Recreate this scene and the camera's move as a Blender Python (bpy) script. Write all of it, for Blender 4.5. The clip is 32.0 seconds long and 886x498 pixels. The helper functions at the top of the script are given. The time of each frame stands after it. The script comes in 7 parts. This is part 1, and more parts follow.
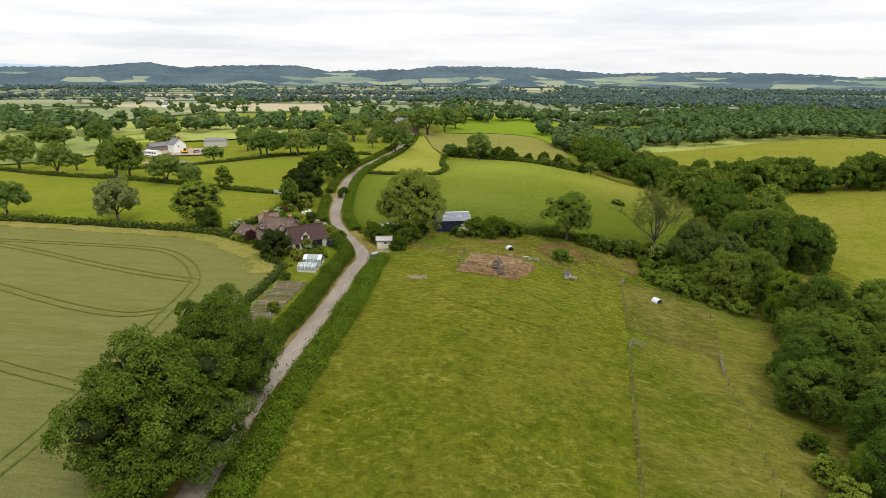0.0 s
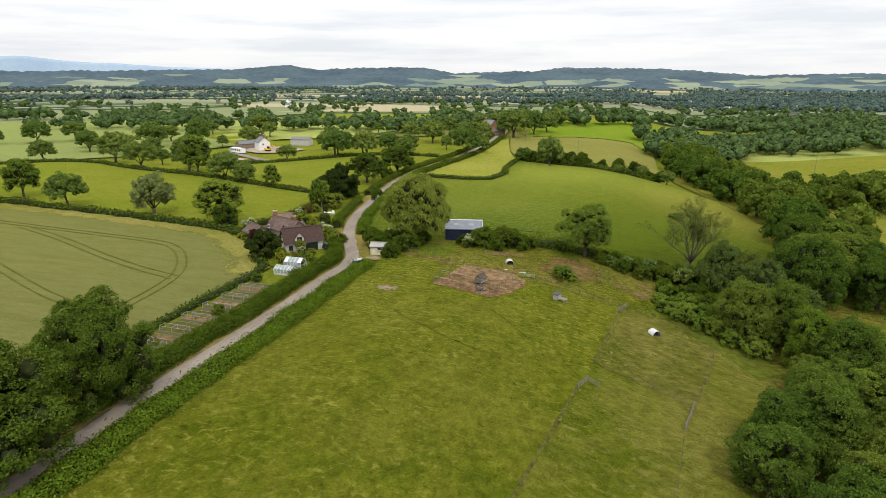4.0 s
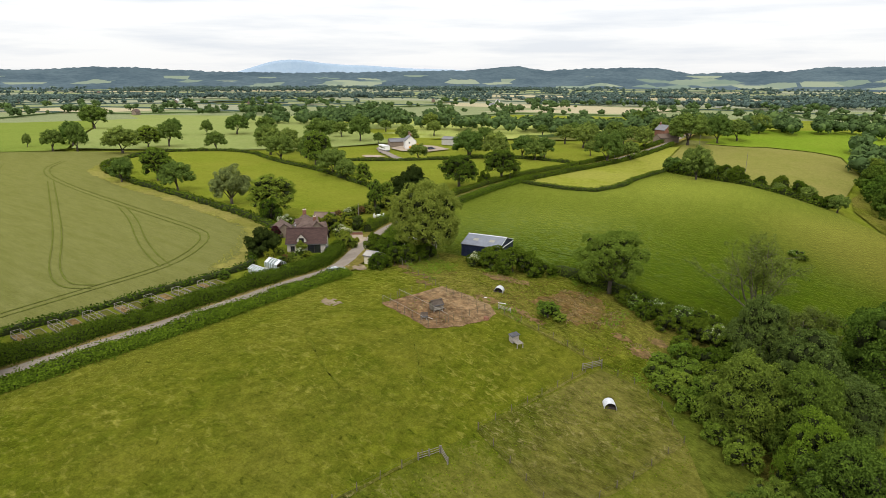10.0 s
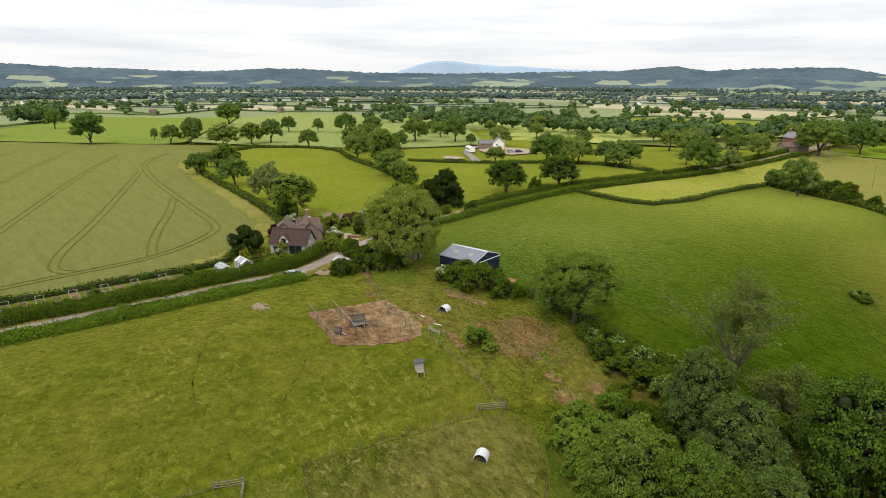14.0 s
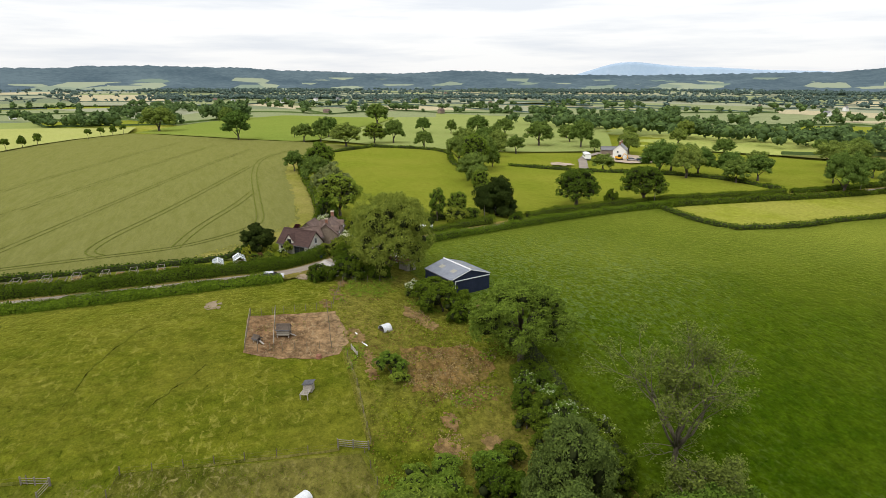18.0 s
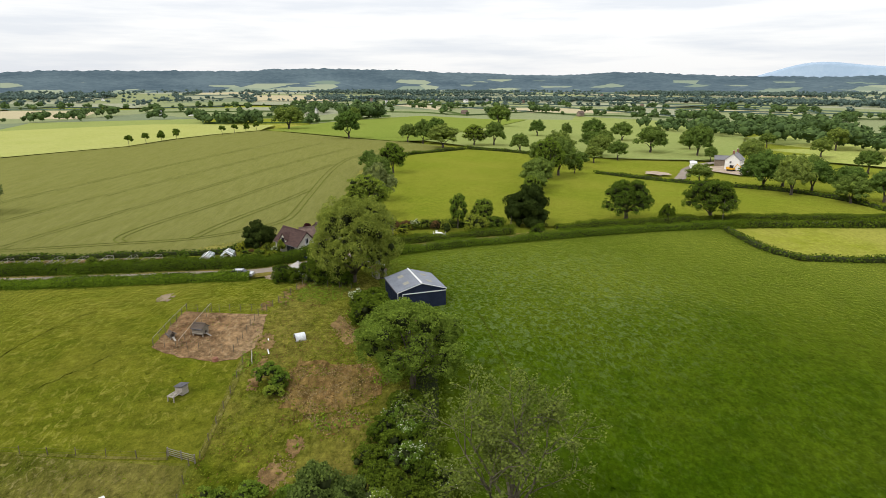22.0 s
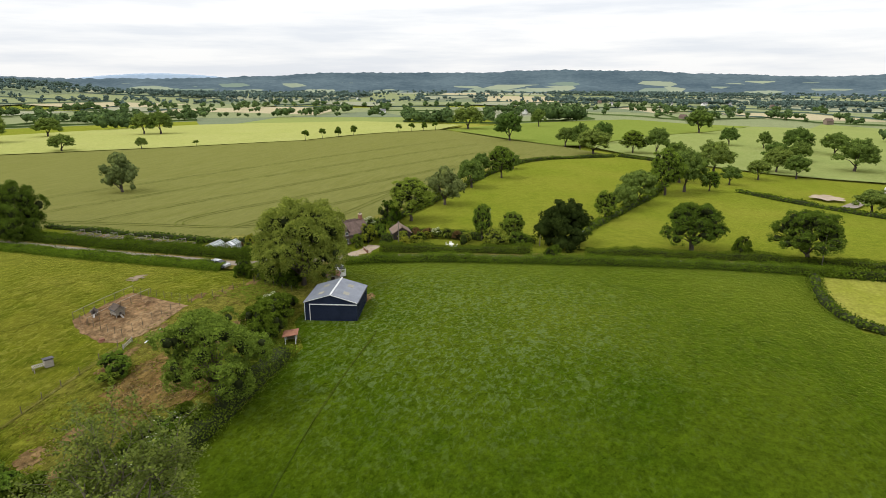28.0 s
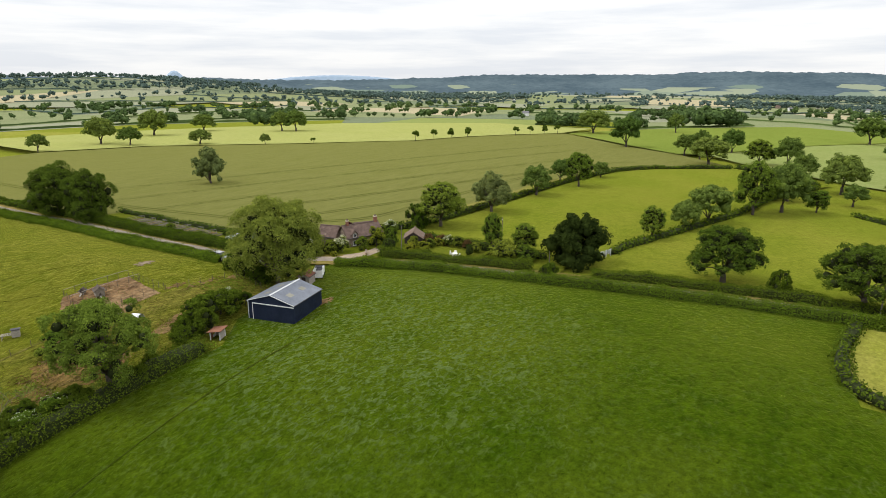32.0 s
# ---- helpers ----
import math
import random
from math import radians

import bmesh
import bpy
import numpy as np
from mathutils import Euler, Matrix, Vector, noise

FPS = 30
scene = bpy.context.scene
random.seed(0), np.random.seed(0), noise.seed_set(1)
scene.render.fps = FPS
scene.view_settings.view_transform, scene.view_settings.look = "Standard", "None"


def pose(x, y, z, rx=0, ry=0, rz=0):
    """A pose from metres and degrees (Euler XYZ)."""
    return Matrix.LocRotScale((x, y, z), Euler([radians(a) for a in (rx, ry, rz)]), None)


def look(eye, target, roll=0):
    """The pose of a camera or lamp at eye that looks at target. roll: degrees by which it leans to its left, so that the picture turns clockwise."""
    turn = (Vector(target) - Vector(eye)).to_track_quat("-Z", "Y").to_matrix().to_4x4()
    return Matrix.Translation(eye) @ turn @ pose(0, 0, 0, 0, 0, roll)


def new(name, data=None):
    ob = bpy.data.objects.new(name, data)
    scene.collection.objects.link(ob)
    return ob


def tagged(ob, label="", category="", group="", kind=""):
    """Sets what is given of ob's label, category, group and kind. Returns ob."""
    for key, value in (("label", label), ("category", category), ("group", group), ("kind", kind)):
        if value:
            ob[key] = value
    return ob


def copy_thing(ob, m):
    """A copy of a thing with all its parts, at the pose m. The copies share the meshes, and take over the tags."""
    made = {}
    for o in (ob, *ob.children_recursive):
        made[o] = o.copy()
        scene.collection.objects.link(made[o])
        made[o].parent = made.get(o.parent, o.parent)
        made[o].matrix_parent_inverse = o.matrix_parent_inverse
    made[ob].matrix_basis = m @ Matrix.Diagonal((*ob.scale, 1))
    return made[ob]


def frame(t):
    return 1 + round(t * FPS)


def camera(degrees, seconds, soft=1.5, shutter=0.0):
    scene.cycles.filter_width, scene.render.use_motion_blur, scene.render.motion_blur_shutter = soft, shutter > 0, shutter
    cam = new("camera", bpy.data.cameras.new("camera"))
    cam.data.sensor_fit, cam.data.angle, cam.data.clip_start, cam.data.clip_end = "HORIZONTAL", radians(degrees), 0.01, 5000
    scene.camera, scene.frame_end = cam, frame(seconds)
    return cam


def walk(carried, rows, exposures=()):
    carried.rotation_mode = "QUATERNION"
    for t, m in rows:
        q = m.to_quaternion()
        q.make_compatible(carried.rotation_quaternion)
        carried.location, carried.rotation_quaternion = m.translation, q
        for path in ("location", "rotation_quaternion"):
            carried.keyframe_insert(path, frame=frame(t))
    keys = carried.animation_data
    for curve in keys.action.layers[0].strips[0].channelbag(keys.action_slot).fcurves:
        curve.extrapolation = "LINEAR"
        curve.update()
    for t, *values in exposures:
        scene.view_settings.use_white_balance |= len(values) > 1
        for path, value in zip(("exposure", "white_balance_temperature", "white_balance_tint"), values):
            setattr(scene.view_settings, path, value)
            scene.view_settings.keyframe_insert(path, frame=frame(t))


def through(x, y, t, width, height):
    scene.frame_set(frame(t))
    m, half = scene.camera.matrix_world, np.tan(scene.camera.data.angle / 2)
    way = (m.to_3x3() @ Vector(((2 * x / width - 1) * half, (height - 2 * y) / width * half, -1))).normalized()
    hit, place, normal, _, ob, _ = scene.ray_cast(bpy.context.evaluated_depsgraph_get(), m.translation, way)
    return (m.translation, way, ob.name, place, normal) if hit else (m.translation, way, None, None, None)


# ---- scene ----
cam = camera(71.9, 32.0, soft=0.5)
METRES, EYE, TILT, LEAN, TURN = 272.72, 42.0, 0.0, 3.75, 5.0
ROWS = [
    (0.0, 0.0, 0.0, 0.0, 1.16, -16.08, -4.02),
    (0.5, 0.013, 0.0036, 0.0007, 2.8, -16.17, -4.0),
    (1.0, 0.0253, 0.0075, 0.0013, 4.23, -16.24, -4.0),
    (1.5, 0.0381, 0.0117, 0.0019, 5.77, -16.33, -3.99),
    (2.0, 0.0497, 0.0159, 0.0026, 7.06, -16.41, -3.99),
    (2.5, 0.0623, 0.0211, 0.0034, 8.63, -16.51, -4.03),
    (3.0, 0.0736, 0.0267, 0.0041, 9.86, -16.57, -4.01),
    (3.5, 0.0863, 0.0335, 0.0049, 11.33, -16.64, -3.91),
    (5.5, 0.1339, 0.0642, 0.0074, 17.4, -16.99, -3.89),
    (6.0, 0.1461, 0.0735, 0.0082, 19.19, -17.11, -3.85),
    (6.5, 0.1577, 0.0823, 0.0089, 21.0, -17.22, -3.77),
    (7.0, 0.1702, 0.0924, 0.0096, 22.85, -17.33, -3.74),
    (7.5, 0.1812, 0.1023, 0.0101, 24.78, -17.45, -3.65),
    (8.0, 0.1927, 0.1133, 0.0106, 27.05, -17.57, -3.5),
    (8.5, 0.2034, 0.1233, 0.011, 29.01, -17.69, -3.41),
    (9.0, 0.2146, 0.1341, 0.0115, 30.63, -17.78, -3.36),
    (9.5, 0.2247, 0.1444, 0.0119, 32.18, -17.86, -3.33),
    (10.0, 0.2357, 0.1561, 0.0126, 33.82, -17.95, -3.26),
    (10.5, 0.2457, 0.1671, 0.0132, 35.27, -18.02, -3.21),
    (11.0, 0.2565, 0.1797, 0.0138, 36.89, -18.1, -3.15),
    (11.5, 0.2667, 0.1919, 0.0145, 38.22, -18.18, -3.09),
    (12.0, 0.2774, 0.2058, 0.0151, 39.54, -18.25, -3.03),
    (12.5, 0.2865, 0.2188, 0.0157, 40.98, -18.32, -2.99),
    (13.0, 0.2957, 0.234, 0.0162, 43.23, -18.42, -2.86),
    (13.5, 0.3041, 0.2485, 0.0166, 45.55, -18.51, -2.74),
    (14.0, 0.3127, 0.2642, 0.017, 47.73, -18.6, -2.64),
    (14.5, 0.3202, 0.279, 0.0175, 49.63, -18.67, -2.55),
    (16.5, 0.3462, 0.3439, 0.019, 58.4, -18.93, -1.96),
    (17.0, 0.3517, 0.361, 0.0194, 60.42, -18.98, -1.88),
    (17.5, 0.3562, 0.3772, 0.0195, 62.29, -19.01, -1.77),
    (18.0, 0.3606, 0.3949, 0.0198, 64.47, -19.06, -1.65),
    (18.5, 0.3642, 0.4113, 0.02, 66.29, -19.11, -1.51),
    (19.0, 0.3675, 0.4287, 0.02, 68.03, -19.15, -1.37),
    (19.5, 0.37, 0.445, 0.02, 69.8, -19.17, -1.24),
    (20.0, 0.3718, 0.4625, 0.0199, 72.04, -19.19, -1.13),
    (20.5, 0.373, 0.4786, 0.0198, 74.26, -19.2, -0.97),
    (21.0, 0.3742, 0.4959, 0.0197, 76.05, -19.2, -0.91),
    (21.5, 0.3747, 0.5128, 0.0196, 77.65, -19.19, -0.81),
    (22.0, 0.3746, 0.527, 0.0194, 79.23, -19.2, -0.7),
    (22.5, 0.374, 0.5437, 0.0193, 81.29, -19.22, -0.57),
    (23.0, 0.3731, 0.5591, 0.0193, 83.22, -19.23, -0.45),
    (23.5, 0.3717, 0.5757, 0.0192, 85.23, -19.25, -0.31),
    (24.0, 0.3699, 0.5909, 0.019, 86.94, -19.26, -0.21),
    (24.5, 0.3674, 0.6075, 0.0188, 88.72, -19.26, -0.13),
    (25.0, 0.3648, 0.623, 0.0187, 90.41, -19.25, -0.03),
    (25.5, 0.3613, 0.6399, 0.0185, 92.43, -19.21, 0.12),
    (27.5, 0.343, 0.7028, 0.017, 99.75, -19.11, 0.55),
    (28.0, 0.3374, 0.717, 0.0166, 101.44, -19.09, 0.67),
    (28.5, 0.3309, 0.7318, 0.016, 103.45, -19.03, 0.78),
    (29.0, 0.324, 0.7451, 0.0154, 105.4, -18.98, 0.9),
    (29.5, 0.3165, 0.7599, 0.0149, 107.42, -18.92, 1.03),
    (30.0, 0.3093, 0.7734, 0.0145, 109.2, -18.87, 1.14),
    (30.5, 0.3011, 0.7879, 0.0139, 111.06, -18.79, 1.22),
    (31.0, 0.2932, 0.8014, 0.0135, 112.78, -18.76, 1.32),
    (31.5, 0.2843, 0.8156, 0.013, 114.73, -18.7, 1.37),
    (32.0, 0.2752, 0.8296, 0.0125, 116.65, -18.64, 1.43),
]
walk(cam, [(t, pose(0, 0, EYE, TILT, LEAN, TURN) @ pose(METRES * x, METRES * y, METRES * z, 90 + pitch, roll, yaw)) for t, x, y, z, yaw, pitch, roll in ROWS])

# ---- sky and sun: a bright, lightly broken overcast ----
SUN_EL, SUN_AZ = 52.0, 150.0      # degrees above the horizon; degrees clockwise from +y
world = bpy.data.worlds.new("overcast_sky")
scene.world = world
world.use_nodes = True
wn, wl = world.node_tree.nodes, world.node_tree.links
wn.clear()


def wnode(kind, **values):
    n = wn.new(kind)
    for key, value in values.items():
        n.inputs[key].default_value = value
    return n


w_out = wn.new("ShaderNodeOutputWorld")
w_sky = wn.new("ShaderNodeTexSky")
w_sky.sky_type, w_sky.sun_disc = "NISHITA", False
w_sky.sun_elevation, w_sky.sun_rotation = radians(SUN_EL), radians(SUN_AZ)
w_blue = wnode("ShaderNodeBackground", Strength=0.12)
wl.new(w_sky.outputs["Color"], w_blue.inputs["Color"])
w_tc = wn.new("ShaderNodeTexCoord")
w_sep = wn.new("ShaderNodeSeparateXYZ")
wl.new(w_tc.outputs["Generated"], w_sep.inputs[0])
# an overcast sky is about three times as bright overhead as at the horizon
w_up = wn.new("ShaderNodeMapRange")
w_up.inputs["From Min"].default_value, w_up.inputs["From Max"].default_value = 0.0, 0.8
w_up.inputs["To Min"].default_value, w_up.inputs["To Max"].default_value = 0.98, 1.72
wl.new(w_sep.outputs["Z"], w_up.inputs["Value"])
# flat cloud streaks: the direction is squeezed towards the horizon
w_map = wn.new("ShaderNodeMapping")
w_map.inputs["Scale"].default_value = (1.6, 1.6, 17.0)
wl.new(w_tc.outputs["Generated"], w_map.inputs["Vector"])
w_noise = wnode("ShaderNodeTexNoise", Scale=2.2, Detail=6.0, Roughness=0.55)
wl.new(w_map.outputs[0], w_noise.inputs["Vector"])
w_ramp = wn.new("ShaderNodeValToRGB")
w_ramp.color_ramp.elements[0].position, w_ramp.color_ramp.elements[0].color = 0.36, (0.82, 0.85, 0.90, 1)
w_ramp.color_ramp.elements[1].position, w_ramp.color_ramp.elements[1].color = 0.56, (1.0, 1.0, 1.0, 1)
wl.new(w_noise.outputs["Fac"], w_ramp.inputs["Fac"])
w_cloud = wn.new("ShaderNodeBackground")
wl.new(w_ramp.outputs["Color"], w_cloud.inputs["Color"])
wl.new(w_up.outputs[0], w_cloud.inputs["Strength"])
w_mix = wnode("ShaderNodeMixShader", Fac=0.94)
wl.new(w_blue.outputs[0], w_mix.inputs[1])
wl.new(w_cloud.outputs[0], w_mix.inputs[2])
wl.new(w_mix.outputs[0], w_out.inputs["Surface"])

sun = new("sun", bpy.data.lights.new("sun", "SUN"))
sun.data.energy, sun.data.angle, sun.data.color = 1.75, radians(12), (1.0, 0.96, 0.88)
az, el = radians(SUN_AZ), radians(SUN_EL)
toward = Vector((math.sin(az) * math.cos(el), math.cos(az) * math.cos(el), math.sin(el)))
sun.matrix_world = look(toward * 400, (0, 0, 0))
scene.view_settings.exposure = 0.0

# ---- materials ----
def nodes_of(name):
    m = bpy.data.materials.new(name)
    m.use_nodes = True
    nt = m.node_tree
    bsdf = nt.nodes["Principled BSDF"]
    return m, nt.nodes, nt.links, bsdf


def noise_node(n, l, vec, scale, detail=3.0, rough=0.55, stretch=None, turn=0.0):
    if stretch:
        mp = n.new("ShaderNodeMapping")
        mp.inputs["Scale"].default_value = stretch
        mp.inputs["Rotation"].default_value = (0, 0, radians(turn))
        l.new(vec, mp.inputs["Vector"])
        vec = mp.outputs[0]
    t = n.new("ShaderNodeTexNoise")
    t.inputs["Scale"].default_value, t.inputs["Detail"].default_value = scale, detail
    t.inputs["Roughness"].default_value = rough
    l.new(vec, t.inputs["Vector"])
    return t.outputs["Fac"]


def ramp_node(n, l, fac, stops):
    r = n.new("ShaderNodeValToRGB")
    e = r.color_ramp.elements
    while len(e) < len(stops):
        e.new(0.5)
    for k, (p, c) in enumerate(stops):
        e[k].position, e[k].color = p, (*c, 1)
    l.new(fac, r.inputs["Fac"])
    return r.outputs["Color"]


def mix_node(n, l, a, b, fac, kind="MIX"):
    m = n.new("ShaderNodeMix")
    m.data_type, m.blend_type = "RGBA", kind
    for socket, value in ((m.inputs["Factor"], fac), (m.inputs[6], a), (m.inputs[7], b)):
        if isinstance(value, float):
            socket.default_value = value
        elif isinstance(value, tuple):
            socket.default_value = (*value, 1)
        else:
            l.new(value, socket)
    return m.outputs[2]


def turf(name, dark, light, straw, straw_at=0.62, streak=None, turn=0.0, bump=0.5, fine=2.2, mottle=0.5, rough_mid=0.22, dry=None, sheen=0.20, nap=0.45, crest=None, crest_at=(0.42, 0.60), crest_scale=1.0, crest_turn=35, pale=None):
    """Open ground: broad patches, lodged streaks and blade-scale grain, on world places."""
    m, n, l, b = nodes_of(name)
    pos = n.new("ShaderNodeNewGeometry").outputs["Position"]
    broad = noise_node(n, l, pos, 0.035, 4, 0.6)
    mid = noise_node(n, l, pos, 0.30, 5, 0.62, streak, turn)
    clumps = noise_node(n, l, pos, 0.9, 4, 0.65, streak, turn + 30)
    grain = noise_node(n, l, pos, fine, 5, 0.75)
    base = ramp_node(n, l, mid, [(0.36, dark), (0.62, light)])
    patch = ramp_node(n, l, broad, [(0.40, (0, 0, 0)), (straw_at, (1, 1, 1))])
    half = mix_node(n, l, (0, 0, 0), patch, mottle)
    both = mix_node(n, l, base, straw, half)
    if dry:
        cx, cy, rad, colour = dry
        off = n.new("ShaderNodeVectorMath")
        off.operation = "DISTANCE"
        l.new(pos, off.inputs[0])
        off.inputs[1].default_value = (cx, cy, 0)
        near = n.new("ShaderNodeMapRange")
        near.inputs["From Min"].default_value, near.inputs["From Max"].default_value = rad, rad * 0.3
        near.inputs["To Min"].default_value, near.inputs["To Max"].default_value = 0.0, 0.6
        near.interpolation_type = "SMOOTHSTEP"
        l.new(off.outputs["Value"], near.inputs["Value"])
        both = mix_node(n, l, both, colour, near.outputs[0])
    lay = ramp_node(n, l, clumps, [(0.34, (1 - rough_mid,) * 3), (0.66, (1 + rough_mid,) * 3)])
    both = mix_node(n, l, both, lay, 1.0, "MULTIPLY")
    heights = mix_node(n, l, clumps, grain, 0.45)
    if crest:
        # blades laid over by the wind: pale wavy crests in swathes, trough shade painted in
        mp = n.new("ShaderNodeMapping")
        mp.inputs["Scale"].default_value, mp.inputs["Rotation"].default_value = (0.85, 1.25, 1.0), (0, 0, radians(crest_turn))
        l.new(pos, mp.inputs["Vector"])
        wave = n.new("ShaderNodeTexNoise")
        for key, value in (("Scale", 0.62 * crest_scale), ("Detail", 5.0), ("Roughness", 0.62), ("Distortion", 0.8)):
            wave.inputs[key].default_value = value
        l.new(mp.outputs[0], wave.inputs["Vector"])
        lines = ramp_node(n, l, wave.outputs["Fac"], [(0.53, (0, 0, 0)), (0.70, (1, 1, 1))])
        swathe = ramp_node(n, l, noise_node(n, l, pos, 0.05, 5, 0.65), [(crest_at[0], (0.18, 0.18, 0.18)), (crest_at[1], (1, 1, 1))])
        both = mix_node(n, l, both, crest, mix_node(n, l, lines, swathe, 1.0, "MULTIPLY"))
        if pale:
            cx, cy, rad, colour = pale
            off = n.new("ShaderNodeVectorMath")
            off.operation = "DISTANCE"
            l.new(pos, off.inputs[0])
            off.inputs[1].default_value = (cx, cy, 0)
            near = n.new("ShaderNodeMapRange")
            near.inputs["From Min"].default_value, near.inputs["From Max"].default_value = rad, rad * 0.3
            near.interpolation_type = "SMOOTHSTEP"
            l.new(off.outputs["Value"], near.inputs["Value"])
            tips = ramp_node(n, l, wave.outputs["Fac"], [(0.49, (0, 0, 0)), (0.63, (1, 1, 1))])
            both = mix_node(n, l, both, colour, mix_node(n, l, tips, near.outputs[0], 1.0, "MULTIPLY"))
        # the troughs' shade is multiplied into the colour
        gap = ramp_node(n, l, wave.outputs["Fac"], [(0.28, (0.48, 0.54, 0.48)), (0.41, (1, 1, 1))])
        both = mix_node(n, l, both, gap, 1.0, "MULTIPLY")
        heights = mix_node(n, l, heights, wave.outputs["Fac"], 0.6)
    tone = ramp_node(n, l, grain, [(0.30, (0.68, 0.70, 0.68)), (0.70, (1.30, 1.28, 1.20))])
    l.new(mix_node(n, l, both, tone, 1.0, "MULTIPLY"), b.inputs["Base Color"])
    b.inputs["Roughness"].default_value = 0.95
    b.inputs["Specular IOR Level"].default_value = 0.0
    b.inputs["Sheen Weight"].default_value, b.inputs["Sheen Roughness"].default_value = sheen, nap
    b.inputs["Sheen Tint"].default_value = (0.82, 0.84, 0.14, 1)
    bm_ = n.new("ShaderNodeBump")
    bm_.inputs["Strength"].default_value, bm_.inputs["Distance"].default_value = bump, 0.5
    l.new(heights, bm_.inputs["Height"])
    l.new(bm_.outputs[0], b.inputs["Normal"])
    return m


def leaves(name, dark, light, shift=0.3, gloss=0.6, through=0.22):
    """Foliage: sprays differ in tone, leaves a little, every plant has its own cast; light passes partly through."""
    m, n, l, b = nodes_of(name)
    isl = n.new("ShaderNodeNewGeometry").outputs["Random Per Island"]
    where = n.new("ShaderNodeTexCoord").outputs["Object"]
    spray = noise_node(n, l, where, 0.55, 3, 0.6)
    base = ramp_node(n, l, spray, [(0.32, tuple(0.62 * a + 0.38 * b_ for a, b_ in zip(dark, light))), (0.68, tuple(0.30 * a + 0.70 * b_ for a, b_ in zip(dark, light)))])
    base = mix_node(n, l, base, (0.93, 1.0, 1.0), 1.0, "MULTIPLY")
    leaf = ramp_node(n, l, isl, [(0.0, (0.70, 0.72, 0.74)), (0.8, (1.10, 1.09, 1.0)), (1.0, (1.45, 1.38, 1.10))])
    col = mix_node(n, l, base, leaf, 1.0, "MULTIPLY")
    ob = n.new("ShaderNodeObjectInfo").outputs["Random"]
    cast = ramp_node(n, l, ob, [(0.0, (1 - shift, 1 - 0.7 * shift, 1 - shift)), (1.0, (1 + shift, 1 + 0.55 * shift, 1 + 0.2 * shift))])
    tint = mix_node(n, l, col, cast, 1.0, "MULTIPLY")
    l.new(tint, b.inputs["Base Color"])
    b.inputs["Roughness"].default_value = gloss
    b.inputs["Specular IOR Level"].default_value = 0.0
    tr = n.new("ShaderNodeBsdfTranslucent")
    l.new(tint, tr.inputs["Color"])
    mx = n.new("ShaderNodeMixShader")
    mx.inputs[0].default_value = through
    l.new(b.outputs[0], mx.inputs[1])
    l.new(tr.outputs[0], mx.inputs[2])
    l.new(mx.outputs[0], n["Material Output"].inputs["Surface"])
    return m


def solid(name, dark, light, scale=3.0, rough=0.7, metal=0.0, bump=0.15, stretch=None, spots=None, world_space=False, spec=0.2):
    """A built surface: two scales of tone, optional stains, fine relief."""
    m, n, l, b = nodes_of(name)
    if world_space:
        vec = n.new("ShaderNodeNewGeometry").outputs["Position"]
    else:
        vec = n.new("ShaderNodeTexCoord").outputs["Object"]
    a = noise_node(n, l, vec, scale, 4, 0.6, stretch)
    g = noise_node(n, l, vec, scale * 7, 3, 0.6)
    base = ramp_node(n, l, a, [(0.3, dark), (0.7, light)])
    tone = ramp_node(n, l, g, [(0.3, (0.86, 0.86, 0.86)), (0.7, (1.1, 1.1, 1.1))])
    col = mix_node(n, l, base, tone, 1.0, "MULTIPLY")
    rnd = n.new("ShaderNodeObjectInfo").outputs["Random"]
    col = mix_node(n, l, col, ramp_node(n, l, rnd, [(0, (0.9, 0.9, 0.9)), (1, (1.1, 1.1, 1.1))]), 1.0, "MULTIPLY")
    if spots:
        where = ramp_node(n, l, noise_node(n, l, vec, scale * 0.55, 5, 0.65), [(spots[1], (0, 0, 0)), (spots[1] + 0.07, (1, 1, 1))])
        col = mix_node(n, l, col, spots[0], where)
    l.new(col, b.inputs["Base Color"])
    b.inputs["Roughness"].default_value, b.inputs["Metallic"].default_value = rough, metal
    b.inputs["Specular IOR Level"].default_value = spec
    if bump:
        bp = n.new("ShaderNodeBump")
        bp.inputs["Strength"].default_value, bp.inputs["Distance"].default_value = bump, 0.03
        l.new(g, bp.inputs["Height"])
        l.new(bp.outputs[0], b.inputs["Normal"])
    return m


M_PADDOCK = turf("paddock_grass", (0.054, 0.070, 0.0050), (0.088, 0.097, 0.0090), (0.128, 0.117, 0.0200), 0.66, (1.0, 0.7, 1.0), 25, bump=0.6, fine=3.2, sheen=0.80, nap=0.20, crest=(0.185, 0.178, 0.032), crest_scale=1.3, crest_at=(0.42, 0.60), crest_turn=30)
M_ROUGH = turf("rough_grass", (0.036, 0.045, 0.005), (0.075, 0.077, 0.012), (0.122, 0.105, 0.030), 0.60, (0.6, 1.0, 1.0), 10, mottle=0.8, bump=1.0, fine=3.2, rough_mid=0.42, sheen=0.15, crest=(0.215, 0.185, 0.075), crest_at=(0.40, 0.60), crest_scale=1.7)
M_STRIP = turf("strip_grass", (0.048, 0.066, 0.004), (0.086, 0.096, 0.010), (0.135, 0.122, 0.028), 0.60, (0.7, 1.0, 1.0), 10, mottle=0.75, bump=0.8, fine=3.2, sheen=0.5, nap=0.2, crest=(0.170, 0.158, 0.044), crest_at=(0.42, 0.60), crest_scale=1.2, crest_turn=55)
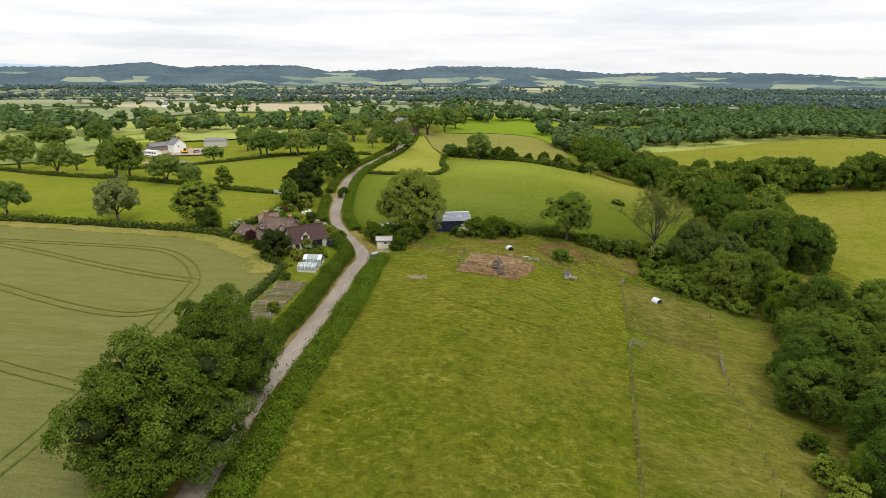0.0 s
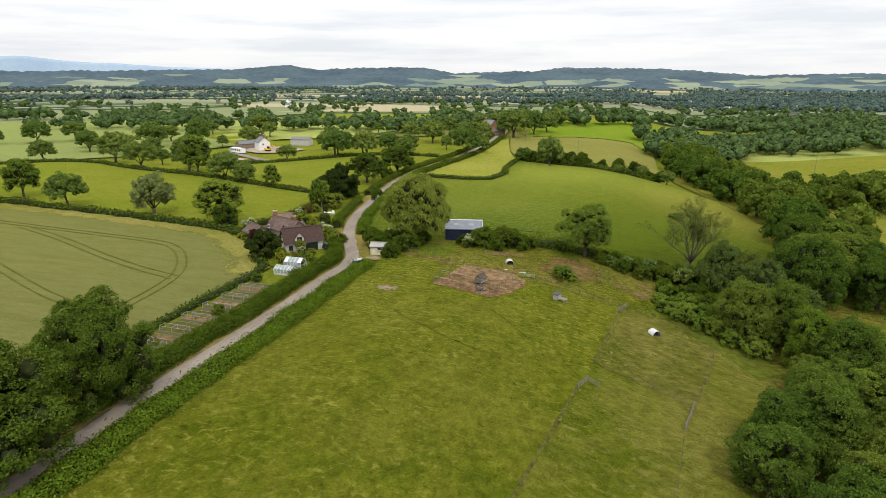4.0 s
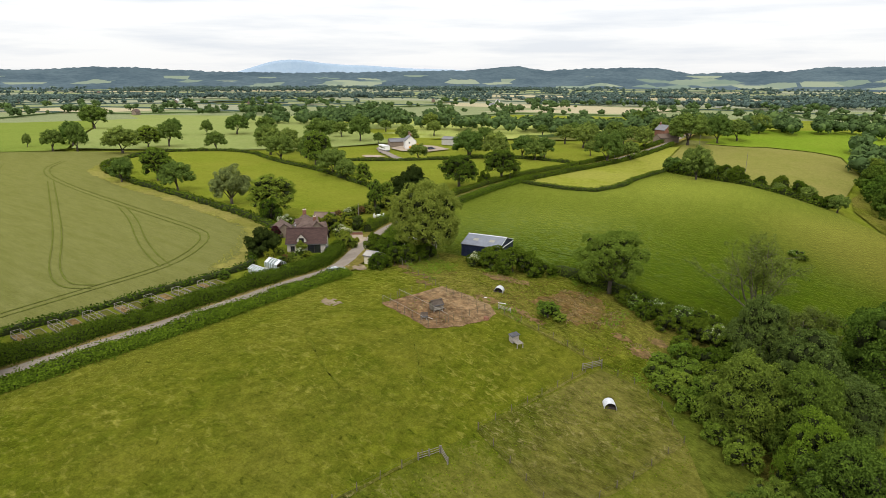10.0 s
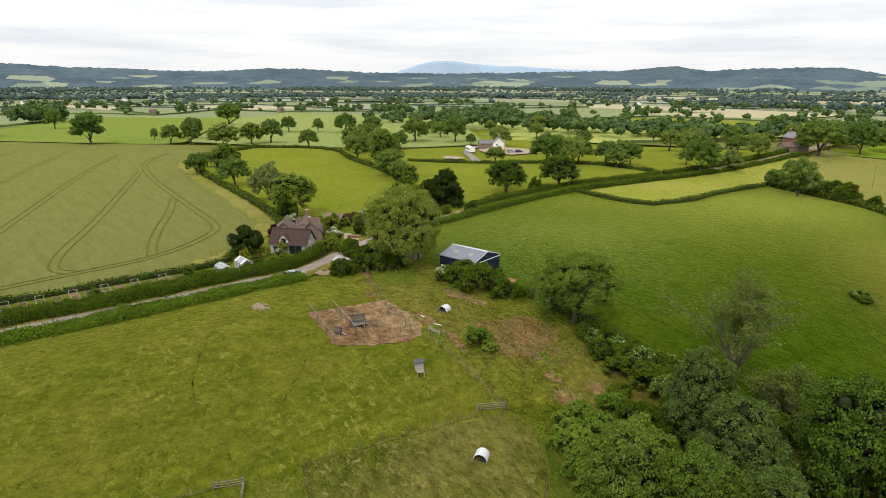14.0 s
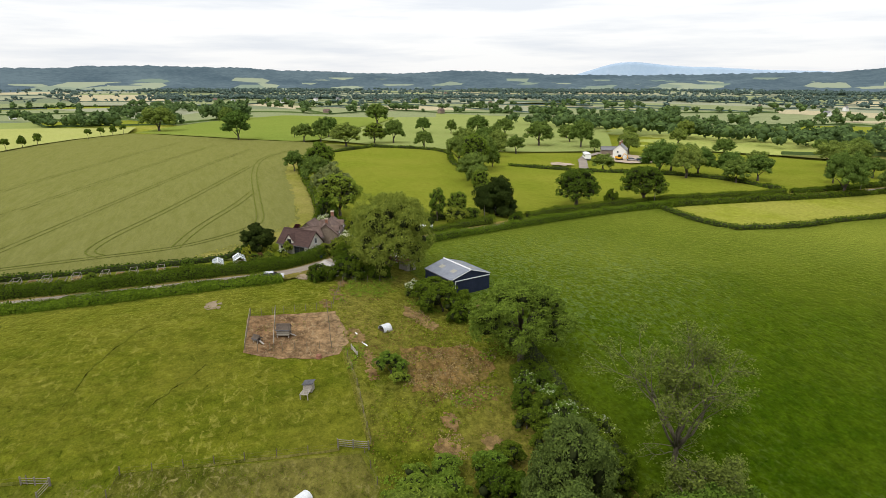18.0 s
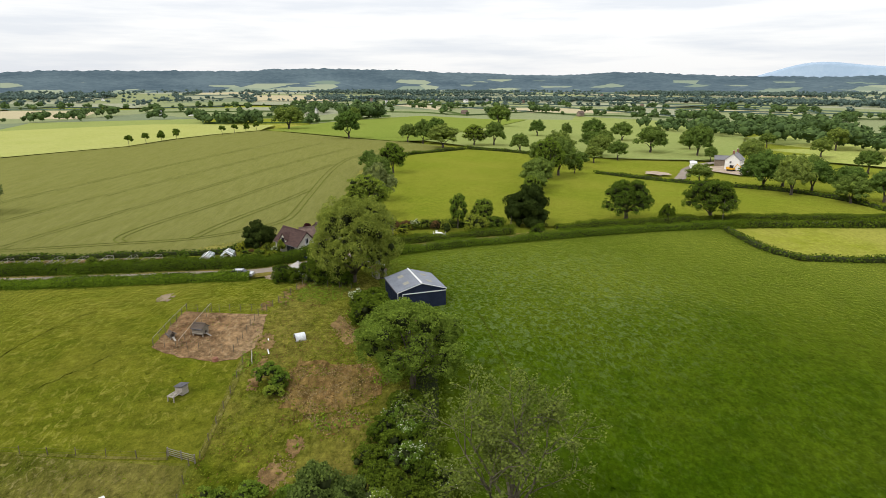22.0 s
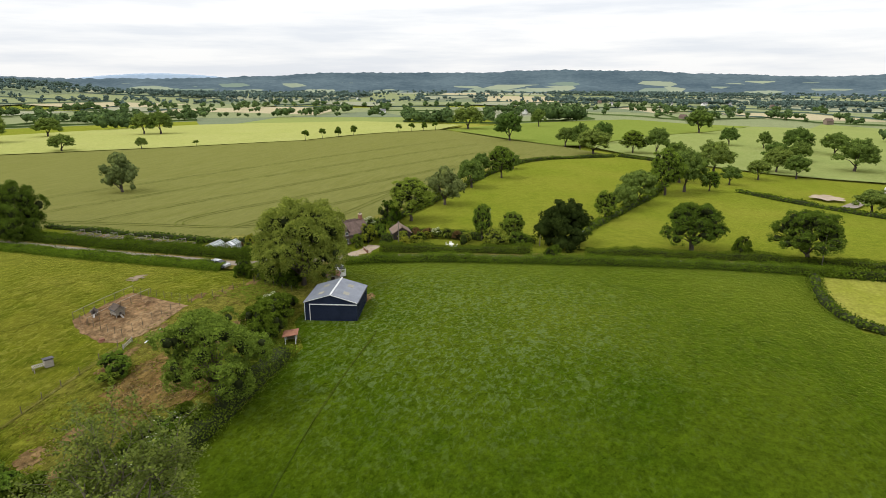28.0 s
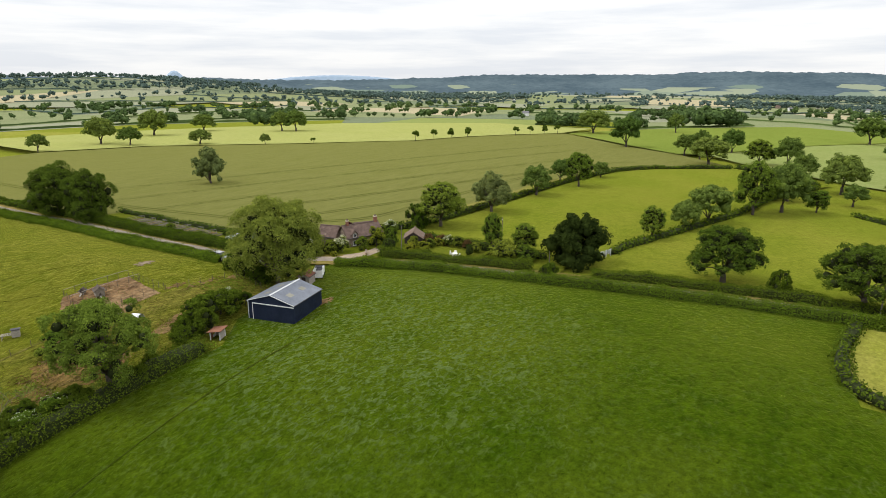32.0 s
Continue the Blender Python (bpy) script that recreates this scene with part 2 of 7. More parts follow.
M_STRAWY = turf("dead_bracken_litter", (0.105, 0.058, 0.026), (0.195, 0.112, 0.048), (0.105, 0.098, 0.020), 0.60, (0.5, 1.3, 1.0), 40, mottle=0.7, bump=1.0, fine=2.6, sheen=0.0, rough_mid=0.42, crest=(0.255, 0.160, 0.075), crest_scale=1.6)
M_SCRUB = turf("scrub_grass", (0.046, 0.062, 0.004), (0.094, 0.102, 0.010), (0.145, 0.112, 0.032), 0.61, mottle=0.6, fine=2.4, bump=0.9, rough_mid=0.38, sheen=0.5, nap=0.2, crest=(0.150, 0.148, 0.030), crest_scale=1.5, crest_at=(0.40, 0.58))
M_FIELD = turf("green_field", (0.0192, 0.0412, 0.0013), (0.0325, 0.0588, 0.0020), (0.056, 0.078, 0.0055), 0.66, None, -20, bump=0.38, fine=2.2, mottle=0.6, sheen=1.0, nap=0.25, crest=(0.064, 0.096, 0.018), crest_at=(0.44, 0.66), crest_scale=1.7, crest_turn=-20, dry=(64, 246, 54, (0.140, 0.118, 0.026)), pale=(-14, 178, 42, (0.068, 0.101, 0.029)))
M_PASTURE = turf("pasture", (0.083, 0.109, 0.007), (0.117, 0.142, 0.013), (0.165, 0.158, 0.024), 0.68, bump=0.35, rough_mid=0.18, sheen=0.35, nap=0.3)
M_MIDGREEN = turf("even_green_field", (0.085, 0.130, 0.022), (0.115, 0.160, 0.034), (0.14, 0.17, 0.04), 0.7, bump=0.2, rough_mid=0.12)
M_DRYMEADOW = turf("dry_meadow", (0.092, 0.105, 0.009), (0.136, 0.142, 0.019), (0.175, 0.158, 0.034), 0.66, mottle=0.6, bump=0.4)
M_HAY = turf("mown_strip", (0.134, 0.153, 0.015), (0.184, 0.192, 0.031), (0.225, 0.206, 0.056), 0.6, bump=0.3, rough_mid=0.2)
M_WHEAT = turf("green_wheat", (0.090, 0.0930, 0.031), (0.112, 0.1125, 0.043), (0.110, 0.107, 0.041), 0.75, (0.25, 1.6, 1.0), 62, bump=0.25, fine=4.0, mottle=0.35, rough_mid=0.10)
M_VERGE = turf("lane_verge", (0.085, 0.072, 0.016), (0.150, 0.118, 0.036), (0.210, 0.155, 0.060), 0.55, mottle=0.8)
M_MARGIN = turf("field_margin", (0.100, 0.106, 0.016), (0.150, 0.142, 0.034), (0.200, 0.170, 0.060), 0.58, mottle=0.7)
M_TAN = turf("seeding_meadow", (0.112, 0.116, 0.028), (0.152, 0.142, 0.044), (0.175, 0.150, 0.055), 0.6, bump=0.3, rough_mid=0.15)
M_VIVID = turf("vivid_young_grass", (0.085, 0.150, 0.008), (0.112, 0.180, 0.013), (0.14, 0.18, 0.02), 0.7, bump=0.3)
M_LUSH = turf("lush_wood_edge_grass", (0.022, 0.044, 0.003), (0.046, 0.072, 0.006), (0.085, 0.092, 0.015), 0.60, bump=0.9, rough_mid=0.36, mottle=0.7, crest=(0.090, 0.110, 0.018), crest_scale=1.4)
M_BARLEY = turf("barley", (0.135, 0.175, 0.060), (0.175, 0.210, 0.080), (0.195, 0.215, 0.090), 0.7, bump=0.15, rough_mid=0.1)
M_GOLD = turf("ripening_corn", (0.225, 0.245, 0.082), (0.275, 0.285, 0.105), (0.29, 0.29, 0.12), 0.7, bump=0.15, rough_mid=0.1)
M_PALEGRASS = turf("pale_pasture", (0.190, 0.235, 0.060), (0.260, 0.290, 0.090), (0.290, 0.290, 0.110), 0.7, bump=0.15, rough_mid=0.1)
M_SOIL = turf("bare_soil", (0.118, 0.070, 0.030), (0.205, 0.135, 0.066), (0.18, 0.130, 0.055), 0.6, bump=0.8, fine=2.0, rough_mid=0.35, sheen=0.0)
M_PENSOIL = turf("pen_soil", (0.092, 0.052, 0.028), (0.205, 0.128, 0.068), (0.235, 0.165, 0.095), 0.6, mottle=0.7, bump=0.9, fine=2.0, rough_mid=0.42, sheen=0.0, crest=(0.265, 0.195, 0.120), crest_scale=1.6)
M_GARDEN = turf("lawn", (0.060, 0.085, 0.005), (0.098, 0.122, 0.008), (0.115, 0.110, 0.02), 0.7, bump=0.3)
M_UNDER = turf("hedge_bottom", (0.030, 0.042, 0.006), (0.055, 0.066, 0.010), (0.08, 0.065, 0.022), 0.6)
M_LANE = solid("worn_tarmac", (0.190, 0.156, 0.124), (0.280, 0.238, 0.192), 0.35, 0.85, bump=0.3, world_space=True, stretch=(1, 0.3, 1))
M_TROD = turf("trodden_grass", (0.014, 0.029, 0.002), (0.025, 0.044, 0.003), (0.04, 0.05, 0.01), 0.7)
M_TRODGRASS = turf("trodden_paddock_grass", (0.042, 0.056, 0.004), (0.070, 0.080, 0.008), (0.10, 0.10, 0.014), 0.7, bump=0.6)
M_TRACKS = turf("crop_gap", (0.058, 0.072, 0.016), (0.080, 0.094, 0.024), (0.07, 0.078, 0.020), 0.6)
L_OAK = leaves("oak_leaves", (0.030, 0.050, 0.006), (0.130, 0.182, 0.026), 0.12)
L_WOOD = leaves("wood_leaves", (0.038, 0.060, 0.010), (0.158, 0.220, 0.037), 0.35)
L_DARK = leaves("dusky_leaves", (0.036, 0.055, 0.012), (0.142, 0.188, 0.046), 0.1)
L_FRESH = leaves("fresh_leaves", (0.060, 0.095, 0.008), (0.215, 0.290, 0.030), 0.1)
L_ASH = leaves("ash_leaves", (0.058, 0.092, 0.010), (0.242, 0.312, 0.048))
L_CHESTNUT = leaves("chestnut_leaves", (0.096, 0.115, 0.015), (0.326, 0.352, 0.066), 0.05)
L_FEATHER = leaves("feathery_leaves", (0.046, 0.070, 0.008), (0.212, 0.280, 0.044), 0.05)
L_SPRAY = leaves("sparse_leaves", (0.066, 0.082, 0.016), (0.185, 0.212, 0.048), 0.05)
L_HEDGEROW = leaves("hedgerow_tree_leaves", (0.060, 0.089, 0.021), (0.220, 0.288, 0.070), 0.35)
L_WILLOW = leaves("willow_leaves", (0.096, 0.118, 0.038), (0.245, 0.278, 0.100), 0.1)
L_YEW = leaves("yew_needles", (0.012, 0.019, 0.005), (0.058, 0.078, 0.018), 0.1)
L_HEDGE = leaves("hedge_leaves", (0.024, 0.041, 0.004), (0.122, 0.170, 0.020), 0.25)
L_BRAMBLE = leaves("bramble_leaves", (0.046, 0.075, 0.006), (0.165, 0.225, 0.022), 0.1)
L_SHRUB = leaves("shrub_leaves", (0.055, 0.080, 0.010), (0.245, 0.295, 0.048), 0.45)
L_GOLDEN = leaves("golden_shrub_leaves", (0.110, 0.120, 0.012), (0.330, 0.340, 0.040), 0.3)
L_COPPER = leaves("copper_shrub_leaves", (0.060, 0.034, 0.016), (0.200, 0.115, 0.055), 0.3)
L_CLIPPED = leaves("clipped_yew_needles", (0.026, 0.044, 0.006), (0.110, 0.150, 0.020), 0.1)
L_GRASS = leaves("grass_blades", (0.075, 0.098, 0.005), (0.118, 0.140, 0.011), 0.1)
L_LODGED = leaves("lodged_grass_blades", (0.100, 0.118, 0.009), (0.150, 0.158, 0.020), 0.1)
L_STRAW = leaves("straw_blades", (0.140, 0.150, 0.024), (0.270, 0.245, 0.070), 0.1)
L_BRACKEN = leaves("dead_bracken", (0.080, 0.042, 0.014), (0.170, 0.095, 0.040), 0.1)
L_DRY = leaves("dry_stalks", (0.150, 0.095, 0.042), (0.310, 0.220, 0.120), 0.1)
L_FLOWER = leaves("cream_flowers", (0.50, 0.48, 0.34), (0.72, 0.70, 0.55), 0.1)
L_RED = leaves("purple_leaves", (0.019, 0.005, 0.007), (0.095, 0.025, 0.036), 0.1)
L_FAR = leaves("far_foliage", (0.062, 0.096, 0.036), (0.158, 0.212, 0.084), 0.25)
# distance haze is mixed into this leaf colour: paler and bluer
L_HAZED = leaves("hazed_foliage", (0.086, 0.122, 0.122), (0.155, 0.198, 0.192), 0.2)
# far field colours with haze painted in: lighter and bluer than the near crops
M_HAZE_A = turf("hazed_pasture", (0.169, 0.199, 0.099), (0.211, 0.235, 0.126), (0.234, 0.246, 0.138), 0.7, bump=0.0, rough_mid=0.1, sheen=0.0)
M_HAZE_B = turf("hazed_barley", (0.216, 0.236, 0.161), (0.258, 0.265, 0.188), (0.272, 0.273, 0.193), 0.7, bump=0.0, rough_mid=0.1, sheen=0.0)
M_HAZE_C = turf("hazed_corn", (0.334, 0.297, 0.195), (0.385, 0.339, 0.222), (0.396, 0.340, 0.229), 0.7, bump=0.0, rough_mid=0.1, sheen=0.0)
M_HAZE_D = turf("hazed_crop", (0.131, 0.162, 0.102), (0.165, 0.194, 0.121), (0.189, 0.204, 0.124), 0.7, bump=0.0, rough_mid=0.1, sheen=0.0)
M_GREYBARK = solid("grey_bark", (0.085, 0.072, 0.049), (0.165, 0.142, 0.100), 3.0, 0.9, bump=0.5, stretch=(1, 1, 0.25))
# inner twigs of crowns and hedges, coloured dark to carry the shade inside
M_SHADECORE = solid("shade_dark_twigs", (0.014, 0.020, 0.004), (0.032, 0.042, 0.009), 2.0, 0.95, bump=0.6)
M_BARK = solid("bark", (0.060, 0.048, 0.036), (0.120, 0.100, 0.078), 3.0, 0.9, bump=0.6, stretch=(1, 1, 0.25))

# ---- shape of the land ----
def sst(a, b, x):
    t = min(1.0, max(0.0, (x - a) / (b - a)))
    return t * t * (3 - 2 * t)


def dome(x, y, cx, cy, rx, ry):
    return math.exp(-((x - cx) / rx) ** 2 - ((y - cy) / ry) ** 2)


def ground_z(x, y):
    """The plain in the west, the stream's valley in the east and the rise beyond it."""
    s = max(0.0, min(120.0, y - 125.0)) * 0.12
    z = 3.2 - 9.5 * sst(-15 + s, 62 + s, x)
    z -= 4.5 * sst(225, 345, y) * sst(-90, -20, x) * (1 - sst(420, 600, y))
    z += 13.0 * sst(95, 230, x) * (1 - 0.5 * sst(150, 420, y))
    z += 1.8 * dome(x, y, -250, 10, 140, 120) + 11.0 * dome(x, y, 240, 330, 140, 130)
    z -= 1.1 * dome(x, y, -8, 159, 15, 15)
    z -= 2.4 * sst(205, 280, y) * sst(-85, -160, x)
    z += 66.0 * dome(x, y, -1000, -1650, 700, 500)
    r = math.hypot(x + 40, y - 150)
    return z - 9.0 * sst(330, 800, r) - 9.0 * sst(800, 1800, r)


def mesh_thing(name, verts, faces, mats, parent=None, smooth=False, index=None):
    me = bpy.data.meshes.new(name)
    me.from_pydata(verts, [], faces)
    for m in mats if isinstance(mats, (list, tuple)) else [mats]:
        me.materials.append(m)
    if index is not None:
        me.polygons.foreach_set("material_index", index)
    if smooth:
        me.polygons.foreach_set("use_smooth", [True] * len(faces))
    ob = new(name, me)
    ob.parent = parent
    return ob


def ground_sheet():
    n, a, b = 140, 250.0, 3.67
    line = [a * math.sinh(b * k / n) for k in range(-n, n + 1)]
    verts = []
    for v in line:
        for u in line:
            x, y = u - 20, v + 150
            verts.append((x, y, ground_z(x, y) - 0.3 - 1.9 * sst(230, 330, math.hypot(u, v)) - 0.0015 * math.hypot(u, v)))
    w = 2 * n + 1
    faces = [(j * w + i, j * w + i + 1, (j + 1) * w + i + 1, (j + 1) * w + i) for j in range(w - 1) for i in range(w - 1)]
    return tagged(mesh_thing("ground", verts, faces, M_PASTURE, smooth=True), "rolling green farmland reaching the far hills", "ground", kind="structure")


def draped(name, outline, material, lift=0.0, step=7.0, parent=None):
    """A field: the outline cut into cells that follow the land."""
    bm = bmesh.new()
    bm.faces.new([bm.verts.new((x, y, 0)) for x, y in outline])
    xs, ys = [p[0] for p in outline], [p[1] for p in outline]
    for axis, lo, hi in ((0, min(xs), max(xs)), (1, min(ys), max(ys))):
        k = math.floor(lo / step) + 1
        while k * step < hi:
            co, no = [0, 0, 0], [0, 0, 0]
            co[axis], no[axis] = k * step, 1
            bmesh.ops.bisect_plane(bm, geom=bm.verts[:] + bm.edges[:] + bm.faces[:], plane_co=co, plane_no=no, dist=1e-4)
            k += 1
    bmesh.ops.triangulate(bm, faces=[f for f in bm.faces if len(f.verts) > 4])
    bmesh.ops.recalc_face_normals(bm, faces=bm.faces)
    for v in bm.verts:
        v.co.z = ground_z(v.co.x, v.co.y) + lift
    me = bpy.data.meshes.new(name)
    bm.normal_update()
    if sum(f.normal.z for f in bm.faces) < 0:
        bmesh.ops.reverse_faces(bm, faces=bm.faces)
    bm.to_mesh(me)
    bm.free()
    me.materials.append(material)
    me.polygons.foreach_set("use_smooth", [True] * len(me.polygons))
    ob = new(name, me)
    ob.parent = parent
    return ob


def resample(pts, step):
    out = []
    for (x0, y0), (x1, y1) in zip(pts, pts[1:]):
        d = math.hypot(x1 - x0, y1 - y0)
        k = max(1, round(d / step))
        out += [(x0 + (x1 - x0) * i / k, y0 + (y1 - y0) * i / k) for i in range(k)]
    return out + [pts[-1]]


def rounded(pts, times=2):
    """Corner cutting, so that lanes and hedges bend softly."""
    for _ in range(times):
        q = [pts[0]]
        for a, b in zip(pts, pts[1:]):
            q += [(a[0] * 0.75 + b[0] * 0.25, a[1] * 0.75 + b[1] * 0.25), (a[0] * 0.25 + b[0] * 0.75, a[1] * 0.25 + b[1] * 0.75)]
        pts = q + [pts[-1]]
    return pts


def sides(pts):
    """The unit normal to the left of a line, point by point."""
    out = []
    for i in range(len(pts)):
        a, b = pts[max(0, i - 1)], pts[min(len(pts) - 1, i + 1)]
        d = math.hypot(b[0] - a[0], b[1] - a[1]) or 1.0
        out.append((-(b[1] - a[1]) / d, (b[0] - a[0]) / d))
    return out


def ribbon(name, pts, width, material, lift, parent=None, ragged=0.0, cells=4):
    """A strip that follows the land: lanes, tracks, verges."""
    pts = resample(pts, 2.0)
    verts, faces = [], []
    for (x, y), (nx, ny) in zip(pts, sides(pts)):
        w0, w1 = (width / 2 + ragged * random.uniform(-1, 1) for _ in range(2))
        for c in range(cells + 1):
            o = -w0 + (w0 + w1) * c / cells
            px, py = x + nx * o, y + ny * o
            verts.append((px, py, ground_z(px, py) + lift + 0.04 * math.cos(o / width * math.pi)))
    w = cells + 1
    for i in range(len(pts) - 1):
        faces += [(i * w + c, i * w + c + 1, (i + 1) * w + c + 1, (i + 1) * w + c)[::-1] for c in range(cells)]
    return mesh_thing(name, verts, faces, material, parent, True)


ground_sheet()
LANE = rounded([(-27, -160), (-28, -40), (-28, 0), (-28.5, 46), (-30, 61), (-30, 75), (-30, 101), (-31, 117), (-30.5, 124), (-32.5, 131), (-37, 138), (-44, 152), (-49, 166), (-54, 190), (-59, 215), (-61.5, 240), (-62, 262), (-61, 300), (-61, 340), (-64, 400), (-72, 470), (-84, 560)])

FIELDS = [
    ("paddock", "yellow-green rough-mown paddock grass", M_PADDOCK, [(-25, -150), (10, -150), (12, 20), (15, 56), (21, 96), (26, 130), (7, 131), (-9, 133), (-22, 138), (-26, 132), (-26, 60)]),
    ("wood_floor", "green leafy floor of the stream wood", M_SCRUB, [(49, -150), (110, -150), (95, 60), (80, 190), (60, 260), (42, 330), (60, 420), (44, 410), (38, 330), (42, 300), (60, 245), (72, 200), (66, 160), (44, 157), (50, 150), (50, 130)]),
    ("rough_strip", "tall yellowing rough grass beside the wood", M_STRIP, [(10, -150), (49, -150), (50, 130), (56, 152), (50, 150), (36, 130), (26, 130), (21, 96), (15, 56), (12, 20)]),
    ("scrub_ground", "rough grass and dry bracken ground", M_SCRUB, [(-22, 138), (-9, 133), (7, 131), (26, 130), (36, 130), (50, 150), (44, 157), (29, 156), (16, 159), (0, 159), (-8, 153), (-24, 151), (-34, 146), (-32, 138)]),
    ("green_field", "deep green unmown grass field", M_FIELD, [(-40, 146), (-24, 151), (-8, 153), (0, 159), (16, 159), (29, 156), (44, 157), (66, 160), (74, 190), (68, 222), (56, 262), (34, 292), (10, 303), (-15, 317), (-33, 326), (-31, 280), (-26, 262), (-27, 240.2), (-41, 238.2), (-57, 241), (-55, 215), (-51, 191), (-46, 168)]),
    ("mown_strip", "freshly mown pale yellow-green grass strip", M_HAY, [(-58, 241.8), (-41, 238.8), (-29, 240.8), (-28, 262), (-32, 280), (-35, 326), (-45, 360), (-54, 400), (-58, 420), (-61, 400), (-57, 340), (-57, 300), (-58, 262)]),
    ("wheat_field", "even grey-green wheat crop with tramlines", M_WHEAT, [(-35.5, -60), (-35.5, 20), (-36, 58), (-45, 62), (-45, 118), (-53, 121), (-62, 130), (-73, 141), (-108, 144), (-165, 147), (-208, 154), (-228, 166), (-256, 196), (-290, 168), (-318, 132), (-388, 66), (-346, 40), (-310, 26), (-264, 14), (-215, -30), (-160, -100), (-110, -122), (-60, -110), (-36, -90)]),
    ("near_pasture", "bright green grazed pasture", M_PASTURE, [(-60, 153), (-73, 145), (-108, 148), (-165, 151), (-208, 158), (-226, 170), (-247, 200), (-224, 237), (-177, 219), (-141, 214), (-110, 204), (-84, 195), (-68, 190), (-64, 172)]),
    ("farm_pasture", "bright green grazed pasture beside the lane", M_PASTURE, [(-64, 194), (-84, 196), (-110, 205), (-141, 215), (-176, 228), (-164, 241), (-138, 269), (-107, 295), (-66, 302), (-65, 262), (-65, 240), (-62, 215)]),
    ("garden_ground", "cottage garden lawn and beds", M_GARDEN, [(-36, 60), (-35, 117), (-36, 128), (-41, 138), (-48, 152), (-58, 190), (-68, 190), (-64, 172), (-60, 153), (-73, 143), (-62, 130), (-53, 121), (-44, 118), (-44, 60)]),
    ("seeding_meadow", "tan seeding grass meadow", M_TAN, [(-33, 328), (-15, 319), (10, 306), (28, 291), (36, 330), (34, 400), (20, 450), (-20, 462), (-50, 446), (-58, 424), (-45, 362)]),
    ("bright_field", "vivid green young grass field", M_VIVID, [(-52, 448), (-20, 465), (20, 453), (34, 402), (60, 440), (110, 560), (40, 610), (-60, 560)]),
    ("hill_field", "dry yellow-green meadow on the rise beyond the wood", M_DRYMEADOW, [(110, -150), (300, -150), (420, 40), (420, 200), (420, 420), (300, 470), (150, 440), (60, 420), (40, 330), (60, 260), (80, 190), (95, 60)]),
    ("pale_field", "pale grey-green barley field", M_BARLEY, [(-300, 180), (-262, 205), (-235, 240), (-215, 290), (-205, 330), (-280, 380), (-420, 470), (-620, 470), (-640, 330), (-470, 262)]),
    ("west_field", "smooth mid-green field beyond the wheat", M_MIDGREEN, [(-322, 134), (-294, 166), (-300, 178), (-470, 260), (-640, 328), (-700, 200), (-560, 120), (-394, 66)]),
    ("corn_field", "pale yellow ripening corn beyond the hedge trees", M_GOLD, [(-112, -126), (-162, -104), (-217, -33), (-266, 12), (-312, 23), (-348, 37), (-390, 62), (-470, 60), (-520, -60), (-420, -180), (-250, -230), (-120, -240)]),
]
for name, label, material, outline in FIELDS:
    tagged(draped(name, outline, material, 0.0, 7.0), label, "field", kind="structure")
tagged(draped("stock_pen", [(26.3, 128.9), (22.0, 103.0), (28.0, 101.0), (36.6, 98.0), (39.4, 110.0), (41.5, 121.5), (36.6, 127.0), (31.5, 129.6)], M_ROUGH, 0.03, 5.0), "tall tan seeding grass inside the fenced pen", "field", kind="structure")
tagged(draped("wood_verge", [(32.0, 130.8), (37.0, 129.0), (43.0, 127.0), (50, 124), (52, 118), (47.4, 113.0), (45.0, 116.5), (41.8, 121.6), (37.0, 127.2)], M_LUSH, 0.04, 4.0), "tall lush green grass along the wood's edge", "field", kind="structure")
tagged(draped("wood_glade", [(54, 134), (56, 146), (62, 149), (80, 148), (82, 138), (66, 134)], M_LUSH, 0.04, 5.0), "grassy glade between two parts of the wood", "field", kind="structure")
tagged(ribbon("lane", LANE, 2.9, M_LANE, 0.10, ragged=0.12), "narrow pale worn tarmac country lane", "road", kind="structure")
for off in (-2.6, 2.6):
    edge = [(x + nx * off, y + ny * off) for (x, y), (nx, ny) in zip(LANE, sides(LANE))]
    tagged(ribbon("verge", edge, 2.4, M_VERGE, 0.06, ragged=0.25), "dry grass verge along the lane", "verge", kind="structure")

# ---- plants ----
def leaf_quads(points, normals, size, rng, droop=0.25, jitter=0.55):
    """Kite-shaped, folded leaf clumps; every one is an island of its own."""
    n = len(points)
    nn = normals + rng.normal(0, jitter, (n, 3))
    nn /= np.linalg.norm(nn, axis=1, keepdims=True) + 1e-9
    ref = rng.normal(0, 1, (n, 3))
    u = np.cross(nn, ref)
    u /= np.linalg.norm(u, axis=1, keepdims=True) + 1e-9
    v = np.cross(nn, u)
    s = size * rng.uniform(0.6, 1.35, (n, 1))
    fold = nn * s * droop
    quad = np.stack([points - u * s, points + v * s * 0.62 - fold, points + u * s, points - v * s * 0.62 - fold], 1)
    return quad.reshape(-1, 3)


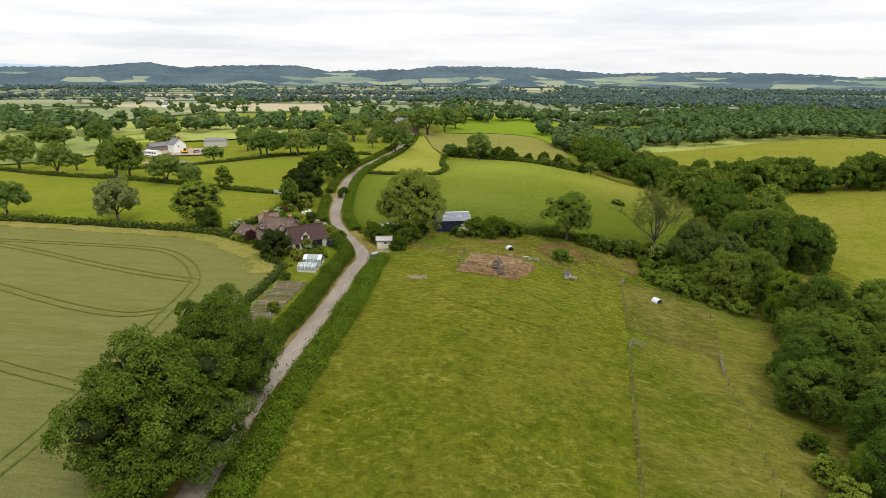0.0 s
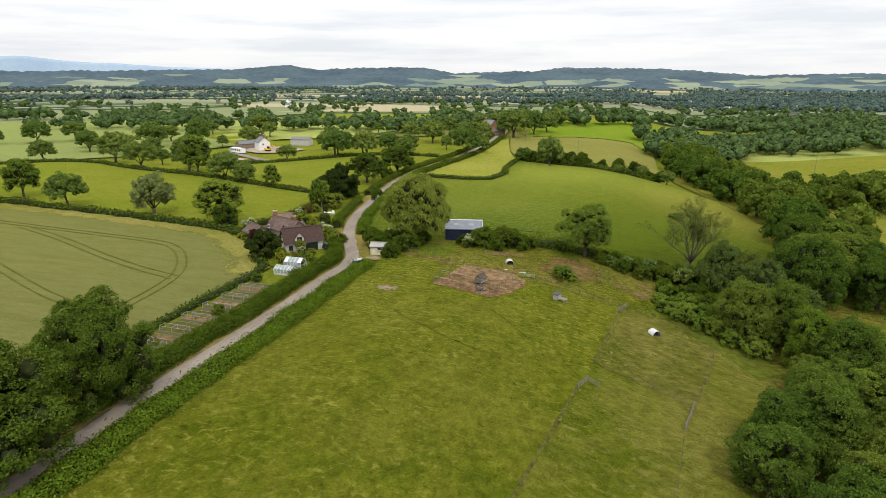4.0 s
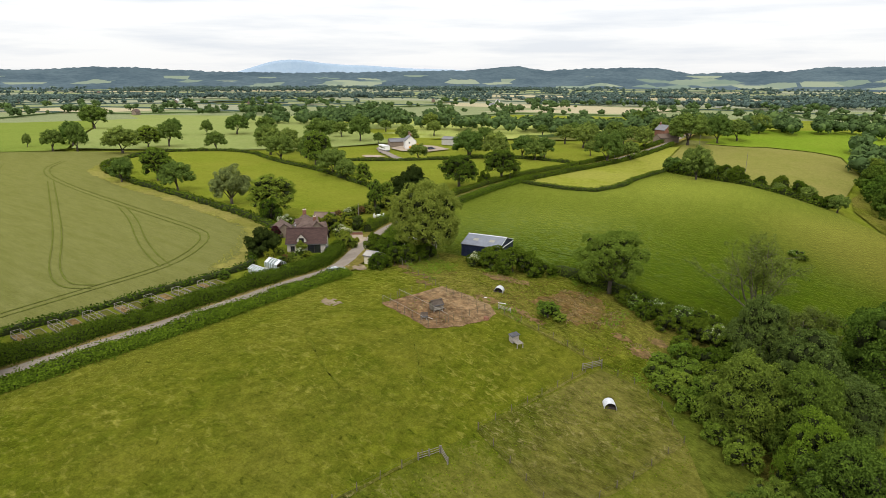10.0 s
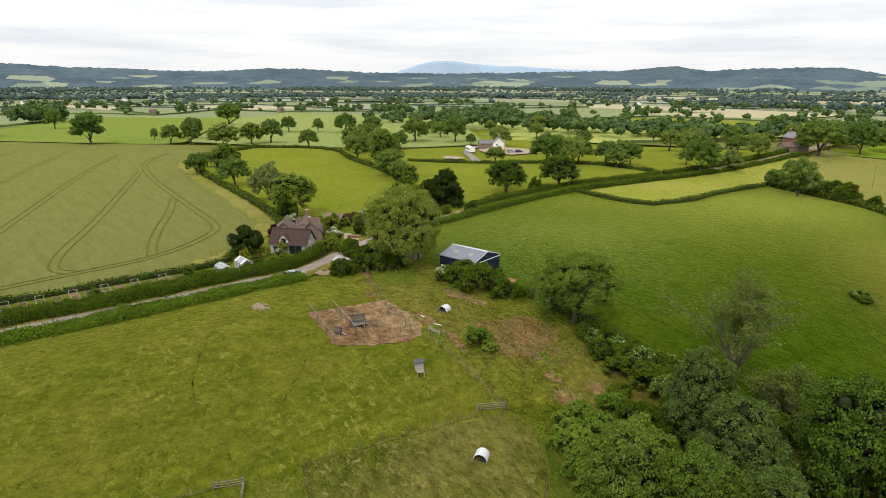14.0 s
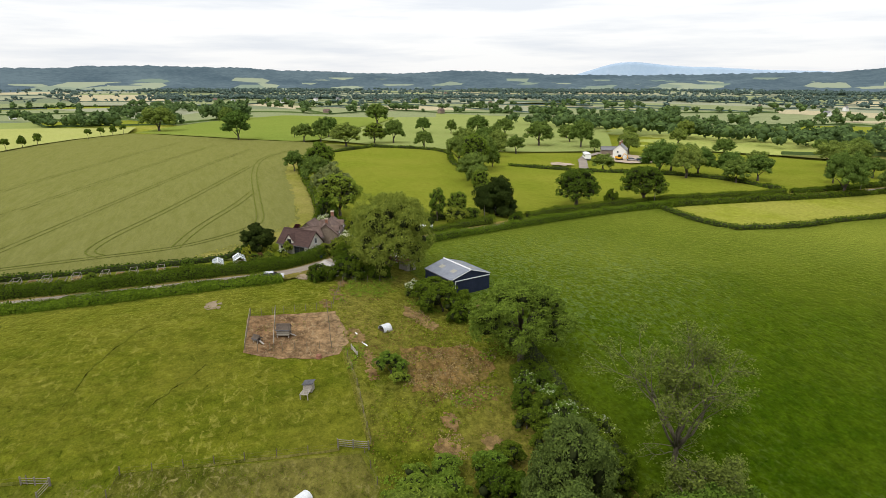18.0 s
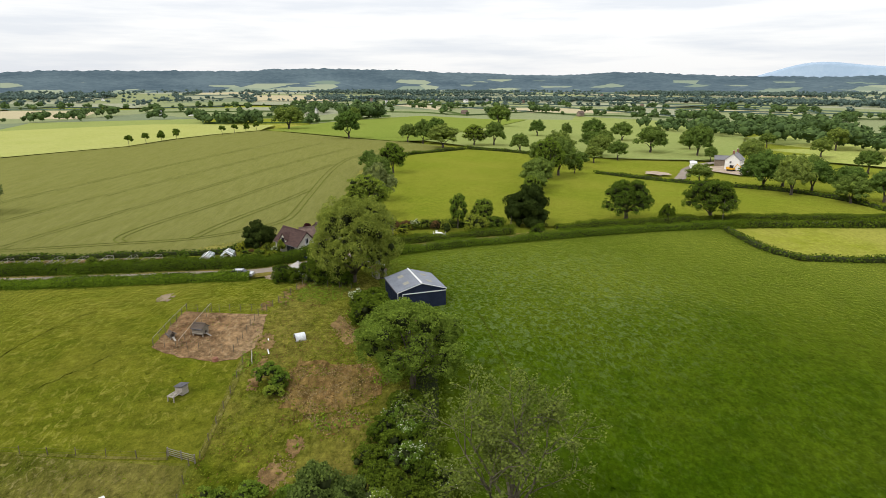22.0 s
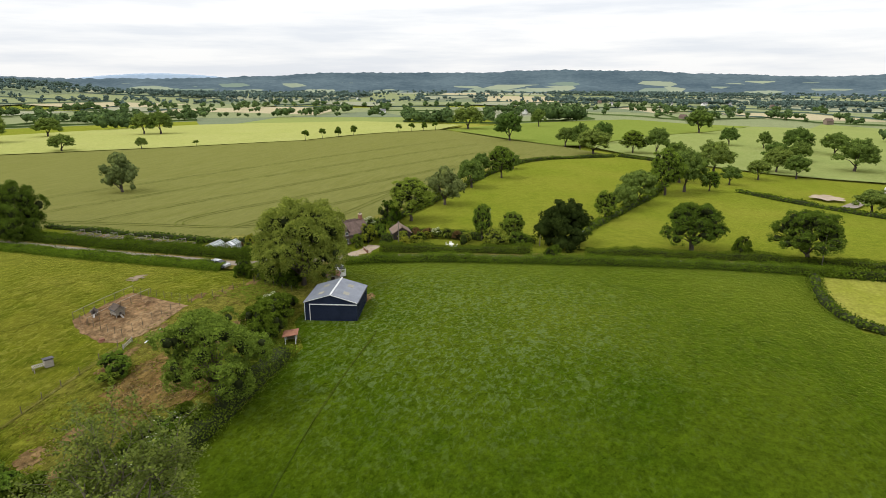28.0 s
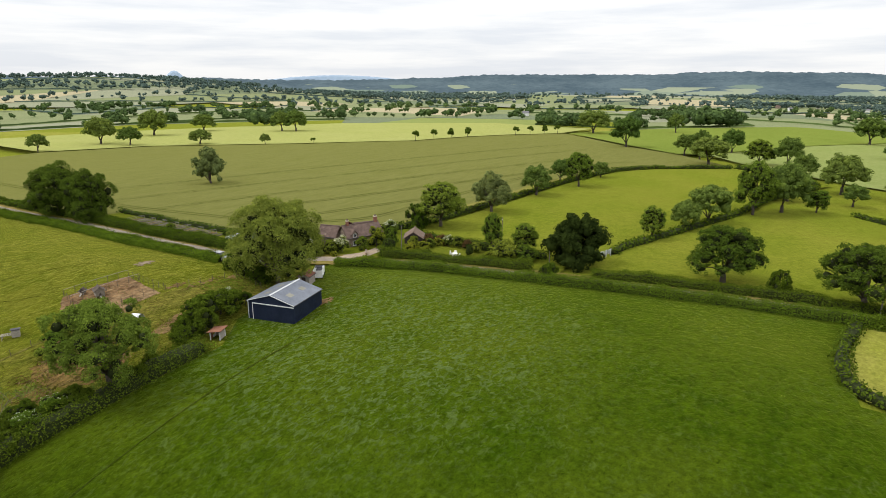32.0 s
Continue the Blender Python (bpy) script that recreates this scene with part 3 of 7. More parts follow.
def quads_mesh(name, verts, material, parent=None, extra=None, inner=None):
    """A mesh of loose quads from an array, with an optional solid core (vertices, faces)."""
    n = len(verts) // 4
    idx = np.arange(4 * n).reshape(-1, 4)
    if extra is not None:
        cv, cf = extra
        verts = np.vstack([verts, cv])
        idx = np.vstack([idx, np.asarray(cf) + 4 * n])
    me = bpy.data.meshes.new(name)
    me.vertices.add(len(verts))
    me.vertices.foreach_set("co", np.ascontiguousarray(verts, dtype=np.float32).ravel())
    me.loops.add(idx.size)
    me.loops.foreach_set("vertex_index", np.ascontiguousarray(idx, dtype=np.int32).ravel())
    me.polygons.add(len(idx))
    me.polygons.foreach_set("loop_start", np.arange(0, idx.size, 4, dtype=np.int32))
    me.materials.append(material)
    if extra is not None:
        me.materials.append(inner or material)
        me.polygons.foreach_set("material_index", np.r_[np.zeros(n, np.int32), np.ones(len(cf), np.int32)])
    me.update(calc_edges=True)
    ob = new(name, me)
    ob.parent = parent
    return ob


def ball(c, r, rng, nu=7, nv=4):
    """A lumpy closed ball of quads, the dense inside of a bough."""
    v, f = [], []
    for j in range(nv + 1):
        for i in range(nu):
            t, p = 2 * math.pi * i / nu, math.pi * (j + 0.15) / (nv + 0.3)
            k = rng.uniform(0.85, 1.1)
            v.append((c[0] + r[0] * k * math.sin(p) * math.cos(t), c[1] + r[1] * k * math.sin(p) * math.sin(t), c[2] + r[2] * k * math.cos(p)))
    for j in range(nv):
        for i in range(nu):
            a, b = j * nu + i, j * nu + (i + 1) % nu
            f.append((a, b, b + nu, a + nu))
    return v, f


def crown_arrays(rng, centre, radii, lobes, lobe_r, count, size, core=0.74, flat=1.0, sprays=9, low=-0.75):
    """Boughs set about an ellipsoid; every bough carries billowing sprays, and the leaves lie over the sprays."""
    centre, radii = np.array(centre, float), np.array(radii, float)
    d = rng.normal(0, 1, (lobes, 3))
    d /= np.linalg.norm(d, axis=1, keepdims=True)
    d[:, 2] = np.where(d[:, 2] < low, -d[:, 2], d[:, 2])
    cs = centre + d * radii * rng.uniform(0.45, 0.88, (lobes, 1))
    rs = lobe_r * rng.uniform(0.6, 1.25, lobes)
    share = rs ** 2 / (rs ** 2).sum()
    squash = np.array((1, 1, flat))
    pts, nrm = [], []
    for c, r, k, out in zip(cs, rs, share, d):
        q = rng.normal(0, 1, (sprays, 3)) + out * 0.8 + (0, 0, 0.45)
        q /= np.linalg.norm(q, axis=1, keepdims=True)
        sc = c + q * r * rng.uniform(0.55, 0.95, (sprays, 1)) * squash
        sr = r * rng.uniform(0.32, 0.58, sprays)
        m = max(1, int(count * k / sprays))
        for c1, r1, q1 in zip(sc, sr, q):
            u = rng.normal(0, 1, (m, 3)) + q1 * 0.7 + (0, 0, 0.35)
            u /= np.linalg.norm(u, axis=1, keepdims=True)
            p = c1 + u * r1 * rng.uniform(0.72, 1.18, (m, 1)) * (1, 1, 0.85)
            keep = np.ones(m, bool)
            for c2, r2 in zip(cs, rs):
                if c2 is not c and abs(c2[0] - c1[0]) < r1 + r2 and abs(c2[1] - c1[1]) < r1 + r2:
                    keep &= np.linalg.norm(p - c2, axis=1) > 0.72 * r2
            pts.append(p[keep])
            nrm.append(u[keep] + (0, 0, 0.25))
    cv, cf = [], []
    if core:
        for c, r in zip(cs, rs):
            v, f = ball(c, (r * core, r * core, r * core * flat), rng)
            cf += [tuple(i + len(cv) for i in q) for q in f]
            cv += v
    return leaf_quads(np.vstack(pts), np.vstack(nrm), size, rng), (np.array(cv), cf) if core else None, cs


def tube(pts, radii, n=7):
    """A tapered limb round a line of points."""
    v, f = [], []
    for i, (p, r) in enumerate(zip(pts, radii)):
        a, b = Vector(pts[max(0, i - 1)]), Vector(pts[min(len(pts) - 1, i + 1)])
        d = (b - a).normalized()
        s = d.cross(Vector((0.31, 0.83, 0.2))).normalized()
        t = d.cross(s)
        for k in range(n):
            q = Vector(p) + (s * math.cos(2 * math.pi * k / n) + t * math.sin(2 * math.pi * k / n)) * r
            v.append(tuple(q))
    for i in range(len(pts) - 1):
        for k in range(n):
            a, b = i * n + k, i * n + (k + 1) % n
            f.append((a, b, b + n, a + n))
    f.append(tuple(range(n))[::-1])
    f.append(tuple(range((len(pts) - 1) * n, len(pts) * n)))
    return v, f


def join(lists):
    v, f = [], []
    for a, b in lists:
        f += [tuple(i + len(v) for i in q) for q in b]
        v += a
    return v, f


def limbs(rng, top, girth, ends):
    """Trunk from below ground to the fork, then a limb towards each bough."""
    bend = rng.normal(0, 0.12, (4, 2)) * top * 0.25
    line = [(bend[k][0] * k / 3, bend[k][1] * k / 3, -0.4 + (top + 0.4) * k / 3) for k in range(4)]
    out = [tube(line, [girth * 1.35, girth, girth * 0.85, girth * 0.7], 8)]
    for e in ends:
        s = Vector(line[2]).lerp(Vector(line[3]), rng.uniform(0.2, 1.0))
        e = Vector(e)
        mid = s.lerp(e, 0.5) + Vector((0, 0, 0.12 * (e - s).length))
        out.append(tube([tuple(s), tuple(mid), tuple(e)], [girth * 0.42, girth * 0.22, girth * 0.06], 5))
    return join(out)


def open_tree(name, label, x, y, height, spread, seed):
    """A vase of bare limbs that fork and fork again, with small sprays of leaf at the ends."""
    rng = np.random.default_rng(seed)
    base = tagged(new(name), label, "tree")
    base.matrix_basis = pose(x, y, ground_z(x, y) - 0.3)
    wood, leaf = [], []

    def branch(start, heading, length, girth, level):
        p, d = Vector(start), Vector(heading).normalized()
        pts, n = [tuple(p)], 4
        for k in range(n):
            d = (d + Vector(rng.normal(0, 0.15, 3)) + Vector((0, 0, 0.10 if level < 2 else -0.02))).normalized()
            p = p + d * length / n
            pts.append(tuple(p))
        wood.append(tube(pts, [girth * (1 - 0.62 * k / n) for k in range(n + 1)], 6 if level < 2 else 4))
        if level >= 2:
            low = p.z < height * 0.42
            for _ in range(int(rng.integers(6, 12) if low else rng.integers(34, 54))):
                q = Vector(pts[-1]).lerp(Vector(pts[2]), float(rng.random()) ** 1.6) + Vector(rng.normal(0, 0.30, 3))
                leaf.append(tuple(q))
        if level < 3:
            for k in range((0, 5, 5, 3)[level]):
                f = rng.uniform(0.35, 1.0) if k else 1.0
                i = min(n - 1, int(f * n))
                s = Vector(pts[i]).lerp(Vector(pts[i + 1]), f * n - i if f < 1 else 1.0)
                side = Vector(rng.normal(0, 1, 3))
                side = (side - d * side.dot(d)).normalized()
                branch(s, d * 0.9 + side * 0.75, length * rng.uniform(0.42, 0.62), girth * 0.36, level + 1)

    trunk = [(0, 0, -0.3), (0.1, 0.05, 1.0), (0.05, 0.15, 2.2), (0.15, 0.1, 3.4)]
    wood.append(tube(trunk, [0.46, 0.36, 0.32, 0.26], 8))
    for k in range(9):
        a = 2.4 * k + rng.uniform(-0.3, 0.3)
        out = spread * 0.42 * (0.35 + 0.65 * (k % 3) / 2)
        up = height * (0.72 - 0.22 * (k % 3) / 2)
        s = Vector(trunk[2]).lerp(Vector(trunk[3]), k / 8)
        branch(s, (math.cos(a) * out, math.sin(a) * out, up), math.hypot(out, up) * 0.80, 0.19, 1)
    for k in range(7):
        a = 2.1 * k
        branch((0.05, 0.1, 1.6 + 0.25 * k), (math.cos(a), math.sin(a), 0.15), 3.2, 0.07, 2)
    tv, tf = join(wood)
    mesh_thing("trunk", tv, tf, M_GREYBARK, base, True)
    pts = np.array(leaf)
    quads_mesh("leaf_sprays", leaf_quads(pts, np.tile((0, 0, 1.0), (len(pts), 1)), 0.15, rng), L_SPRAY, base)["kind"] = "stuff"
    return base


TEMPLATES = {}


def tree_kind(kind, name, label, category, leaf, variants, trunk_top, girth, centre, radii, lobes, lobe_r, count, size, core=0.74, flat=1.0, bough_ends=6, flowers=0, sprays=9, low=-0.75):
    """Build the variants of one kind of tree; each waits at the origin for its first place."""
    made, sizes = [], []
    for k in range(variants):
        rng = np.random.default_rng(sum(map(ord, kind)) * 7 + k)
        base = tagged(new(name), label, category)
        quads, extra, cs = crown_arrays(rng, centre, radii, lobes, lobe_r, count, size, core, flat, sprays, low)
        order = rng.permutation(len(cs))[:bough_ends]
        tv, tf = limbs(rng, trunk_top, girth, cs[order])
        mesh_thing("trunk", tv, tf, M_BARK, base, True)
        quads_mesh("crown", quads, leaf, base, extra, M_SHADECORE if size < 0.14 else None)
        if flowers:
            mids = quads.reshape(-1, 4, 3).mean(1)
            outer = mids[mids[:, 2] > np.quantile(mids[:, 2], 0.45)]
            heads = outer[rng.permutation(len(outer))[:flowers]] + (0, 0, 0.12)
            quads_mesh("flowers", leaf_quads(heads, np.tile((0, 0, 1.0), (len(heads), 1)), size * 0.8, rng), L_FLOWER, base)["kind"] = "stuff"
        made.append([base, False])
        sizes.append((np.quantile(quads[:, 2], 0.995), 2 * np.quantile(np.hypot(quads[:, 0], quads[:, 1]), 0.99)))
    TEMPLATES[kind] = (made, float(np.mean([q[0] for q in sizes])), float(np.mean([q[1] for q in sizes])))


def place(kind, x, y, h, w, label="", group="", z=None, lean=0.0):
    made, h0, w0 = TEMPLATES[kind]
    pick = made[int(abs(x * 13.7 + y * 7.3)) % len(made)]
    turn = (x * 37.0 + y * 91.0) % 360
    sink = {"oak": 0.06, "oak_far": 0.08, "ash": 0.12, "chestnut": 0.12, "willow": 0.12, "yew": 0.15, "great_oak": 0.08, "row": 0.06, "bush": 0.1, "shrub": 0.1, "feather": 0.02, "low_ash": 0.12}.get(kind, 0.09) * h
    h += sink
    size = Matrix.Diagonal((w / w0, w / w0, h / h0, 1))
    m = pose(x, y, (ground_z(x, y) if z is None else z) - sink, lean, 0, turn)
    if not pick[1]:
        ob = pick[0]
        ob.matrix_basis = m @ size
        pick[1] = True
    else:
        s = pick[0].scale
        ob = copy_thing(pick[0], m @ size @ Matrix.Diagonal((1 / s.x, 1 / s.y, 1 / s.z, 1)))
    return tagged(ob, label, group=group)


tree_kind("great_oak", "oak_tree", "broad dark green oak beside the lane", "tree", L_OAK, 2, 2.4, 0.42, (0, 0, 5.4), (4.9, 4.9, 5.2), 110, 1.2, 105000, 0.09, core=0.52, bough_ends=10, sprays=12)
tree_kind("oak", "oak_tree", "broad dark green oak tree", "tree", L_OAK, 3, 2.6, 0.42, (0, 0, 5.4), (5.0, 5.0, 4.9), 130, 1.0, 44000, 0.11, core=0.54, sprays=11, low=-0.48, bough_ends=12)
tree_kind("wood_oak", "wood_tree", "full green tree in the stream wood", "tree", L_WOOD, 4, 2.4, 0.42, (0, 0, 5.0), (4.6, 4.6, 5.2), 92, 1.3, 58000, 0.115, core=0.40, sprays=12)
tree_kind("wood_far", "wood_tree", "full green tree in the far wood", "tree", L_WOOD, 4, 2.2, 0.4, (0, 0, 5.2), (4.6, 4.6, 5.0), 36, 1.55, 5200, 0.26, core=0.72, bough_ends=3, sprays=7)
tree_kind("oak_mid", "wood_tree", "full green tree in the stream wood", "tree", L_WOOD, 3, 2.4, 0.42, (0, 0, 5.2), (4.6, 4.6, 5.2), 60, 1.35, 9000, 0.22, core=0.74, bough_ends=3)
tree_kind("oak_far", "hedgerow_tree", "dark green hedgerow oak tree", "tree", L_HEDGEROW, 5, 2.2, 0.4, (0, 0, 5.3), (4.9, 4.9, 5.1), 130, 0.95, 15000, 0.15, core=0.70, bough_ends=4, sprays=9, low=-0.38)
tree_kind("ash", "ash_tree", "light green ash tree", "tree", L_ASH, 3, 3.0, 0.32, (0, 0, 6.0), (4.0, 4.0, 5.0), 90, 0.95, 22000, 0.125, core=0.60, sprays=10, low=-0.55)
tree_kind("chestnut", "chestnut_tree", "tall yellow-green tree beside the barn", "tree", L_CHESTNUT, 1, 3.6, 0.5, (0, 0, 8.2), (8.0, 8.0, 7.6), 170, 1.7, 135000, 0.125, core=0.34, flat=1.08, sprays=13, bough_ends=18, low=-0.55)
tree_kind("willow", "willow_tree", "pale grey-green willow tree", "tree", L_WILLOW, 2, 3.0, 0.4, (0, 0, 6.4), (4.4, 4.4, 5.0), 60, 1.05, 14000, 0.17, core=0.62, flat=1.4)
tree_kind("feather", "field_tree", "rounded light green tree with a short clear trunk", "tree", L_FEATHER, 1, 3.0, 0.36, (0, 0, 7.2), (5.6, 5.6, 4.9), 70, 1.3, 60000, 0.105, core=0.42, bough_ends=30, sprays=13)
tree_kind("low_ash", "field_tree", "grey-green tree standing in the wheat", "tree", L_WILLOW, 1, 2.0, 0.4, (0, 0, 5.6), (3.9, 3.9, 5.4), 54, 1.1, 9000, 0.2, core=0.74)
tree_kind("yew", "yew_tree", "dense dark round yew tree", "tree", L_YEW, 1, 1.5, 0.6, (0, 0, 4.7), (4.7, 4.7, 4.9), 80, 1.15, 20000, 0.17, core=0.82)
tree_kind("bush", "bush", "rounded dense green bush", "bush", L_HEDGE, 3, 0.8, 0.12, (0, 0, 1.7), (2.0, 2.0, 1.7), 26, 0.75, 7000, 0.11, core=0.6, bough_ends=3, sprays=7)
tree_kind("bramble", "bush", "loose bright green thicket bush", "bush", L_ASH, 3, 0.8, 0.12, (0, 0, 1.7), (2.0, 2.0, 1.7), 30, 0.68, 7500, 0.11, core=0.56, bough_ends=3, sprays=8)
tree_kind("wood_dark", "wood_tree", "dense dark grey-green tree at the wood's corner", "tree", L_DARK, 1, 2.4, 0.36, (0, 0, 5.4), (4.4, 4.4, 5.6), 90, 1.15, 52000, 0.115, core=0.56, sprays=10)
tree_kind("wood_bright", "wood_tree", "fresh light green tree in the stream wood", "tree", L_FRESH, 2, 2.4, 0.36, (0, 0, 5.2), (4.4, 4.4, 5.4), 76, 1.3, 46000, 0.115, core=0.50, sprays=12)
tree_kind("elder", "elder_bush", "elder bush with cream flower heads", "bush", L_ASH, 2, 0.8, 0.12, (0, 0, 1.7), (1.9, 1.9, 1.6), 20, 0.78, 5200, 0.12, core=0.8, bough_ends=3, flowers=110)
tree_kind("shrub", "garden_shrub", "leafy green shrub in the cottage garden", "shrub", L_SHRUB, 5, 0.4, 0.06, (0, 0, 1.25), (1.3, 1.3, 1.25), 24, 0.5, 4200, 0.085, core=0.7, bough_ends=3)
tree_kind("golden", "garden_shrub", "golden yellow-green shrub beside the garden lawn", "shrub", L_GOLDEN, 3, 0.4, 0.06, (0, 0, 1.25), (1.3, 1.3, 1.25), 24, 0.5, 4200, 0.085, core=0.7, bough_ends=3)
tree_kind("copper", "garden_shrub", "copper-leaved shrub beside the garden lawn", "shrub", L_COPPER, 2, 0.4, 0.06, (0, 0, 1.25), (1.3, 1.3, 1.25), 24, 0.5, 4200, 0.085, core=0.7, bough_ends=3)
tree_kind("blossom", "flowering_shrub", "shrub covered in cream white blossom", "shrub", L_SHRUB, 1, 0.6, 0.08, (0, 0, 1.4), (1.2, 1.2, 1.1), 26, 0.5, 3200, 0.085, core=0.7, bough_ends=3, flowers=620)
tree_kind("purple", "purple_shrub", "dark purple-leaved garden shrub", "shrub", L_RED, 1, 0.6, 0.08, (0, 0, 1.4), (1.2, 1.2, 1.1), 22, 0.5, 3200, 0.09, core=0.7, bough_ends=3)
tree_kind("cone", "clipped_yew", "clipped dark green dome of yew", "topiary", L_CLIPPED, 1, 0.5, 0.1, (0, 0, 1.5), (1.25, 1.25, 1.7), 110, 0.42, 9000, 0.07, core=0.9, bough_ends=2, sprays=5)
tree_kind("row", "young_tree", "small round young tree in a row", "tree", L_OAK, 2, 2.0, 0.14, (0, 0, 3.9), (1.9, 1.9, 1.8), 10, 1.0, 700, 0.36, bough_ends=3)


def hedge(pts, height, width, label, leaf=None, size=0.24, density=9.0, name="hedge", bend=2, stray=0.0):
    """A clipped or grown-out hedge: a dense body with leaf clumps all over it, uneven along its length."""
    rng = np.random.default_rng(int(abs(pts[0][0] * 31 + pts[0][1] * 17 + len(pts))))
    line = resample(rounded(pts, bend) if len(pts) > 2 else pts, 1.1)
    prof = [(-0.5, 0.0), (-0.52, 0.45), (-0.40, 0.86), (0.0, 1.0), (0.40, 0.86), (0.52, 0.45), (0.5, 0.0)]
    verts, faces, lp, ln = [], [], [], []
    last = len(line) - 1
    for i, ((x, y), (nx, ny)) in enumerate(zip(line, sides(line))):
        wave = 1 + 0.42 * noise.noise((x * 0.11, y * 0.11, 2.0)) + 0.24 * noise.noise((x * 0.6, y * 0.6, 5.0))
        wide = 1 + 0.36 * noise.noise((x * 0.2, y * 0.2, 9.0))
        cap = 0.55 if i in (0, last) else 1.0
        z0 = ground_z(x, y) - 0.15
        for o, u in prof:
            w = o * width * wide * cap * 0.82
            verts.append((x + nx * w, y + ny * w, z0 + u * height * wave * cap * 0.84))
        per = int(density * (height * 2 + width) * (0.75 + 0.5 * rng.random()))
        for _ in range(per):
            k = rng.random() * (len(prof) - 1.001)
            a, b, f = prof[int(k)], prof[int(k) + 1], k - int(k)
            o, u = a[0] + (b[0] - a[0]) * f, a[1] + (b[1] - a[1]) * f
            g = rng.uniform(0.9, 1.14)
            if stray and rng.random() < 0.4:
                g *= 1 + stray * abs(rng.normal()) * (0.4 + noise.noise((x * 0.35, y * 0.35, 4.0)))
            w, sx, sy = o * width * wide * g, rng.uniform(-0.6, 0.6), rng.uniform(-0.6, 0.6)
            lp.append((x + nx * w + sx, y + ny * w + sy, z0 + max(0.05, u) * height * wave * g))
            ln.append((nx * o * 2, ny * o * 2, u))
    m = len(prof)
    for i in range(last):
        faces += [(i * m + k, i * m + k + 1, (i + 1) * m + k + 1, (i + 1) * m + k) for k in range(m - 1)]
    faces += [tuple(range(m))[::-1], tuple(range(last * m, last * m + m))]
    # the body's near-black colour paints the shade behind the leaves
    body = tagged(mesh_thing(name, verts, faces, M_SHADECORE, smooth=False), label, "hedge")
    quads_mesh("foliage", leaf_quads(np.array(lp), np.array(ln), size, rng), leaf or L_HEDGE, body)
    return body

# ---- hedges ----
def lane_side(off, y0, y1):
    line = resample(LANE, 2.0)
    return [(x + nx * off, y + ny * off) for (x, y), (nx, ny) in zip(line, sides(line)) if y0 <= y <= y1]


hedge(lane_side(-3.9, 18, 125), 1.25, 2.9, "low leafy bramble hedge between lane and paddock", L_BRAMBLE, size=0.15, density=46, stray=0.5)
hedge(lane_side(4.4, 12, 61), 1.9, 2.6, "dark overgrown hedge under the lane oaks")
hedge(lane_side(3.6, 62, 139), 2.3, 2.3, "clipped green garden hedge along the lane", size=0.13, density=46)
hedge([(-44.6, 60), (-44.6, 90), (-45, 117), (-50, 120)], 1.3, 1.4, "low dark hedge between garden and wheat")
hedge(lane_side(-3.5, 146, 247), 1.9, 2.0, "flowering field hedge along the lane", L_BRAMBLE, size=0.115, density=40, stray=0.12)
hedge(lane_side(3.5, 153, 187), 2.0, 2.0, "clipped garden hedge along the lane", size=0.12, density=34)
hedge([(-70, 146), (-67.6, 150), (-66.2, 160), (-65.2, 170), (-66, 184)], 2.0, 2.0, "dark clipped hedge behind the cottage garden", size=0.14, density=24)
hedge(lane_side(3.6, 196, 300), 1.9, 2.0, "clipped dark hedge along the lane", size=0.14, density=24)
hedge(lane_side(-3.6, 242, 420), 1.9, 2.0, "clipped hedge along the lane")
hedge(lane_side(3.6, 303, 440), 1.9, 2.0, "clipped hedge along the lane")
hedge([(-58, 240.8), (-41, 237.8), (-28, 239.8), (-26, 262), (-31, 280), (-34, 327)], 1.4, 1.9, "low hedge round the mown strip")
hedge([(-60, 134), (-73, 142), (-108, 146), (-165, 149), (-208, 156), (-228, 168), (-247, 198)], 1.7, 2.0, "field hedge beside the wheat", size=0.34, density=5)
hedge([(-250, 200), (-225, 238), (-177, 219), (-141, 214), (-110, 204), (-84, 195.5), (-78, 195)], 1.6, 2.0, "field hedge between two pastures", size=0.34, density=5)
hedge([(-163, 243), (-137, 271), (-106, 297), (-69, 303)], 1.6, 2.0, "dark clipped hedge in front of the farm", size=0.34, density=5)
hedge([(2.6, 157.4), (8, 157.5), (16, 157.5), (27, 156.5), (38, 157)], 2.4, 3.4, "overgrown hedge between scrub and green field", size=0.13, density=24, stray=0.4)
hedge([(-33, 328), (-15, 318), (10, 304.5), (34, 291)], 2.4, 3.0, "tall overgrown hedge along the field edge", size=0.4, density=5)

# ---- trees ----
NEAR = [("great_oak", -33.0, 49.0, 14.8, 17.6), ("great_oak", -33.6, 64.0, 14.0, 13.6), ("feather", 15.6, 155.6, 12.4, 13.4), ("ash", -80, 148, 11.2, 14.0), ("bush", -75, 143.5, 7, 7),
        ("willow", -104.5, 150.5, 12, 12.6), ("low_ash", -92, 39.5, 13.4, 12.0), ("yew", -66, 190.5, 10.8, 14.4), ("oak", -69.5, 219, 10.8, 14.8), ("oak", -66.5, 241.5, 11.4, 14.8),
        ("bush", -66, 229, 5.4, 5.0), ("chestnut", -23.4, 146.4, 16.4, 17.8)]
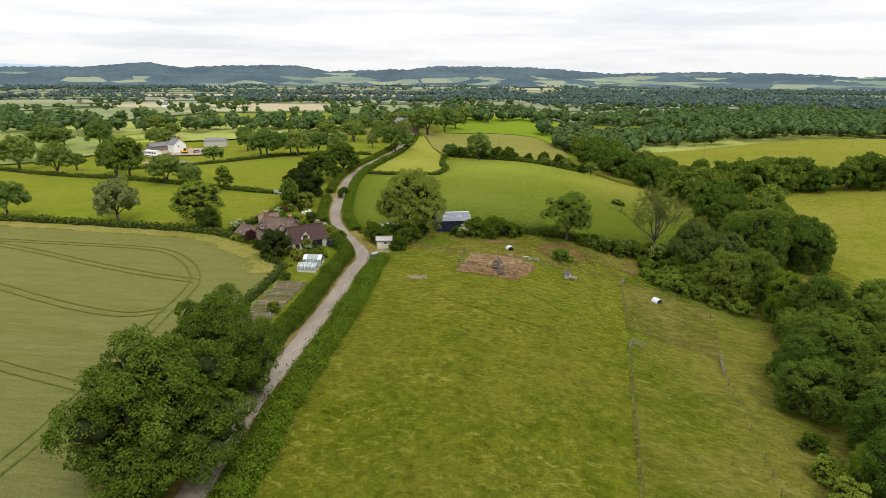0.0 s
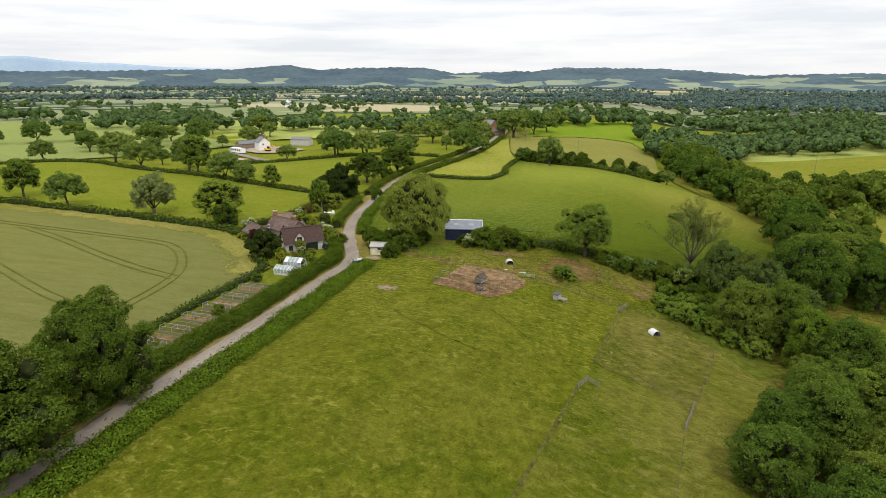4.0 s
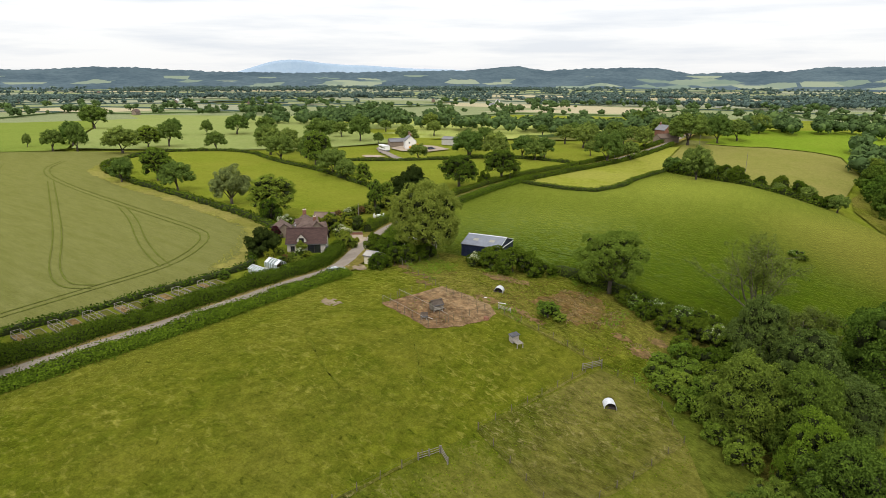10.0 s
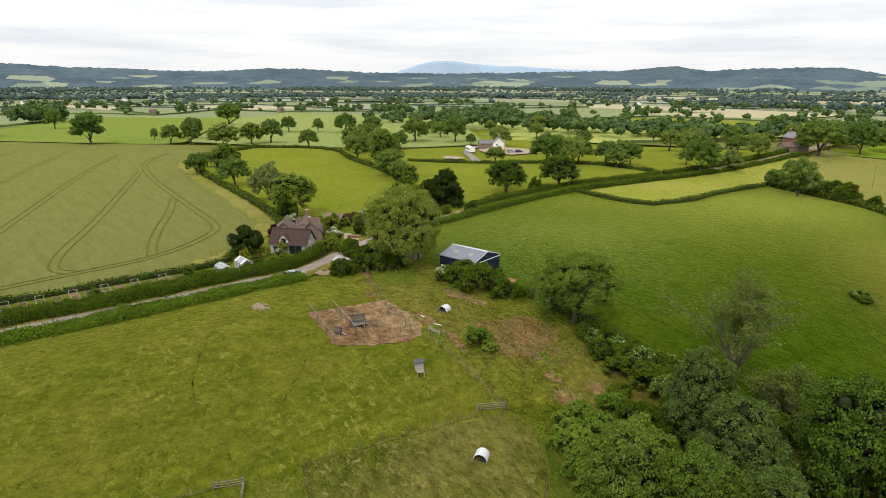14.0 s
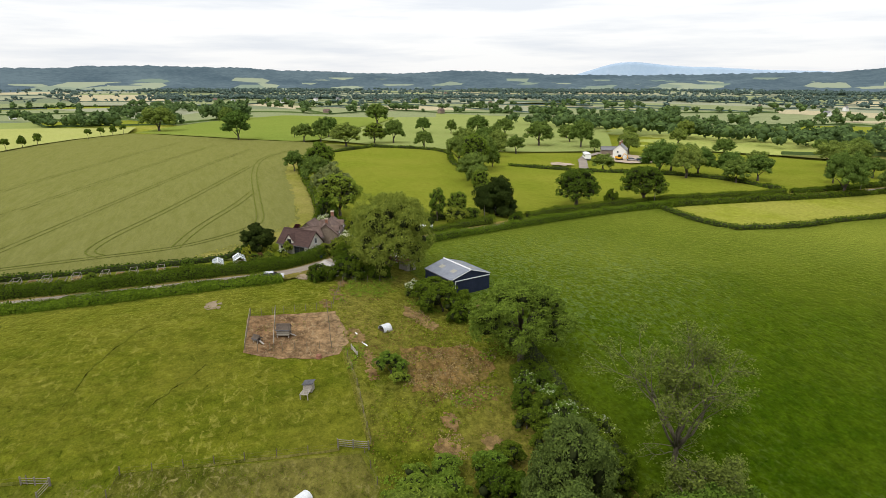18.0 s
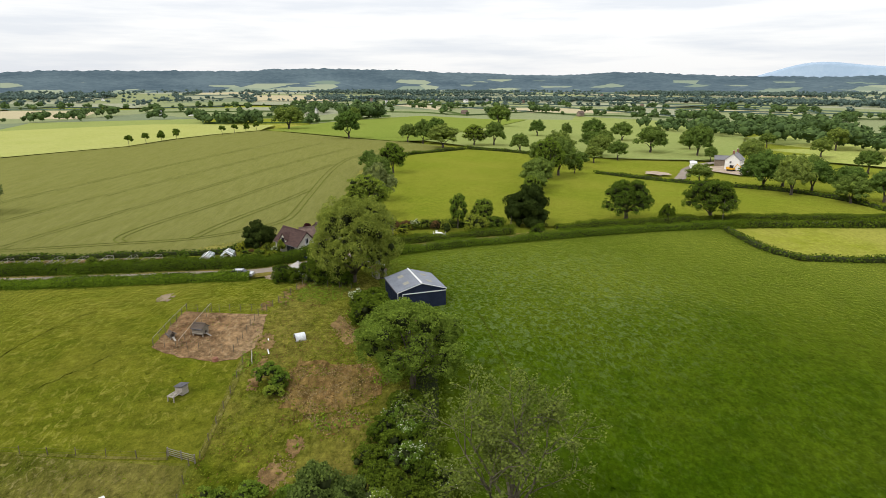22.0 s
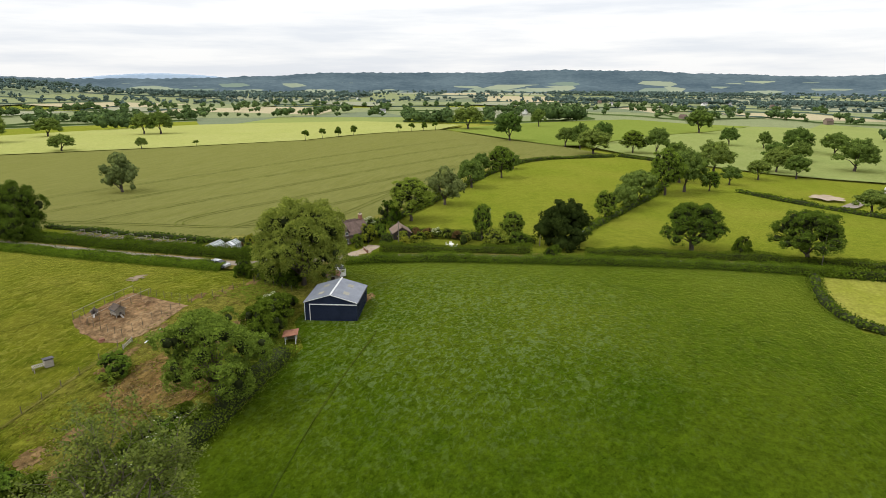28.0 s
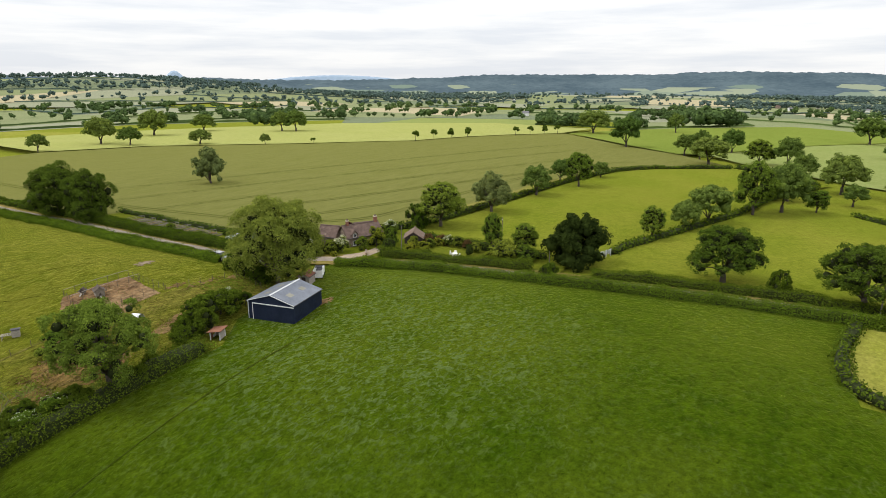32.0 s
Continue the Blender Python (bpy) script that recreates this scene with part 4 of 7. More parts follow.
# two of them are broader one way than the other: (bearing of the broad way, along, across)
BROAD = {"chestnut": (65, 1.10, 0.90), "feather": (77, 1.22, 0.98)}
for kind, x, y, h, w in NEAR:
    near_tree = place(kind, x, y, h, w)
    if kind in BROAD:
        way, along, across = BROAD[kind]
        spin = Matrix.Rotation(radians(way), 4, "Z")
        near_tree.matrix_basis = near_tree.matrix_basis @ spin @ Matrix.Diagonal((along, across, 1, 1)) @ spin.inverted()
open_tree("bare_tree", "thin-leaved grey tree with many bare branches", 39.5, 163.5, 15.5, 19, 11)
open_tree("bare_tree", "low sprawling thin-leaved tree beside the bare tree", 48.6, 160.2, 6.2, 10.5, 17)
MID = [(-137, 151, 10.4, 11.8), (-162, 157, 12.5, 11.9), (-169, 147, 8.5, 9), (-188, 157, 6.5, 7.6), (-97, 199, 7.9, 6.7), (-112, 204, 7.9, 8.8), (-123, 208, 10.8, 13.6), (-143, 217, 15, 13),
       (-153, 224, 15, 15.5), (-178, 224, 12, 15), (-160, 233, 7, 7.7), (-256, 187, 13, 20), (-321, 189, 13, 14), (-270, 207, 11.4, 15), (-271, 219, 14, 15), (-208, 240, 14, 17)]
for k, (x, y, h, w) in enumerate(MID):
    place("ash" if k % 3 == 1 else "oak_far", x, y, h, w * 0.98, group="hedgerow trees")
MORE = [(-294, 169, 12, 14), (-287, 178, 15, 13), (-353, 266, 12.6, 14.5), (-463, 259, 20, 26), (-342, 284, 11, 10), (-237, 227, 11, 13), (-328, 299, 15, 20), (-315, 315, 13.5, 17), (-245, 304, 16, 21),
        (-228, 323, 18, 17), (-209, 320, 7.4, 8), (-270, 390, 8.4, 12), (-139, 277, 8, 12), (-118, 290, 15, 18), (-102, 290, 14.5, 15), (-85, 298, 9.8, 11.7), (-60, 322, 16.4, 17), (-66, 383, 13.9, 12.7),
        (-57, 430, 21, 28), (-48, 459, 19, 19), (-42, 481, 15, 20), (-41, 536, 15, 18), (-252, 422, 13.6, 15.6), (-118, 507, 15.8, 15.5), (-130, 425, 11, 11), (-159, 434, 8, 11), (-15, 309, 15, 14.5), (-31, 328, 7.4, 11)]
for x, y, h, w in MORE:
    place("oak_far", x, y, h * 0.92, w * 0.92, group="hedgerow trees")
FARTHER = [(-154, -140, 16, 20), (-159, -118, 11, 13.7), (-210, -171, 18, 22), (-259, -181, 13, 21), (-184, -87, 8.7, 14.8), (-288, -126, 15, 18), (-293, -116, 15.8, 20), (-202, -51, 6.2, 6.4), (-113, -129, 9.4, 11.8),
           (-408, 81, 17.5, 27), (-315, 132, 18, 19.6), (-464, 130, 15, 14.7), (-323, 167, 7.3, 5), (-97, 376, 12.9, 14.4)]
for x, y, h, w in FARTHER:
    place("oak_far", x, y, h, w, group="distant hedgerow trees")
for k in range(4):
    place("row", -264 - 16 * k, 15 + 3.4 * k, 6.4, 5.4, group="row of young trees")
    place("row", -346 - 14 * k, 45 + 5 * k, 6.2, 5.6, group="row of young trees")
place("row", -222, -31, 3, 4.2, group="row of young trees")

# the wood along the stream: a southern block, a grassy gap, and the belt that runs on to the north-east
WOOD_SOUTH = [(46, 20), (44, 60), (42.5, 74), (43.5, 84), (47, 90), (53, 97), (56, 106), (57, 113), (62, 118), (70, 124), (84, 118), (84, 20)]
WOOD_NORTH = [(66, 153), (76, 150), (84, 162), (86, 180), (84, 205), (80, 226), (74, 246), (72, 262), (104, 254), (150, 238), (150, 254), (106, 272), (82, 284), (70, 310), (66, 350), (60, 410), (42, 410), (40, 330), (45, 300), (56, 272), (62, 245), (65, 222), (66, 200), (64, 176)]


def inside(x, y, poly):
    hit = False
    for (x0, y0), (x1, y1) in zip(poly, poly[1:] + poly[:1]):
        if (y0 > y) != (y1 > y) and x < (x1 - x0) * (y - y0) / (y1 - y0) + x0:
            hit = not hit
    return hit


rng_wood = np.random.default_rng(5)
for j in range(46):
    for i in range(14):
        x, y = 40 + 8.6 * i + 4.3 * (j % 2) + rng_wood.uniform(-2.2, 2.2), 22 + 8.4 * j + rng_wood.uniform(-2.2, 2.2)
        south = inside(x, y, WOOD_SOUTH)
        if not south and not inside(x, y, WOOD_NORTH):
            continue
        h = rng_wood.uniform(8.0, 12.5) if south else rng_wood.uniform(8.5, 14.0)
        w = h * rng_wood.uniform(0.95, 1.25)
        kind = "wood_far" if y > 200 else ("ash" if (i + 2 * j) % 11 == 0 else ("wood_oak" if x < 68 or y > 145 else "oak_mid"))
        place(kind, x, y, h, w, group="trees of the stream wood")
for kind, x, y, h, w in [("wood_oak", 47.0, 128.8, 11.4, 11.4), ("wood_oak", 53.2, 129.4, 12.0, 10.6), ("wood_dark", 51.4, 141.6, 12.6, 11.6), ("wood_dark", 57.6, 137.6, 9.6, 9.8), ("wood_dark", 44.4, 146.4, 13.6, 10.4), ("wood_bright", 55.6, 121.0, 10.6, 8.4), ("wood_oak", 60.5, 151.0, 16.6, 15.0),
                         ("wood_oak", 60.0, 162.0, 11.0, 11.0), ("wood_oak", 46.8, 91.5, 8.6, 11.0), ("wood_oak", 43.8, 83.0, 8.0, 10.0), ("wood_oak", 54.0, 103.5, 9.4, 10.6), ("wood_oak", 53.6, 112.0, 6.0, 7.4), ("wood_bright", 50.0, 62.0, 8.6, 10.0), ("wood_bright", 45.0, 67.0, 5.6, 7.6), ("wood_bright", 63.0, 121.0, 9.5, 8.6)]:
    place(kind, x, y, h, w, group="trees of the stream wood")
for kind, x, y, h, w in [("bramble", 37.0, 132.4, 3.8, 5.2), ("bramble", 38.8, 129.6, 3.2, 4.6), ("bramble", 42.0, 128.4, 3.8, 5.2), ("bramble", 45.0, 125.4, 3.0, 4.8), ("bramble", 35.8, 130.8, 2.4, 4.0), ("bramble", 48.4, 122.6, 3.4, 5.0), ("bramble", 40.4, 131.6, 4.4, 5.4), ("bramble", 33.6, 133.6, 2.8, 4.6), ("bramble", 36.8, 136.0, 4.0, 6.0), ("bush", 40.6, 136.4, 5.2, 6.6), ("bush", 44.4, 137.2, 6.0, 7.0), ("bramble", 32.6, 137.4, 2.4, 4.4),
                         ("bush", 38.0, 141.6, 4.6, 6.2), ("bramble", 34.0, 142.2, 3.0, 5.0), ("bush", 41.6, 144.4, 5.4, 6.4), ("bramble", 43.0, 133.0, 4.6, 5.6), ("bush", 40.0, 73.0, 2.6, 4.0), ("bramble", 38.6, 66.5, 3.0, 4.6), ("bramble", 38.0, 61.0, 3.6, 5.6),
                         ("bush", 59.0, 152.5, 3.2, 5.0), ("bush", 56.0, 156.5, 3.0, 5.2), ("bush", 49.5, 156.0, 4.0, 6.4), ("bush", 47.0, 160.5, 3.0, 5.6), ("bramble", 45.0, 165.0, 2.6, 5.0)]:
    place(kind, x, y, h, w, group="wood edge bushes")

# bushes by the barn, under the tall tree and in the scrub
for kind, x, y, h, w in [("bush", -7.5, 149.4, 4.6, 7.6), ("bush", -3.2, 150.4, 5.0, 8.2), ("blossom", -10.8, 147.4, 3.2, 3.4), ("bush", 0.2, 151.6, 4.2, 6.2), ("bush", 2.8, 153.6, 2.8, 4.4), ("bush", -12.6, 149.6, 2.4, 3.4),
                         ("bush", -24.6, 132.8, 3.6, 4.8), ("bush", -20.8, 144.0, 3.6, 4.8), ("bush", -22.6, 139.0, 4.2, 5.2), ("bush", -29, 139.5, 3.8, 5.4), ("bush", -24.6, 134.6, 2.8, 4.0), ("bush", -24.4, 137.6, 3.6, 5.0), ("elder", -23.4, 140.4, 3.6, 4.8), ("bush", -27.4, 140.5, 4.4, 5.6), ("bush", -25.0, 143.0, 4.4, 5.6), ("bush", -22.4, 143.4, 3.6, 4.6), ("bush", -27.6, 143.0, 3.8, 5.2), ("bush", -31.5, 141.6, 3.2, 4.6),
                         ("bramble", 12.8, 136.6, 3.0, 4.8), ("bramble", 14.8, 137.2, 1.7, 3.0), ("elder", 33.0, 157.6, 3.4, 4.8), ("elder", 30.6, 156.6, 2.8, 4.4), ("elder", 38, 215, 2.0, 4.0), ("bush", 39.5, 214, 1.5, 3.4), ("bush", -52.5, 190, 3.4, 4.8),
                         ("elder", 25, 154.6, 2.8, 4.2), ("bush", 9.5, 155.8, 2.2, 3.4), ("elder", 21.5, 153.2, 2.6, 4.0), ("bush", 24.6, 151.8, 3.2, 4.6), ("bush", 27.4, 152.6, 3.4, 4.8), ("bush", 28.6, 149.8, 3.0, 4.4), ("elder", 30.2, 154.0, 3.6, 5.0), ("bush", 32.6, 151.0, 4.0, 5.4), ("bush", 35.6, 154.4, 4.0, 5.4), ("elder", 37.2, 150.4, 4.4, 6.0), ("bush", 40.2, 154.8, 4.2, 5.6), ("bush", 20.4, 156.4, 2.6, 3.8), ("bush", 12.6, 157.2, 2.4, 3.6), ("bush", 35.0, 141.4, 3.4, 4.6), ("bush", 45.4, 156.6, 4.0, 5.4), ("elder", 48.4, 159.4, 4.0, 5.4), ("bush", 18.6, 155.6, 2.0, 3.0), ("bush", 19.4, 153.6, 2.4, 3.8), ("bush", 22.6, 155.4, 2.8, 4.2), ("bush", 25.8, 156.2, 2.8, 4.4), ("bush", 28.6, 155.8, 3.0, 4.6), ("bush", 31.8, 156.2, 3.2, 4.8), ("bush", 34.0, 152.6, 3.6, 5.0), ("bush", 38.4, 155.6, 3.8, 5.2), ("bush", 33.6, 144.6, 3.0, 4.4)]:
    place(kind, x, y, h, w)
# cottage garden
GARDEN = [("yew", -50.4, 123.6, 6.2, 8.4), ("blossom", -46.2, 142.8, 3.8, 4.8), ("shrub", -40.4, 137.2, 3.0, 3.6), ("shrub", -42.0, 139.6, 3.2, 4.2), ("shrub", -44.2, 141.0, 3.2, 3.8), ("shrub", -39.6, 139.8, 2.4, 3.0),
          ("purple", -59.6, 133.4, 3.2, 3.6), ("blossom", -66.3, 141.6, 3.6, 4.6), ("golden", -54.2, 146.4, 4.6, 5.0), ("shrub", -50.6, 145.0, 3.2, 3.8), ("shrub", -57.0, 148.2, 4.4, 4.6), ("golden", -59.4, 146.2, 3.4, 3.6), ("golden", -42.6, 143.6, 1.2, 2.0),
          ("cone", -51.0, 152.2, 3.7, 3.5), ("golden", -56.4, 154.6, 1.9, 3.2), ("golden", -58.6, 156.8, 1.8, 3.4), ("golden", -56.6, 158.6, 1.4, 2.6), ("shrub", -60.6, 157.4, 2.2, 3.0), ("shrub", -59.6, 153.0, 2.4, 3.2),
          ("copper", -62.6, 155.4, 2.6, 3.2), ("copper", -64.4, 158.0, 2.4, 3.0), ("blossom", -63.4, 160.6, 2.8, 3.0), ("shrub", -64.0, 163.0, 2.8, 3.2), ("copper", -63.4, 165.6, 2.4, 3.0), ("shrub", -62.6, 168.0, 2.4, 3.2),
          ("cone", -59.6, 168.2, 2.4, 1.9), ("ash", -64.0, 171.6, 8.8, 5.0), ("ash", -66.4, 178.4, 7.4, 6.6), ("shrub", -60.8, 176.0, 4.4, 7.6), ("shrub", -62.4, 181.0, 3.6, 5.4), ("golden", -58.8, 173.4, 2.0, 2.8),
          ("shrub", -54.6, 160.2, 1.4, 2.0), ("golden", -53.6, 156.6, 1.2, 2.0), ("golden", -44.5, 120.8, 2.8, 2.5), ("shrub", -45.0, 129.6, 3.0, 2.8), ("blossom", -43.8, 128.2, 1.8, 2.2), ("golden", -41.4, 128.2, 1.5, 2.4),
          ("golden", -44.0, 125.2, 1.4, 2.2), ("shrub", -47.4, 125.8, 1.8, 2.2), ("shrub", -39.6, 124.4, 1.7, 2.8), ("shrub", -42.2, 122.2, 1.6, 2.4), ("shrub", -42.4, 108.8, 1.7, 2.8), ("shrub", -38.4, 92.0, 2.0, 2.8),
          ("bush", -31.8, 139.2, 4.6, 6.0), ("bush", -1.4, 153.2, 4.2, 5.0)]
for kind, x, y, h, w in GARDEN:
    place(kind, x, y, h, w, group="" if kind in ("yew", "ash", "bush") else "garden shrubs")
rng_g = np.random.default_rng(8)
GARDEN_BEDS = [[(-38.5, 118), (-39, 127), (-42, 126), (-44, 119)], [(-60, 130), (-56, 136), (-66, 142), (-68, 136)], [(-66.5, 150), (-63, 152), (-62, 168), (-64.5, 168)]]
for bed, count in zip(GARDEN_BEDS, (7, 6, 7)):
    xs, ys = [q[0] for q in bed], [q[1] for q in bed]
    done = 0
    while done < count:
        x, y = rng_g.uniform(min(xs), max(xs)), rng_g.uniform(min(ys), max(ys))
        if inside(x, y, bed):
            h = rng_g.uniform(1.0, 2.0)
            place(("shrub", "golden", "shrub", "copper")[int(rng_g.integers(4))], x, y, h, h * rng_g.uniform(1.1, 1.6), group="garden shrubs")
            done += 1
for k in range(22):
    f = k / 21
    x, y = -32 + 70 * f + rng_g.normal(0, 1.2), 327 - 38 * f + 8 * math.sin(math.pi * f) * 0.3 + rng_g.normal(0, 1.2)
    h = rng_g.uniform(3.0, 6.5)
    place("oak_far" if k % 3 == 0 else "bush", x, y, h, h * rng_g.uniform(1.1, 1.5), group="overgrown hedge trees")
for k in range(19):
    f = k / 18
    x, y = -64 - 18 * math.sin(3 * f) + rng_g.normal(0, 14), 330 + 160 * f + rng_g.normal(0, 6)
    if abs(x + 62) > 7 and not inside(x, y, FIELDS[4][3]):
        h = rng_g.uniform(7, 12)
        place("oak_far", x if x < -70 else x - 14, y, h, h * rng_g.uniform(1.0, 1.4), group="hedgerow trees")
for x, y, h, w in [(-111, 304, 13, 16), (-97, 306, 12, 15), (-127, 304, 14, 17), (-88, 312, 11, 13), (-143, 325, 12, 15), (-194, 332, 12, 14), (-203, 338, 13, 16), (-217, 274, 11, 13), (-231, 269, 13, 15), (-205, 257, 9, 12), (-260, 274, 13, 16),
                   (-277, 289, 12, 14), (-258, 334, 12, 15), (-283, 347, 11, 14), (-184, 243, 8, 10), (-109, 334, 10, 13), (-164, 370, 11, 14), (-223, 391, 11, 14)]:
    place("oak_far", x, y, h * 0.86, w * 0.88, group="trees round the farm")

# ---- the plain beyond: field patchwork, hedgerows, trees, woods and hills ----
def taken(x, y):
    return math.hypot(x + 60, y - 170) < 215 or any(inside(x, y, f[3]) for f in FIELDS)


rng_far = np.random.default_rng(11)
FAR_MATS = [M_PASTURE, M_BARLEY, M_WHEAT, M_PALEGRASS, M_GOLD, M_TAN, M_HAY]
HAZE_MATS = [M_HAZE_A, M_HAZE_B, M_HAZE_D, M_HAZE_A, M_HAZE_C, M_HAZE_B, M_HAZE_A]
FAR_ODDS = [0.30, 0.24, 0.12, 0.16, 0.07, 0.05, 0.06]
far_v, far_f, far_i = [], [], []
hedge_v, hedge_f = [], []
farther_v, farther_f = [], []
far_trees, farther_trees = [], []


def far_hedge(a, b, high, wide, verts, faces):
    d = math.hypot(b[0] - a[0], b[1] - a[1])
    n = max(2, int(d / 14))
    nx, ny = -(b[1] - a[1]) / d * wide / 2, (b[0] - a[0]) / d * wide / 2
    start = len(verts)
    for k in range(n + 1):
        x, y = a[0] + (b[0] - a[0]) * k / n, a[1] + (b[1] - a[1]) * k / n
        z, h = ground_z(x, y) - 0.5, high * rng_far.uniform(0.6, 1.3) + 0.5
        verts.extend([(x - nx, y - ny, z), (x - nx * 0.7, y - ny * 0.7, z + h), (x + nx * 0.7, y + ny * 0.7, z + h), (x + nx, y + ny, z)])
    for k in range(n):
        o = start + 4 * k
        faces.extend([(o + c, o + c + 1, o + c + 5, o + c + 4) for c in range(3)])


def patchwork(size_x, size_y, r0, r1, turn, high, wide, per_edge, trees, scale):
    c, s = math.cos(turn), math.sin(turn)
    n = int(r1 / min(size_x, size_y)) + 2
    corner = {}

    def at(i, j):
        if (i, j) not in corner:
            u = (i + 0.5 * (j % 2) + rng_far.uniform(-0.33, 0.33)) * size_x
            v = (j + rng_far.uniform(-0.28, 0.28)) * size_y
            corner[i, j] = (u * c - v * s - 40, u * s + v * c + 150)
        return corner[i, j]

    for j in range(-n, n):
        for i in range(-n, n):
            q = [at(i, j), at(i + 1, j), at(i + 1, j + 1), at(i, j + 1)]
            mx, my = sum(p[0] for p in q) / 4, sum(p[1] for p in q) / 4
            r = math.hypot(mx + 40, my - 150)
            if not r0 < r < r1:
                continue
            kind = int(rng_far.choice(len(FAR_MATS), p=FAR_ODDS))
            # past 620 m the field takes its haze-coloured counterpart
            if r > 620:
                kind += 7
            o = len(far_v)
            for b in range(5):
                for a in range(5):
                    fa, fb = a / 4, b / 4
                    x = (q[0][0] * (1 - fa) + q[1][0] * fa) * (1 - fb) + (q[3][0] * (1 - fa) + q[2][0] * fa) * fb
                    y = (q[0][1] * (1 - fa) + q[1][1] * fa) * (1 - fb) + (q[3][1] * (1 - fa) + q[2][1] * fa) * fb
                    under = 6.0 if r < 700 and any(inside(x, y, f[3]) for f in FIELDS) else 0.0
                    far_v.append((x, y, ground_z(x, y) - 0.9 - under - 0.0004 * r))
            for b in range(4):
                for a in range(4):
                    far_f.append((o + b * 5 + a, o + b * 5 + a + 1, o + b * 5 + a + 6, o + b * 5 + a + 5))
                    far_i.append(kind)
            azimuth = math.degrees(math.atan2(-(mx + 40), my - 150))
            if not -75 < azimuth < 200 - 360 * (azimuth < -160):
                if not azimuth < -160:
                    continue
            for a, b in ((q[0], q[1]), (q[0], q[3])):
                m = ((a[0] + b[0]) / 2, (a[1] + b[1]) / 2)
                if taken(*m) or taken(*a) or taken(*b):
                    continue
                if rng_far.random() < 0.52:
                    far_hedge(a, b, high, wide, *((hedge_v, hedge_f) if r < 900 else (farther_v, farther_f)))
                for _ in range(rng_far.poisson(per_edge)):
                    f = rng_far.random()
                    x, y = a[0] + (b[0] - a[0]) * f + rng_far.normal(0, 2), a[1] + (b[1] - a[1]) * f + rng_far.normal(0, 2)
                    h = rng_far.uniform(5, 13) * scale
                    trees.append((x, y, h, h * rng_far.uniform(0.9, 1.5)))
            if rng_far.random() < 0.06 and not taken(mx, my):
                for _ in range(26):
                    h = rng_far.uniform(8, 14) * scale
                    trees.append((mx + rng_far.normal(0, size_x * 0.16), my + rng_far.normal(0, size_y * 0.13), h, h * 1.2))


patchwork(185, 130, 250, 1150, 0.35, 1.3, 1.6, 5.6, far_trees, 1.0)
patchwork(330, 215, 1150, 3050, 0.2, 1.6, 2.4, 12.0, farther_trees, 1.05)


def wood(cx, cy, rx, ry, turn, n, trees, low=8, high=14):
    for _ in range(n):
        a, r = rng_far.uniform(0, 2 * math.pi), math.sqrt(rng_far.random())
        u, v = r * rx * math.cos(a), r * ry * math.sin(a)
        x, y = cx + u * math.cos(turn) - v * math.sin(turn), cy + u * math.sin(turn) + v * math.cos(turn)
        h = rng_far.uniform(low, high)
        trees.append((x, y, h, h * rng_far.uniform(1.0, 1.4)))


wood(240, 510, 220, 42, 0.15, 330, far_trees)
wood(60, 430, 40, 26, 1.2, 45, far_trees)
wood(330, 640, 230, 60, 0.1, 220, far_trees)
wood(-20, 560, 60, 25, 0.2, 40, far_trees)
wood(-606, 141, 38, 26, 0.0, 40, far_trees, 14, 20)
wood(-420, -60, 60, 8, 0.5, 40, far_trees)
wood(-480, 30, 40, 20, 0.5, 30, far_trees)
wood(-330, -190, 60, 16, 0.6, 50, far_trees)
wood(-160, 470, 120, 30, 0.3, 60, far_trees)
wood(-330, 420, 120, 20, 0.3, 40, far_trees)
wood(420, 800, 300, 40, 0.05, 190, far_trees)
wood(150, 760, 170, 26, 0.1, 80, far_trees)
wood(560, 1080, 460, 60, 0.0, 300, farther_trees, 9, 15)
wood(200, 1260, 380, 55, 0.1, 240, farther_trees, 9, 15)
wood(760, 1500, 620, 90, -0.05, 420, farther_trees, 9, 16)
wood(250, 1750, 520, 80, 0.05, 320, farther_trees, 10, 16)
wood(900, 2100, 800, 140, 0.0, 480, farther_trees, 10, 17)
wood(-250, 1150, 300, 40, 0.15, 170, farther_trees, 9, 15)
wood(-350, 1700, 420, 60, 0.2, 240, farther_trees, 10, 16)
wood(-1250, 1150, 380, 60, 0.75, 260, farther_trees, 9, 15)
wood(-1500, 750, 320, 50, 1.1, 220, farther_trees, 9, 15)
wood(-1600, 250, 300, 50, 1.5, 200, farther_trees, 9, 15)
wood(-2100, 1400, 400, 160, 0.7, 320, farther_trees, 12, 18)
wood(-1500, 2050, 420, 120, 0.5, 260, farther_trees, 12, 18)
wood(-2500, 300, 200, 420, 0.0, 260, farther_trees, 12, 18)
wood(-1700, -900, 380, 160, -0.6, 260, farther_trees, 12, 18)
wood(-1000, -1600, 520, 60, -0.5, 160, farther_trees, 10, 16)
wood(-800, -1350, 420, 70, -0.4, 150, farther_trees, 9, 15)
wood(-1250, -1250, 320, 60, -0.8, 120, farther_trees, 9, 15)


